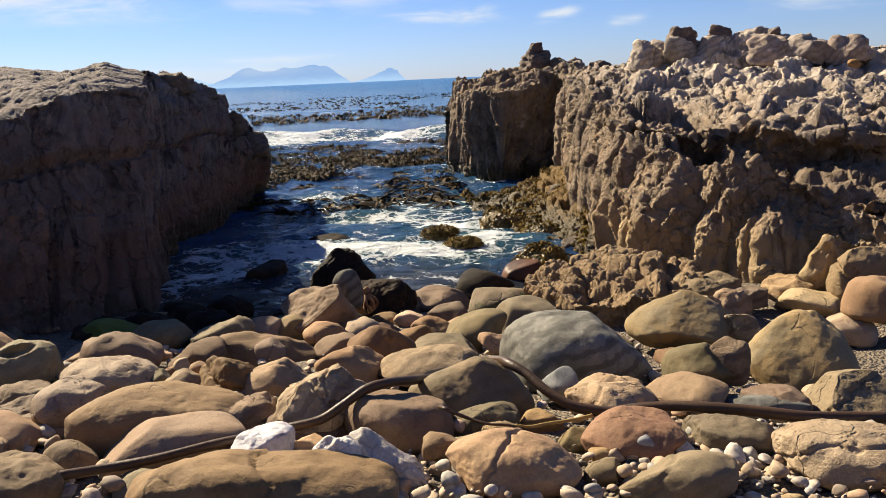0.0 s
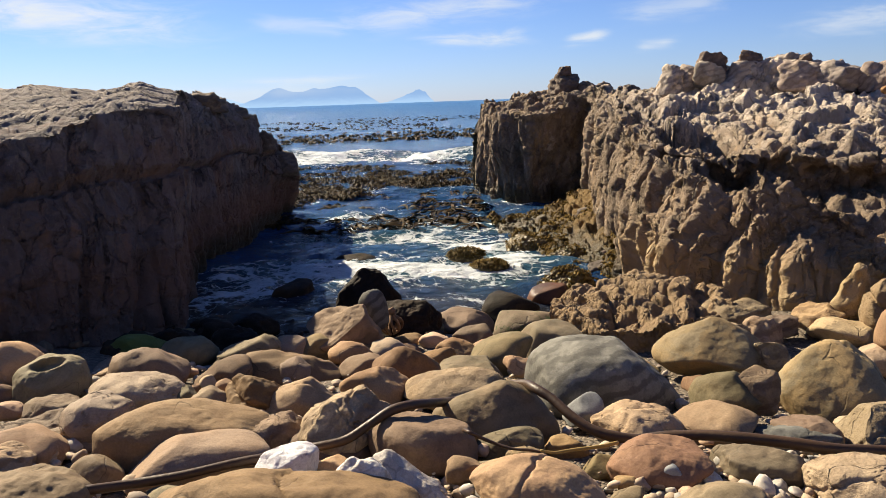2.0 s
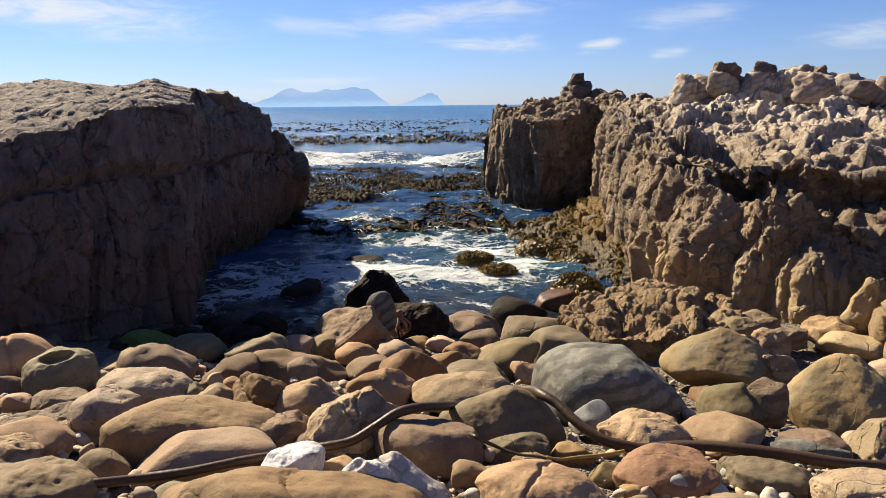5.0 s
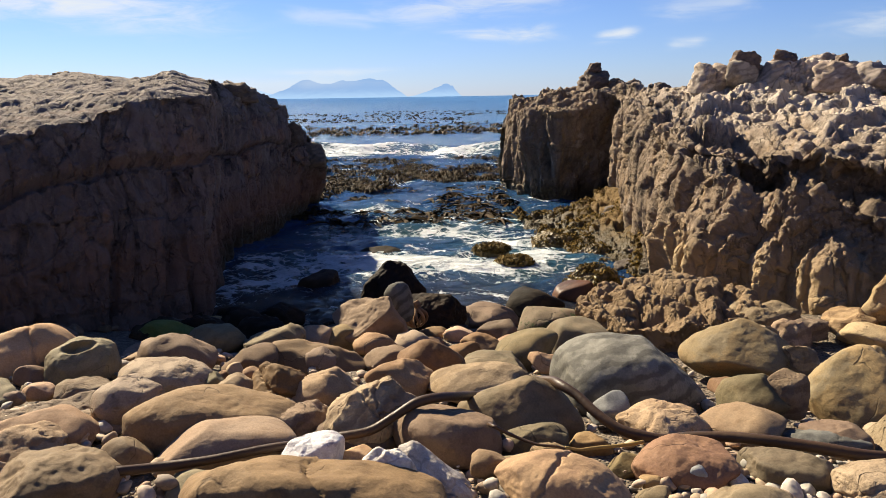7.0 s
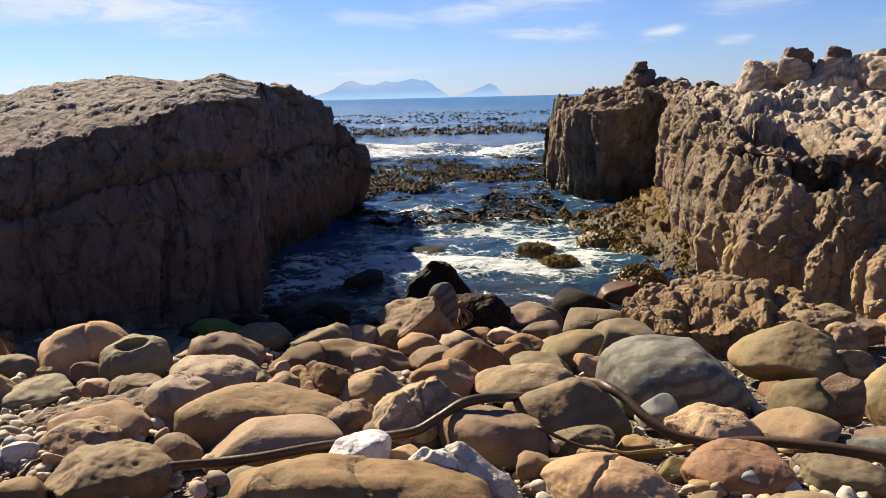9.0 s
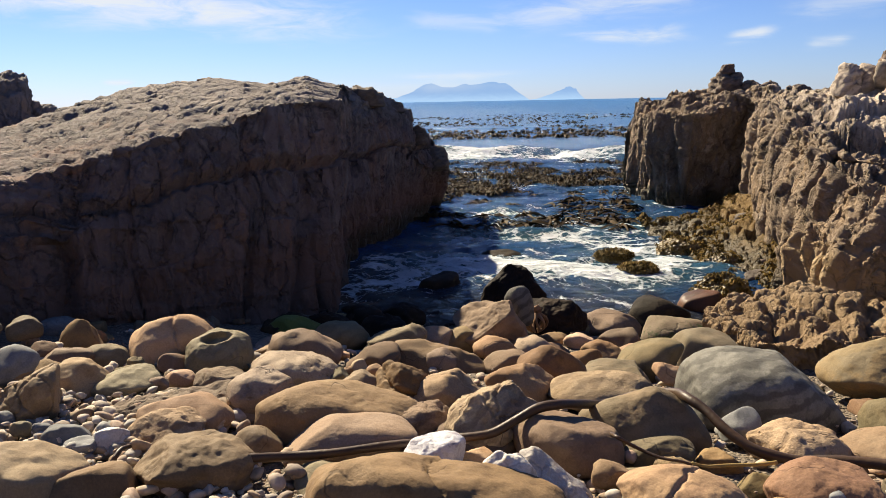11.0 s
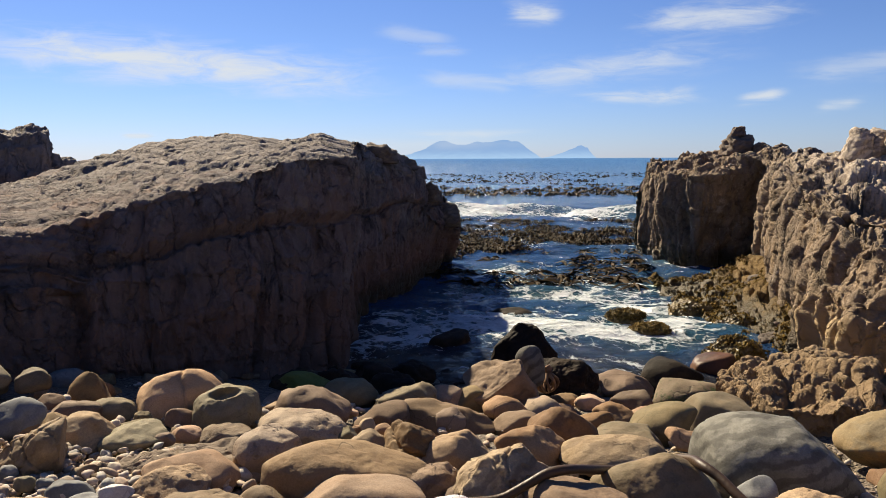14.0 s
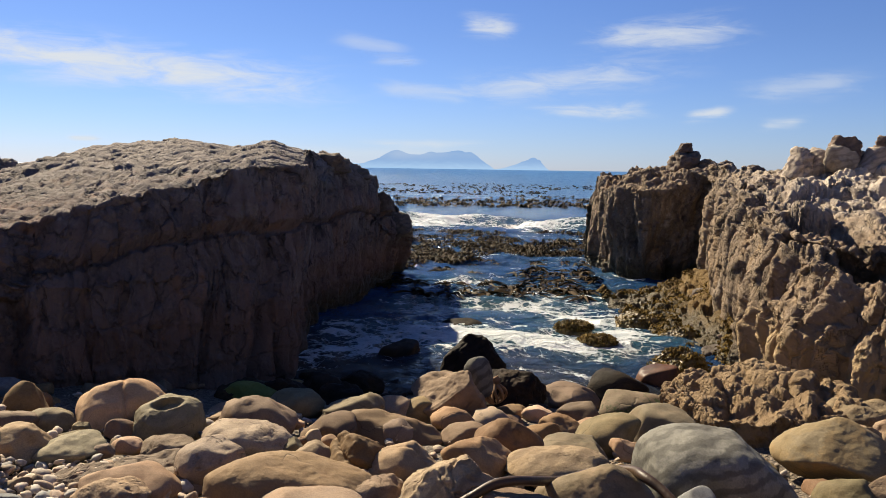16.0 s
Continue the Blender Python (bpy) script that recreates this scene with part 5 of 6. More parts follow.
boulder(BROWN, "dull brown sandstone boulder", -1.31, 8.57, 0.14, 0.44, 0.37, 0.20, -11, rough=0.04, cuts=0, roll=0, square=2.2, bite=(0.58, 0.84), cracks=1, level=4)
boulder(WET, "wet black rock at the waterline", -3.65, 8.66, 0.09, 0.71, 0.61, 0.21, -24, rough=0.05, level=4)
boulder(WET, "wet black rock at the waterline", -3.46, 9.06, 0.13, 0.36, 0.31, 0.14, -22, rough=0.05, level=4)
boulder(GREEN, "low rock covered with bright green algae", -4.24, 7.62, 0.32, 0.69, 0.35, 0.29, -30, square=3, rough=0.05, level=4)
boulder(BROWN, "low brown block with a broken edge", -1.44, 9.81, -0.03, 1.05, 0.63, 0.32, -10, cuts=3, square=3, rough=0.05, level=4)
boulder(OLIVE, "olive-brown banded sandstone boulder", -1.22, 9.61, 0.03, 0.34, 0.29, 0.17, -9, rough=0.05, cuts=3, roll=12, square=3.0, bite=(0.58, 0.84), cracks=0, level=4)
boulder(BROWN, "red-brown squared block with wet spots", -1.96, 8.14, 0.20, 0.84, 0.66, 0.64, -38, cuts=3, square=4.5, rough=0.06, taper=0.12, level=6, roll=-4, bite=(0.7, 0.88))
boulder(GREY, "grey rounded stone leaning on a black rock", -1.75, 8.56, 0.39, 0.38, 0.32, 0.54, -13, rough=0.03, level=4)
boulder(WET, "black wet rock with hanging weed", -2.32, 10.71, -0.20, 1.06, 0.90, 0.98, -14, rough=0.07, taper=0.6, cuts=7, square=3, level=6, bite=(0.45, 0.75))
boulder(WET, "black wet rock with hanging weed", -1.50, 9.45, 0.02, 0.86, 0.60, 0.55, -10, rough=0.09, roll=6, cuts=5, square=3, level=6)
boulder(WET, "dark wet boulder in shallows", -0.22, 10.34, -0.13, 0.83, 0.71, 0.60, -3, rough=0.03, level=4)
boulder(WET_RUST, "wet rust-brown rock in the shallows", 0.29, 11.51, -0.33, 0.70, 0.60, 0.65, -0, rough=0.03, level=4)
boulder(WET_RUST, "flat rust-brown rock awash in the shallows", -1.73, 12.2, -0.36, 0.95, 0.55, 0.46, -8, rough=0.05, level=4)
boulder(WEED, "rock overgrown with brown seaweed", -1.27, 14.42, -0.03, 0.69, 0.59, 0.27, -6, rough=0.07, level=4)
boulder(WEED, "rock overgrown with brown seaweed", -0.74, 13.46, -0.00, 0.67, 0.57, 0.21, -4, rough=0.07, level=4)
boulder(WEED, "weedy ledge at the foot of the cliff", -0.15, 15.64, -0.85, 1.65, 0.99, 1.29, -2, rough=0.08, level=4)
boulder(WEED, "weedy ledge at the foot of the cliff", 0.62, 14.22, -0.71, 1.28, 0.90, 1.14, 1, rough=0.08, level=4)
boulder(WEED, "small weedy rocks at the foot of the cliff", 0.60, 11.91, -0.35, 0.87, 0.61, 0.87, 1, rough=0.08, level=4)
boulder(WEED, "weedy ledge at the foot of the cliff", 0.04, 17.78, -1.08, 1.60, 0.80, 1.49, -1, rough=0.08, level=4)
boulder(CRAG_DARK, "broken rubble rock on the slope below the cliff", 1.36, 17.88, 0.48, 0.69, 0.59, 0.36, 3, cuts=3, square=3, rough=0.11, level=4, group='rubble rocks')
boulder(CRAG_DARK, "broken rubble rock on the slope below the cliff", 1.73, 17.04, 0.45, 0.65, 0.55, 0.40, 5, cuts=3, square=3, rough=0.11, level=4, group='rubble rocks')
boulder(CRAG_DARK, "broken rubble rock on the slope below the cliff", 1.10, 16.86, 0.32, 0.60, 0.51, 0.34, 3, cuts=3, square=3, rough=0.11, level=4, group='rubble rocks')
boulder(CRAG_DARK, "broken rubble rock on the slope below the cliff", 1.58, 16.05, 0.25, 0.67, 0.57, 0.41, 4, cuts=3, square=3, rough=0.11, level=4, group='rubble rocks')
boulder(CRAG_DARK, "broken rubble rock on the slope below the cliff", 1.96, 15.37, 0.31, 0.53, 0.45, 0.48, 6, cuts=3, square=3, rough=0.11, level=4, group='rubble rocks')
boulder(CRAG_DARK, "broken rubble rock on the slope below the cliff", 0.96, 16.06, 0.18, 0.57, 0.49, 0.33, 2, cuts=3, square=3, rough=0.11, level=4, group='rubble rocks')
boulder(CRAG_DARK, "broken rubble rock on the slope below the cliff", 1.34, 15.24, 0.05, 0.59, 0.50, 0.40, 4, cuts=3, square=3, rough=0.11, level=4, group='rubble rocks')
boulder(CRAG_DARK, "broken rubble rock on the slope below the cliff", 1.76, 14.50, 0.09, 0.56, 0.47, 0.45, 6, cuts=3, square=3, rough=0.11, level=4, group='rubble rocks')
boulder(CRAG_DARK, "broken rubble rock on the slope below the cliff", 1.02, 14.64, -0.00, 0.52, 0.44, 0.35, 3, cuts=3, square=3, rough=0.11, level=4, group='rubble rocks')
boulder(CRAG_DARK, "broken rubble rock on the slope below the cliff", 1.48, 13.83, -0.03, 0.59, 0.50, 0.37, 5, cuts=3, square=3, rough=0.11, level=4, group='rubble rocks')
boulder(CRAG_DARK, "broken rubble rock on the slope below the cliff", 1.80, 13.16, 0.02, 0.46, 0.39, 0.41, 6, cuts=3, square=3, rough=0.11, level=4, group='rubble rocks')
boulder(CRAG_DARK, "broken rubble rock on the slope below the cliff", 1.15, 13.21, -0.06, 0.47, 0.40, 0.32, 3, cuts=3, square=3, rough=0.11, level=4, group='rubble rocks')
boulder(WET, "flat dark rock awash in the surf", -3.41, 14.36, -0.85, 1.45, 0.73, 1.14, -14, rough=0.06, level=4)
boulder(WET, "dark wet rock in the shallows", -3.83, 11.77, -0.37, 0.78, 0.54, 0.67, -19, rough=0.08, cuts=4, square=3, level=4)
boulder(WET, "dark wet rock at the foot of the wall", -3.74, 8.51, 0.21, 0.57, 0.34, 0.33, -24, rough=0.1, cuts=3, level=4)
boulder(WET, "dark wet rock at the foot of the wall", -3.35, 8.89, 0.14, 0.58, 0.35, 0.35, -21, rough=0.1, cuts=3, level=4)
boulder(WET, "dark wet rock at the foot of the wall", -3.95, 7.96, 0.30, 0.55, 0.33, 0.29, -27, rough=0.1, cuts=3, level=4)
boulder(WET, "dark wet rock at the foot of the wall", -4.35, 7.64, 0.30, 0.60, 0.36, 0.30, -30, rough=0.1, cuts=3, level=4)
boulder(WET, "dark wet rock at the foot of the wall", -3.25, 8.06, 0.19, 0.58, 0.35, 0.37, -23, rough=0.1, cuts=3, level=4)
boulder(BLUEGREY, "grey boulder split by a crack", -5.01, 4.32, 0.85, 0.50, 0.42, 0.33, -49, cracks=1, rough=0.05, cuts=4, roll=-14, square=2.2, bite=(0.58, 0.84), level=4)
boulder(BROWN, "pointed brown rock by the wall", -5.28, 5.40, 0.72, 0.43, 0.36, 0.39, -44, cuts=4, taper=0.5, rough=0.05, level=4)
boulder(OLIVE, "flat-topped slab by the wall", -6.36, 4.99, 0.84, 0.78, 0.66, 0.38, -51, cuts=3, square=3, rough=0.05, level=4)
boulder(OLIVE, "squared block by the wall", -5.83, 5.29, 0.87, 0.33, 0.28, 0.23, -47, cuts=3, square=3, rough=0.05, level=4)
boulder(BROWN, "dull brown sandstone boulder", -5.26, 3.89, 0.92, 0.52, 0.44, 0.38, -53, rough=0.05, cuts=3, roll=0, square=2.2, bite=(0.58, 0.84), cracks=0, level=4)
boulder(TAN, "smooth round orange-tan boulder", -4.27, 4.25, 0.82, 0.52, 0.44, 0.33, -45, rough=0.05, cuts=4, roll=-14, square=2.5, bite=(0.58, 0.84), cracks=0)
boulder(BROWN, "dull brown sandstone boulder", -4.97, 4.94, 0.77, 0.47, 0.40, 0.20, -45, rough=0.05, cuts=3, roll=0, square=2.2, bite=(0.58, 0.84), cracks=0, level=4)
boulder(OLIVE, "olive-brown banded sandstone boulder", -4.80, 5.20, 0.72, 0.38, 0.32, 0.22, -43, rough=0.05, cuts=0, roll=6, square=3.0, bite=(0.58, 0.84), cracks=0, level=4)
boulder(PINK, "angular pinkish rock broken by joints", -4.12, 3.65, 0.88, 0.60, 0.51, 0.40, -48, cuts=7, cracks=5, square=3.6, level=6, bite=(0.55, 0.8), rough=0.05, roll=-16)
boulder(OLIVE, "olive-brown banded sandstone boulder", -3.94, 4.43, 0.80, 0.53, 0.45, 0.23, -42, roll=-8, rough=0.05, cuts=0, square=2.5, bite=(0.58, 0.84), cracks=0)
boulder(ROUGH, "flat cemented pebble ledge", -3.24, 4.14, 0.83, 1.44, 0.58, 0.17, -38, rough=0.09, square=4, level=6, cracks=2)
boulder(BLUEGREY, "small blue-grey beach stone", -3.42, 3.29, 0.91, 0.30, 0.26, 0.22, -46, rough=0.05, cuts=0, roll=6, square=2.2, bite=(0.58, 0.84), cracks=1, level=4)
boulder(QUARTZ, "broken white quartz stone", -3.15, 3.40, 0.89, 0.27, 0.23, 0.20, -42, cuts=5, rough=0.05, bite=(0.55, 0.8), level=4)
boulder(TAN, "low smooth tan boulder beside a chipped one", -2.72, 2.74, 0.95, 0.50, 0.36, 0.25, -42, rough=0.03, roll=4, square=2.3)
boulder(TAN, "broad smooth tan boulder", -3.02, 2.64, 0.95, 0.61, 0.52, 0.37, -53, rough=0.05, cuts=0, roll=6, square=3.0, bite=(0.58, 0.84), cracks=0)
boulder(TAN, "smooth tan sandstone boulder", -4.32, 3.28, 1.01, 0.16, 0.13, 0.11, -52, rough=0.05, cuts=4, roll=6, square=2.5, bite=(0.58, 0.84), cracks=0, level=4)
boulder(PALE, "pale smooth sandstone boulder", -4.14, 3.33, 1.02, 0.16, 0.14, 0.12, -50, rough=0.05, cuts=4, roll=-14, square=2.2, bite=(0.58, 0.84), cracks=0, level=4)
boulder(ROUGH, "rough layered sandstone boulder", -4.70, 3.65, 0.99, 0.22, 0.19, 0.16, -51, rough=0.05, cuts=0, roll=0, square=2.5, bite=(0.58, 0.84), cracks=0, level=4)
boulder(BROWN, "dull brown sandstone boulder", -4.92, 3.59, 0.95, 0.23, 0.20, 0.17, -53, rough=0.05, cuts=4, roll=12, square=2.5, bite=(0.58, 0.84), cracks=1, level=4)
boulder(BROWN, "dull brown sandstone boulder", -4.14, 5.28, 0.69, 0.28, 0.24, 0.20, -38, rough=0.05, cuts=4, roll=12, square=2.2, bite=(0.58, 0.84), cracks=0, level=4)
boulder(ROUGH, "flat layered sandstone slab", -3.30, 4.84, 0.75, 0.53, 0.45, 0.22, -35, rough=0.05, cuts=3, roll=12, square=2.2, bite=(0.58, 0.84), cracks=1)
boulder(PALE, "pale smooth sandstone boulder", -3.68, 4.76, 0.78, 0.24, 0.20, 0.17, -38, cuts=3, rough=0.05, level=4)
boulder(OLIVE, "olive-brown banded sandstone boulder", -4.33, 4.81, 0.75, 0.27, 0.23, 0.13, -42, rough=0.05, cuts=0, roll=-8, square=3.0, bite=(0.58, 0.84), cracks=0, level=4)
boulder(TAN, "smooth tan sandstone boulder", -4.85, 4.35, 0.84, 0.27, 0.23, 0.17, -48, rough=0.05, cuts=4, roll=12, square=3.0, bite=(0.58, 0.84), cracks=1, level=4)
boulder(BLUEGREY, "small blue-grey beach stone", -3.24, 3.22, 0.94, 0.19, 0.16, 0.14, -45, rough=0.05, cuts=3, roll=-14, square=2.5, bite=(0.58, 0.84), cracks=0, level=4)
boulder(BLUEGREY, "small blue-grey beach stone", -4.07, 3.43, 0.97, 0.13, 0.11, 0.09, -49, rough=0.05, cuts=2, roll=12, square=2.2, bite=(0.58, 0.84), cracks=0, level=4)
boulder(OLIVE, "olive-brown banded sandstone boulder", -3.75, 3.27, 0.99, 0.14, 0.12, 0.10, -48, rough=0.05, cuts=3, roll=6, square=2.5, bite=(0.58, 0.84), cracks=0, level=4)
boulder(BLUEGREY, "small blue-grey beach stone", -3.63, 3.31, 1.00, 0.11, 0.09, 0.08, -47, rough=0.05, cuts=3, roll=6, square=3.0, bite=(0.58, 0.84), cracks=0, level=4)
boulder(TAN, "smooth tan sandstone boulder", -3.47, 3.05, 0.97, 0.15, 0.13, 0.11, -48, rough=0.05, cuts=2, roll=6, square=2.2, bite=(0.58, 0.84), cracks=0, level=4)
boulder(BROWN, "dull brown sandstone boulder", -3.71, 4.51, 0.84, 0.18, 0.16, 0.13, -39, rough=0.05, cuts=4, roll=-8, square=3.0, bite=(0.58, 0.84), cracks=0, level=4)
boulder(TAN, "smooth tan sandstone boulder", -3.69, 3.68, 0.87, 0.21, 0.18, 0.15, -45, rough=0.05, cuts=2, roll=-8, square=2.2, bite=(0.58, 0.84), cracks=1, level=4)
boulder(OLIVE, "olive-brown banded sandstone boulder", -3.35, 5.41, 0.71, 0.13, 0.11, 0.10, -32, rough=0.05, cuts=3, roll=-14, square=3.0, bite=(0.58, 0.84), cracks=0, level=4)
boulder(PALE, "pale smooth sandstone boulder", -2.58, 5.58, 0.70, 0.13, 0.11, 0.09, -26, rough=0.05, cuts=3, roll=-8, square=2.2, bite=(0.58, 0.84), cracks=1, level=4)
boulder(BROWN, "dull brown sandstone boulder", -5.31, 4.98, 0.79, 0.28, 0.24, 0.20, -46, cuts=2, rough=0.05, level=4)
boulder(OLIVE, "olive-brown banded sandstone boulder", -4.40, 5.10, 0.77, 0.16, 0.13, 0.11, -41, rough=0.05, cuts=4, roll=0, square=2.2, bite=(0.58, 0.84), cracks=1, level=4)
boulder(BROWN, "dull brown sandstone boulder", -3.48, 3.67, 0.87, 0.23, 0.20, 0.12, -43, rough=0.05, cuts=4, roll=12, square=2.5, bite=(0.58, 0.84), cracks=0, level=4)
boulder(PITTED, "upright pale rock leaning on the cliff", 3.36, 7.84, 0.73, 0.35, 0.21, 0.66, 20, cuts=3, taper=0.5, rough=0.1, roll=12, level=4)
boulder(PITTED, "pale rounded boulder with a horizontal crease", 3.65, 7.46, 0.63, 0.72, 0.61, 0.73, 23, crease=0.14, rough=0.04, level=6, cuts=4, roll=6, square=2.5, bite=(0.58, 0.84), cracks=0)
boulder(TAN, "smooth tan sandstone boulder", 3.34, 6.62, 0.79, 0.47, 0.40, 0.43, 23, rough=0.03, cuts=0, roll=0, square=3.0, bite=(0.58, 0.84), cracks=0, level=4)
boulder(PITTED, "pale smooth sandstone boulder", 3.21, 6.67, 0.57, 0.46, 0.39, 0.30, 22, rough=0.03, cuts=3, roll=12, square=2.5, bite=(0.58, 0.84), cracks=0, level=4)
boulder(ROUGH, "broken tan rock at the foot of the cliff", 2.40, 7.44, 0.58, 0.37, 0.32, 0.30, 15, cuts=4, square=3.6, rough=0.1, bite=(0.6, 0.85), level=4, group='ledge rocks')
boulder(ROUGH, "broken tan rock at the foot of the cliff", 2.63, 7.68, 0.60, 0.35, 0.30, 0.23, 16, cuts=4, square=3.6, rough=0.1, bite=(0.6, 0.85), level=4, group='ledge rocks')
boulder(ROUGH, "broken tan rock at the foot of the cliff", 2.34, 8.28, 0.49, 0.72, 0.62, 0.32, 13, cuts=4, square=3.6, rough=0.1, bite=(0.6, 0.85), level=4, group='ledge rocks')
boulder(ROUGH, "broken tan rock at the foot of the cliff", 3.04, 7.82, 0.63, 0.55, 0.46, 0.25, 18, cuts=4, square=3.6, rough=0.1, bite=(0.6, 0.85), level=4, group='ledge rocks')
boulder(ROUGH, "broken tan rock at the foot of the cliff", 2.14, 7.36, 0.56, 0.25, 0.21, 0.28, 13, cuts=4, square=3.6, rough=0.1, bite=(0.6, 0.85), level=4, group='ledge rocks')
boulder(ROUGH, "broken tan rock at the foot of the cliff", 2.23, 6.53, 0.60, 0.31, 0.26, 0.33, 16, cuts=4, square=3.6, rough=0.1, bite=(0.6, 0.85), level=4, group='ledge rocks')
boulder(CRAG_DARK, "weathered block perched on the outcrop", 0.80, 24.60, 3.07, 1.00, 0.85, 0.76, 1, cuts=6, square=3.2, rough=0.15, taper=0.08, bite=(0.75, 0.95), level=4, name='rock_block', group='perched blocks', roll=5, pitch=2)
boulder(CRAG_DARK, "weathered block perched on the outcrop", 0.77, 24.53, 3.66, 0.43, 0.36, 0.29, 1, cuts=3, square=6, rough=0.13, taper=0.08, bite=(0.75, 0.95), level=4, name='rock_block', group='perched blocks', roll=-4, pitch=5)
boulder(CRAG_DARK, "weathered block perched on the outcrop", 1.47, 24.47, 3.10, 0.64, 0.55, 0.37, 3, cuts=5, square=4.5, rough=0.12, taper=0.08, bite=(0.75, 0.95), level=4, name='rock_block', group='perched blocks', roll=9, pitch=-7)
boulder(CRAG_DARK, "weathered block perched on the outcrop", 1.92, 24.22, 3.12, 0.53, 0.45, 0.30, 4, cuts=4, square=3.2, rough=0.15, taper=0.08, bite=(0.75, 0.95), level=4, name='rock_block', group='perched blocks', roll=-11, pitch=1)
boulder(CRAG, "weathered block perched on the outcrop", 2.92, 17.29, 2.95, 0.55, 0.46, 0.75, 8, cuts=6, square=6, rough=0.13, taper=0.08, bite=(0.75, 0.95), level=4, name='rock_block', group='perched blocks', roll=3, pitch=-2)
boulder(CRAG, "weathered block perched on the outcrop", 3.31, 17.36, 2.96, 0.67, 0.57, 0.68, 9, cuts=3, square=4.5, rough=0.12, taper=0.08, bite=(0.75, 0.95), level=4, name='rock_block', group='perched blocks', roll=7, pitch=4)
boulder(CRAG_DARK, "weathered block perched on the outcrop", 3.72, 17.39, 3.30, 0.66, 0.56, 0.60, 11, cuts=5, square=3.2, rough=0.15, taper=0.08, bite=(0.75, 0.95), level=4, name='rock_block', group='perched blocks', roll=-8, pitch=-4)
boulder(CRAG, "weathered block perched on the outcrop", 3.64, 17.09, 3.07, 0.62, 0.53, 0.65, 11, cuts=4, square=6, rough=0.13, taper=0.08, bite=(0.75, 0.95), level=4, name='rock_block', group='perched blocks', roll=5, pitch=2)
boulder(CRAG, "weathered block perched on the outcrop", 4.42, 17.25, 3.05, 1.01, 0.86, 0.67, 13, cuts=6, square=4.5, rough=0.12, taper=0.08, bite=(0.75, 0.95), level=4, name='rock_block', group='perched blocks', roll=-4, pitch=5)
boulder(CRAG_DARK, "weathered block perched on the outcrop", 4.47, 17.18, 3.48, 0.49, 0.41, 0.41, 13, cuts=3, square=3.2, rough=0.15, taper=0.08, bite=(0.75, 0.95), level=4, name='rock_block', group='perched blocks', roll=9, pitch=-7)
boulder(CRAG, "weathered block perched on the outcrop", 5.19, 17.53, 3.28, 0.86, 0.73, 0.49, 15, cuts=5, square=6, rough=0.13, taper=0.08, bite=(0.75, 0.95), level=4, name='rock_block', group='perched blocks', roll=-11, pitch=1)
boulder(CRAG, "weathered block perched on the outcrop", 5.33, 16.69, 2.95, 0.97, 0.83, 0.67, 16, cuts=4, square=4.5, rough=0.12, taper=0.08, bite=(0.75, 0.95), level=4, name='rock_block', group='perched blocks', roll=3, pitch=-2)
boulder(CRAG, "weathered block perched on the outcrop", 5.94, 16.34, 2.97, 0.82, 0.70, 0.61, 19, cuts=6, square=3.2, rough=0.15, taper=0.08, bite=(0.75, 0.95), level=4, name='rock_block', group='perched blocks', roll=7, pitch=4)
boulder(CRAG, "weathered block perched on the outcrop", 6.56, 16.05, 2.92, 0.94, 0.80, 0.63, 21, cuts=3, square=6, rough=0.13, taper=0.08, bite=(0.75, 0.95), level=4, name='rock_block', group='perched blocks', roll=-8, pitch=-4)
boulder(CRAG_DARK, "weathered block perched on the outcrop", 2.33, 19.75, 3.05, 0.47, 0.40, 0.22, 6, cuts=5, square=4.5, rough=0.12, taper=0.08, bite=(0.75, 0.95), level=4, name='rock_block', group='perched blocks', roll=5, pitch=2)
boulder(CRAG, "weathered block perched on the outcrop", 2.75, 19.24, 2.96, 0.59, 0.50, 0.21, 7, cuts=4, square=3.2, rough=0.15, taper=0.08, bite=(0.75, 0.95), level=4, name='rock_block', group='perched blocks', roll=-4, pitch=5)
boulder(RED, "weathered block perched on the outcrop", 6.28, 14.86, 2.87, 0.22, 0.19, 0.16, 21, cuts=6, square=6, rough=0.13, taper=0.08, bite=(0.75, 0.95), level=4, name='rock_block', group='perched blocks', roll=9, pitch=-7)
boulder(CRAG_DARK, "weathered block perched on the outcrop", 5.50, 17.08, 3.42, 0.38, 0.33, 0.32, 16, cuts=3, square=4.5, rough=0.12, taper=0.08, bite=(0.75, 0.95), level=4, name='rock_block', group='perched blocks', roll=-11, pitch=1)
boulder(CRAG_DARK, "dark craggy block on the outcrop", -7.04, 13.39, 3.22, 0.53, 0.45, 0.31, -28, cuts=3, square=4, rough=0.14, taper=0.1, level=4, name='rock_block', group='perched blocks')
boulder(CRAG_DARK, "dark craggy block on the outcrop", -6.82, 15.63, 2.93, 0.93, 0.79, 0.45, -24, cuts=3, square=4, rough=0.14, taper=0.1, level=4, name='rock_block', group='perched blocks')
boulder(CRAG_DARK, "dark craggy block on the outcrop", -9.04, 13.24, 3.29, 0.56, 0.48, 0.30, -34, cuts=3, square=4, rough=0.14, taper=0.1, level=4, name='rock_block', group='perched blocks')
boulder(CRAG_DARK, "dark craggy block on the outcrop", -6.69, 17.08, 2.76, 0.56, 0.48, 0.30, -22, cuts=3, square=4, rough=0.14, taper=0.1, level=4, name='rock_block', group='perched blocks')
boulder(CRAG_DARK, "dark craggy block on the outcrop", -6.59, 17.67, 2.54, 0.26, 0.22, 0.35, -21, cuts=3, square=4, rough=0.14, taper=0.1, level=4, name='rock_block', group='perched blocks')
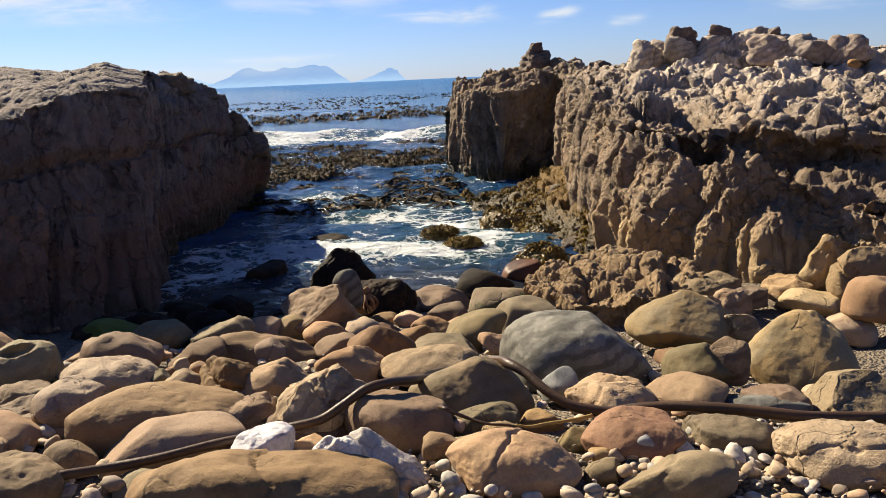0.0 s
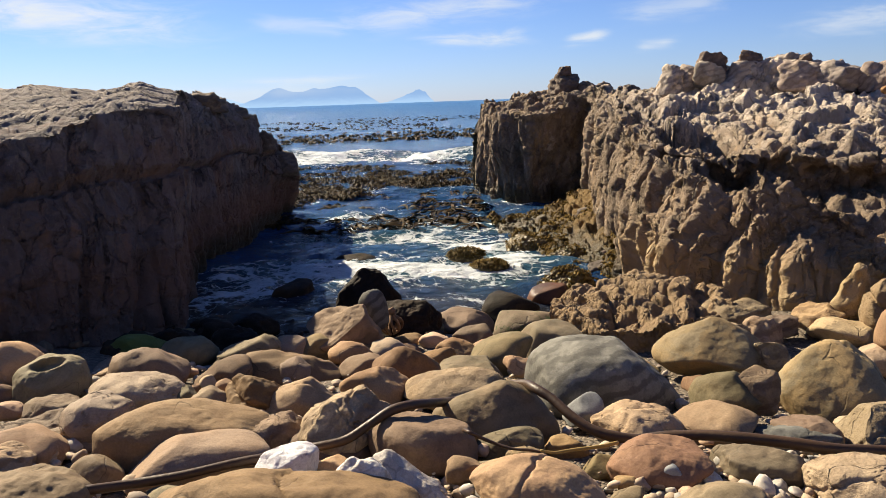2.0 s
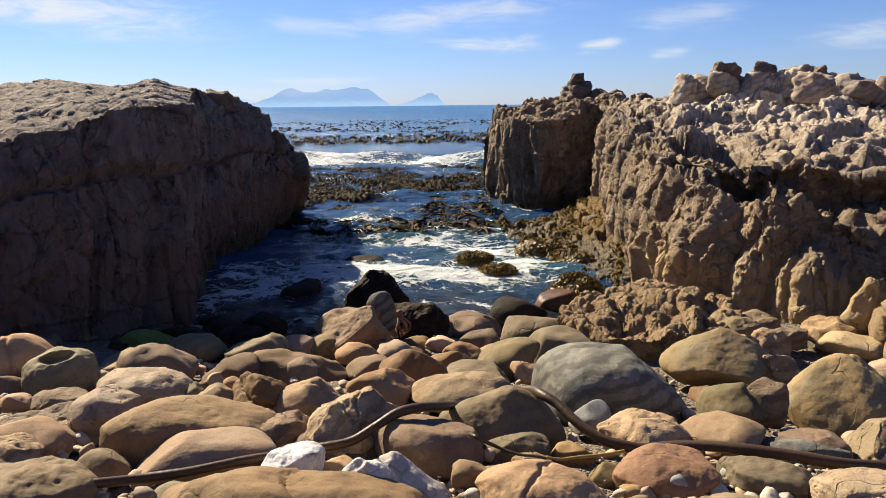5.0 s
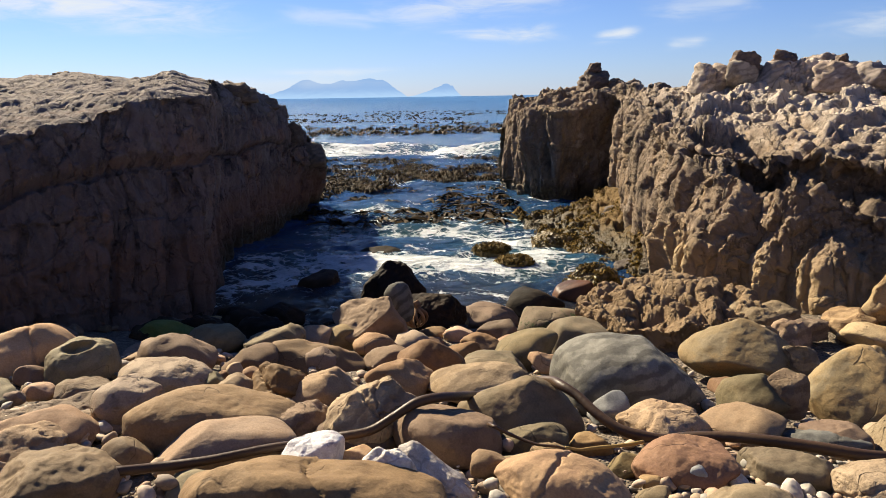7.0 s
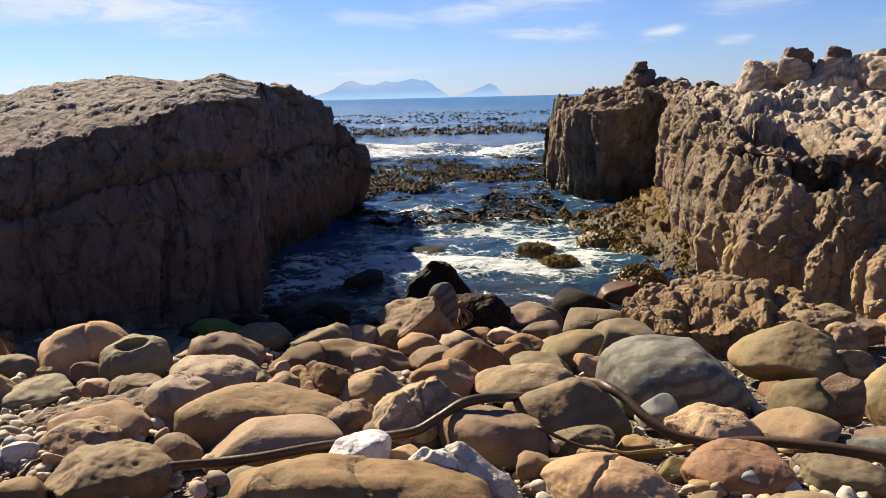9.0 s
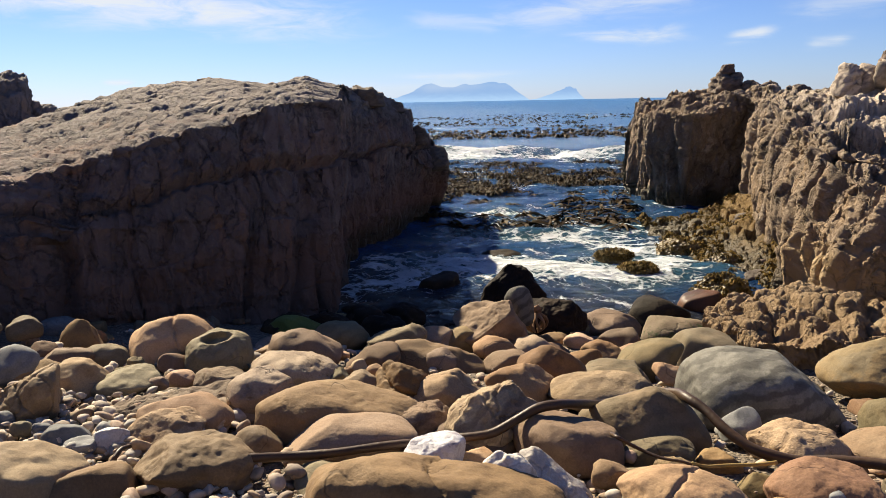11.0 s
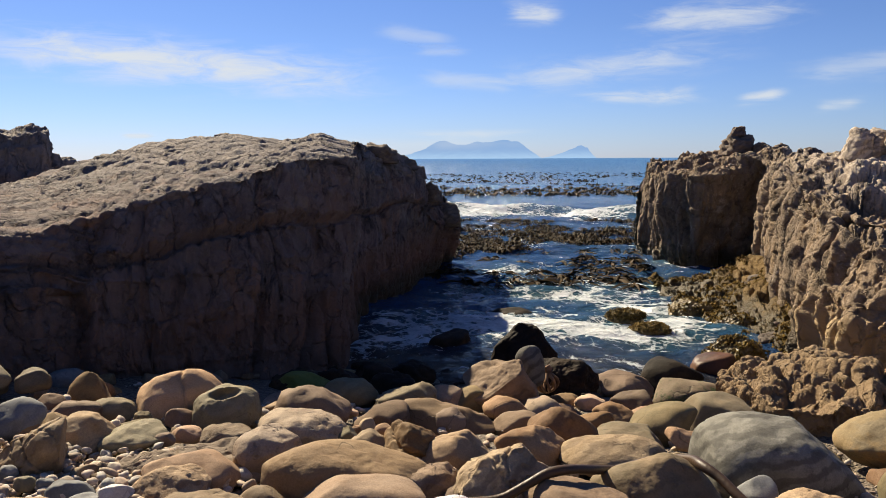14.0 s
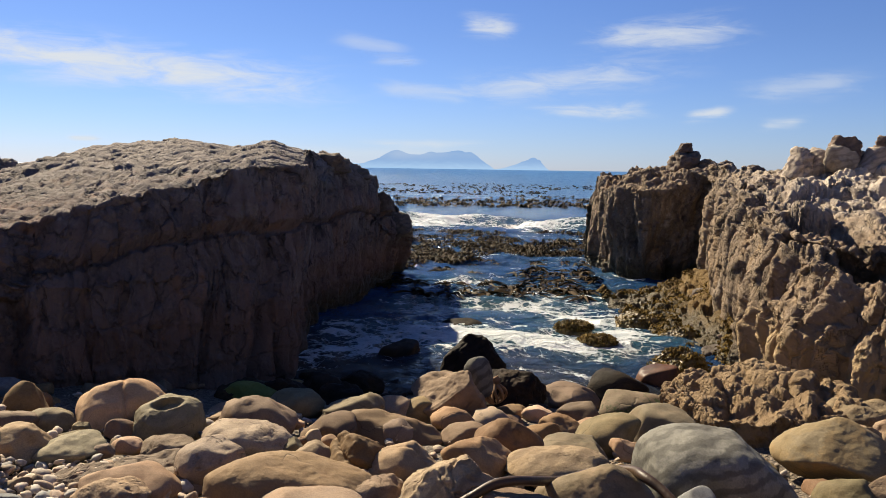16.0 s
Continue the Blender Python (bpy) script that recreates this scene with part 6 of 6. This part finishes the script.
boulder(CRAG_DARK, "dark craggy block on the outcrop", -6.58, 18.03, 1.97, 0.70, 0.60, 0.52, -20, cuts=3, square=4, rough=0.14, taper=0.1, level=4, name='rock_block', group='perched blocks')
boulder(CRAG_DARK, "dark craggy block on the outcrop", -6.27, 18.78, 1.28, 0.70, 0.59, 0.71, -19, cuts=3, square=4, rough=0.14, taper=0.1, level=4, name='rock_block', group='perched blocks')
boulder(CRAG_DARK, "dark craggy block on the outcrop", -7.87, 13.59, 3.25, 0.45, 0.38, 0.18, -30, cuts=3, square=4, rough=0.14, taper=0.1, level=4, name='rock_block', group='perched blocks')
boulder(CRAG_DARK, "dark craggy block on the outcrop", -8.52, 13.40, 3.27, 0.39, 0.33, 0.14, -33, cuts=3, square=4, rough=0.14, taper=0.1, level=4, name='rock_block', group='perched blocks')


# ---- cobbles that fill the gaps ----
taken = []
for ob in list(scene.objects):
    if ob.name.startswith("boulder"):
        d = ob.dimensions
        taken.append((ob.location.x, ob.location.y, 0.5 * max(d.x, d.y), 0.5 * min(d.x, d.y)))
taken = np.array(taken)
rng = np.random.default_rng(7)


def stone_mesh(name, material, seed, flat, cut=0, level=3):
    r = np.random.default_rng(seed)
    v, f = BALLS[level]
    sq = r.uniform(2.0, 2.8)
    p = v / (np.abs(v) ** sq).sum(1, keepdims=True) ** (1 / sq)
    off = r.uniform(-20, 20, 3)
    p = p * (1 + 0.2 * fractal(v * 0.8 + off, 3, seed))[:, None]
    for c in range(cut):
        n = r.normal(size=3)
        n /= np.linalg.norm(n)
        p = p - np.clip(p @ n - r.uniform(0.55, 0.8), 0, None)[:, None] * n * 0.95
    p = p * (0.5, 0.5 * r.uniform(0.65, 0.9), 0.5 * flat)
    p = p + v * (0.012 * fractal(v * 3 + off, 3, seed + 1))[:, None]
    return raw_mesh(name, p, f, material)


COBBLES = []
for k, (mat_c, words) in enumerate([(TAN, "smooth tan cobble between larger boulders"), (BROWN, "brown sandstone cobble between larger boulders"), (PALE, "pale rounded cobble between larger boulders"), (OLIVE, "olive-brown cobble between larger boulders"),
                                    (PITTED, "pale pitted cobble between larger boulders"), (BLUEGREY, "blue-grey rounded cobble between boulders"), (TAN, "flattish tan cobble between larger boulders"), (BROWN, "angular brown cobble between larger boulders"), (RED, "orange-brown cobble between larger boulders")]):
    COBBLES.append((stone_mesh("cobble", mat_c, 300 + k, rng.uniform(0.4, 0.58), cut=(2, 3, 0, 3, 4, 1, 4, 6, 2)[k]), words))
WET_COBBLES = [(stone_mesh("wet_cobble", WET, 340 + k, rng.uniform(0.3, 0.45), cut=3), "dark wet cobble at the waterline") for k in range(3)]


def scatter_cobbles(count, x0, x1, y0, y1, small, large, seed):
    """Cobbles on the beach wherever no boulder stands, without overlap."""
    r = np.random.default_rng(seed)
    done = []
    tries = 0
    while len(done) < count and tries < count * 60:
        tries += 1
        x, y = r.uniform(x0, x1), r.uniform(y0, y1)
        w = small + (large - small) * r.uniform() ** 2
        free = np.hypot(taken[:, 0] - x, taken[:, 1] - y) - 0.5 * (taken[:, 2] + taken[:, 3]) * 0.9
        if free.min() < 0.32 * w:
            continue
        if any(math.hypot(a - x, b - y) < 0.42 * (c + w) for a, b, c in done):
            continue
        done.append((x, y, w))
        z = float(beach_height(np.array([x]), np.array([y]))[0])
        wet = z < 0.12
        # near the west wall only dark stones, their colour deepening its shade
        me, words = (WET_COBBLES if wet else COBBLES)[int(r.integers(3)) if wet else (1, 3, 7)[int(r.integers(3))] if x < -3.2 and y > 5.4 - 0.3 * (x + 3.2) else int(r.integers(len(COBBLES)))]
        ob = new(me.name.split(".")[0], me)
        ob.matrix_world = Matrix.Translation((x, y, z + 0.13 * w)) @ Euler((r.uniform(-0.25, 0.25), r.uniform(-0.25, 0.25), r.uniform(0, 6.28))).to_matrix().to_4x4() @ Matrix.Diagonal((w, w, w, 1))
        tagged(ob, words, "cobble", "wet cobbles" if wet else "beach cobbles")
    return np.array(done)


FILL = scatter_cobbles(190, -8.6, 4.2, 2.5, 8.9, 0.11, 0.42, 17)
FILL_SHORE = scatter_cobbles(60, -4.8, 1.2, 8.0, 10.2, 0.15, 0.40, 18)


# ---- pebbles ----
def pebble_bed(name, spots, low, high, label, seed):
    """Loose pebbles, one bed of them, over stretches (x, y, spread, number)."""
    r = np.random.default_rng(seed)
    bm = bmesh.new()
    bmesh.ops.create_icosphere(bm, subdivisions=2, radius=1.0)
    bm.verts.ensure_lookup_table()
    v = np.array([w.co[:] for w in bm.verts])
    f = np.array([[w.index for w in q.verts] for q in bm.faces])
    bm.free()
    pts, faces, k = [], [], 0
    for x, y, sx, sy, number in spots:
        px, py = r.uniform(x - sx, x + sx, number), r.uniform(y - sy, y + sy, number)
        size = low + (high - low) * r.uniform(size=number) ** 2.5
        pz = beach_height(px, py) + 0.02 + 0.25 * size
        pz = pz + 0.045 * (np.arange(number) % 3 == 2)  # a second layer
        for i in range(number):
            s = size[i] * np.array((1, r.uniform(0.6, 0.9), r.uniform(0.4, 0.75))) * 0.5
            m = np.array(Euler((r.uniform(-0.4, 0.4), r.uniform(-0.4, 0.4), r.uniform(0, 6.28))).to_matrix())
            q = v
            for _ in range(3):  # worn flats
                flat = r.normal(size=3)
                flat /= np.linalg.norm(flat)
                q = q - np.clip(q @ flat - 0.55, 0, None)[:, None] * flat * 0.9
            q = q * (1 + 0.14 * np.sin(v @ r.normal(size=(3, 3)) * 2.2).sum(1, keepdims=True) / 2) * s
            pts.append(q @ m.T + (px[i], py[i], pz[i]))
            faces.append(f + k)
            k += len(v)
    me = raw_mesh(name, np.concatenate(pts), np.concatenate(faces), PEBBLES)
    return tagged(new(name, me), label, "pebbles", kind="stuff")


pebble_bed("pebbles", [(-1.5, 4.6, 4.2, 2.3, 1600), (1.6, 3.95, 0.8, 0.45, 700), (-3.7, 3.65, 1.0, 0.8, 1700), (0.9, 3.3, 1.6, 0.5, 350), (-1.75, 2.95, 0.7, 0.4, 300), (-0.1, 3.45, 0.5, 0.5, 160)], 0.025, 0.15, "mixed tan, grey and white pebbles between the boulders", 5)


# ---- stranded kelp ----
def tube(bm, pts, radius, sides=12, steps=8):
    """A bent stalk through the points, with a slowly changing thickness."""
    p = [Vector(q) for q in pts]
    p = [p[0] * 2 - p[1]] + p + [p[-1] * 2 - p[-2]]
    line = []
    for i in range(1, len(p) - 2):
        for s in range(steps):
            t = s / steps
            line.append(0.5 * ((2 * p[i]) + (p[i + 1] - p[i - 1]) * t + (2 * p[i - 1] - 5 * p[i] + 4 * p[i + 1] - p[i + 2]) * t * t + (3 * p[i] - p[i - 1] - 3 * p[i + 1] + p[i + 2]) * t ** 3))
    line.append(p[-2])
    rings = []
    for i, c in enumerate(line):
        ahead = (line[min(i + 1, len(line) - 1)] - line[max(i - 1, 0)]).normalized()
        side = ahead.cross(Vector((0, 0, 1))).normalized()
        up = side.cross(ahead)
        share = i / (len(line) - 1)
        rad = radius[0] + (radius[1] - radius[0]) * share
        rad *= 1 + 0.05 * math.sin(share * 37) + 0.03 * math.sin(share * 91)
        rings.append([bm.verts.new(c + (side * math.cos(a) + up * math.sin(a)) * rad) for a in (2 * math.pi * k / sides for k in range(sides))])
    for a, b in zip(rings, rings[1:]):
        for k in range(sides):
            bm.faces.new((a[k], a[(k + 1) % sides], b[(k + 1) % sides], b[k]))
    bm.faces.new(rings[0][::-1])
    bm.faces.new(rings[-1])


def stalk(name, pts, radius, material, label):
    bm = bmesh.new()
    tube(bm, pts, radius)
    bmesh.ops.recalc_face_normals(bm, faces=bm.faces)
    me = bpy.data.meshes.new(name)
    bm.to_mesh(me)
    bm.free()
    me.polygons.foreach_set("use_smooth", [True] * len(me.polygons))
    me.materials.append(material)
    return tagged(new(name, me), label, "kelp", "stranded kelp")


stalk("kelp_stalk", [(-2.20, 3.10, 1.10), (-2.04, 3.20, 1.09), (-1.90, 3.35, 1.05), (-1.67, 3.46, 1.05), (-1.42, 3.63, 1.05), (-1.26, 3.74, 1.04), (-1.14, 3.87, 1.02), (-0.98, 3.91, 1.04), (-0.85, 3.96, 1.06), (-0.73, 4.04, 1.12), (-0.61, 4.12, 1.18),
                     (-0.49, 4.22, 1.18), (-0.39, 4.43, 1.11), (-0.29, 4.87, 0.96), (-0.07, 5.11, 0.96), (0.16, 4.85, 1.09), (0.25, 4.66, 1.13), (0.36, 4.56, 1.10), (0.48, 4.45, 1.03), (0.62, 4.37, 0.97), (0.76, 4.35, 0.94),
                     (0.89, 4.35, 0.93), (1.06, 4.34, 0.96), (1.26, 4.32, 0.98), (1.48, 4.27, 0.99), (1.72, 4.24, 0.98), (1.94, 4.22, 0.96), (2.14, 4.25, 0.94), (2.50, 4.31, 0.91)], (0.026, 0.036), STIPE, "long shiny brown kelp stalk lying over the boulders")
stalk("kelp_stalk", [(-0.17, 4.16, 1.05), (-0.12, 4.01, 1.10), (-0.02, 4.08, 1.02), (0.11, 4.05, 0.99), (0.23, 4.03, 0.99), (0.29, 4.05, 0.97)], (0.013, 0.007), STIPE, "thin brown kelp stalk end between stones")
stalk("kelp_stalk", [(0.29, 4.05, 0.98), (0.37, 4.07, 0.96), (0.47, 4.11, 0.96), (0.64, 4.17, 0.96), (0.75, 4.23, 0.96)], (0.008, 0.012), STIPE_THIN, "thin yellowed kelp stalk between the stones")
stalk("kelp_stalk", [(-2.95, 3.11, 0.93), (-2.91, 3.12, 1.0), (-2.92, 3.20, 1.03), (-2.94, 3.32, 1.0)], (0.02, 0.012), STIPE, "short curled brown kelp stalk end")



def holdfast(x, y, z, size):
    """A torn-off kelp root: a stub with a cage of bent root strands under it."""
    bm = bmesh.new()
    r = random.Random(12)
    tube(bm, [(x, y, z + size), (x + 0.1 * size, y, z + 0.8 * size), (x, y, z + 0.62 * size)], (0.16 * size, 0.2 * size), 8, 4)
    for k in range(11):
        a = 2 * math.pi * k / 11 + r.uniform(-0.2, 0.2)
        out = size * r.uniform(0.38, 0.52)
        tube(bm, [(x + 0.1 * size * math.cos(a), y + 0.1 * size * math.sin(a), z + 0.72 * size), (x + out * math.cos(a), y + out * math.sin(a), z + 0.5 * size),
                  (x + 0.9 * out * math.cos(a + 0.3), y + 0.9 * out * math.sin(a + 0.3), z + 0.15 * size), (x + 0.4 * out * math.cos(a + 0.5), y + 0.4 * out * math.sin(a + 0.5), z - 0.05 * size)],
             (0.075 * size, 0.045 * size), 6, 4)
    me = bpy.data.meshes.new("kelp_holdfast")
    bmesh.ops.recalc_face_normals(bm, faces=bm.faces)
    bm.to_mesh(me)
    bm.free()
    me.polygons.foreach_set("use_smooth", [True] * len(me.polygons))
    me.materials.append(HOLDFAST)
    return tagged(new("kelp_holdfast", me), "tangled brown kelp root wedged against a wet rock", "kelp", "stranded kelp")


holdfast(-1.62, 8.92, 0.22, 0.30)


# ---- kelp afloat ----
def kelp_bed(name, places, blades, height, width, label, seed, rise=1.0, material=KELP):
    """Heads of floating kelp: each a bulb with a whorl of strap-like blades that rise and droop."""
    r = np.random.default_rng(seed)
    pts, faces, k = [], [], 0
    seg = 5
    for x, y, z, big in places:
        for b in range(blades):
            a = r.uniform(0, 6.283)
            lift, reach, wide = big * rise * height * r.uniform(0.3, 1.1), big * height * r.uniform(0.5, 1.8), big * width * r.uniform(0.6, 1.3)
            s = np.linspace(0, 1, seg)
            bend = a + r.uniform(-0.6, 0.6) * s
            out = reach * s
            up = lift * np.sin(np.minimum(s * 1.15, 1) * np.pi) * (1 - 0.35 * s) + 0.03
            w = wide * np.sin(np.pi * (0.15 + 0.8 * s)) * 0.5
            cx, cy = x + out * np.cos(bend), y + out * np.sin(bend)
            sx, sy = -np.sin(bend) * w, np.cos(bend) * w
            twist = r.uniform(-0.7, 0.7) * w
            left = np.stack([cx + sx, cy + sy, z + up + twist], 1)
            right = np.stack([cx - sx, cy - sy, z + up - twist], 1)
            pts.append(np.concatenate([left, right]))
            i = np.arange(seg - 1)
            faces.append(np.stack([i, i + 1, i + 1 + seg, i + seg], 1) + k)
            k += 2 * seg
    me = raw_mesh(name, np.concatenate(pts), np.concatenate(faces), material)
    return tagged(new(name, me), label, "kelp", kind="stuff")


def far_band(count, r0, r1, b0, b1, seed, clump):
    r = np.random.default_rng(seed)
    out = []
    while len(out) < count:
        rr = 1 / r.uniform(1 / r1, 1 / r0)
        b = radians(r.uniform(b0, b1))
        p = np.array([[rr * math.sin(b), rr * math.cos(b), 0.0]])
        if fractal(p * clump, 3, seed)[0] + 0.12 < r.uniform(-0.1, 0.45):
            continue
        out.append((p[0, 0], p[0, 1], 0.0, r.uniform(0.6, 1.35)))
    return out


kelp_bed("kelp_bed_outer", far_band(1400, 62, 165, -34, 3, 61, (0.035, 0.06, 1)), 5, 0.27, 0.15, "outer bed of brown floating kelp heads", 62, 0.8)
kelp_bed("kelp_bed_inner", far_band(1500, 24.5, 38, -26, -2, 63, (0.4, 0.5, 1)), 12, 0.17, 0.04, "dense inner bed of brown floating kelp", 64, 0.85)
kelp_bed("kelp_patches", far_band(120, 18.0, 26, -20, -4, 65, (0.7, 0.9, 1)), 10, 0.30, 0.06, "loose dark kelp patches afloat in the cove", 66, 0.35)


# ---- seaweed on the low ledges ----
def weed_fringe():
    """Short wet fronds over every weedy rock."""
    r = np.random.default_rng(91)
    places = []
    for ob in list(scene.objects):
        if ob.name.startswith("boulder") and ob.data.materials[0] == WEED:
            co = np.zeros(len(ob.data.vertices) * 3)
            ob.data.vertices.foreach_get("co", co)
            co = co.reshape(-1, 3)
            co = co[co[:, 2] > np.median(co[:, 2])]
            m = np.array(ob.matrix_world)
            for c in co[r.integers(0, len(co), 260)]:
                q = m[:3, :3] @ c + m[:3, 3]
                if q[2] > 0.02:
                    places.append((q[0], q[1], q[2] - 0.03, r.uniform(0.6, 1.3)))
    me = bpy.data.objects["weedy_slope"].data
    co = np.zeros(len(me.vertices) * 3)
    me.vertices.foreach_get("co", co)
    co = co.reshape(-1, 3)
    co = co[(co[:, 2] > 0.0) & (co[:, 2] < 0.75) & (fractal(co * 0.8, 3, 93) > -0.1)]
    for c in co[r.integers(0, len(co), 1500)]:
        places.append((c[0], c[1], c[2] - 0.03, r.uniform(0.8, 1.7)))
    return places


kelp_bed("seaweed_fringe", weed_fringe(), 6, 0.05, 0.018, "short brown seaweed fronds on the wet ledges", 92, 1.0, FROND)
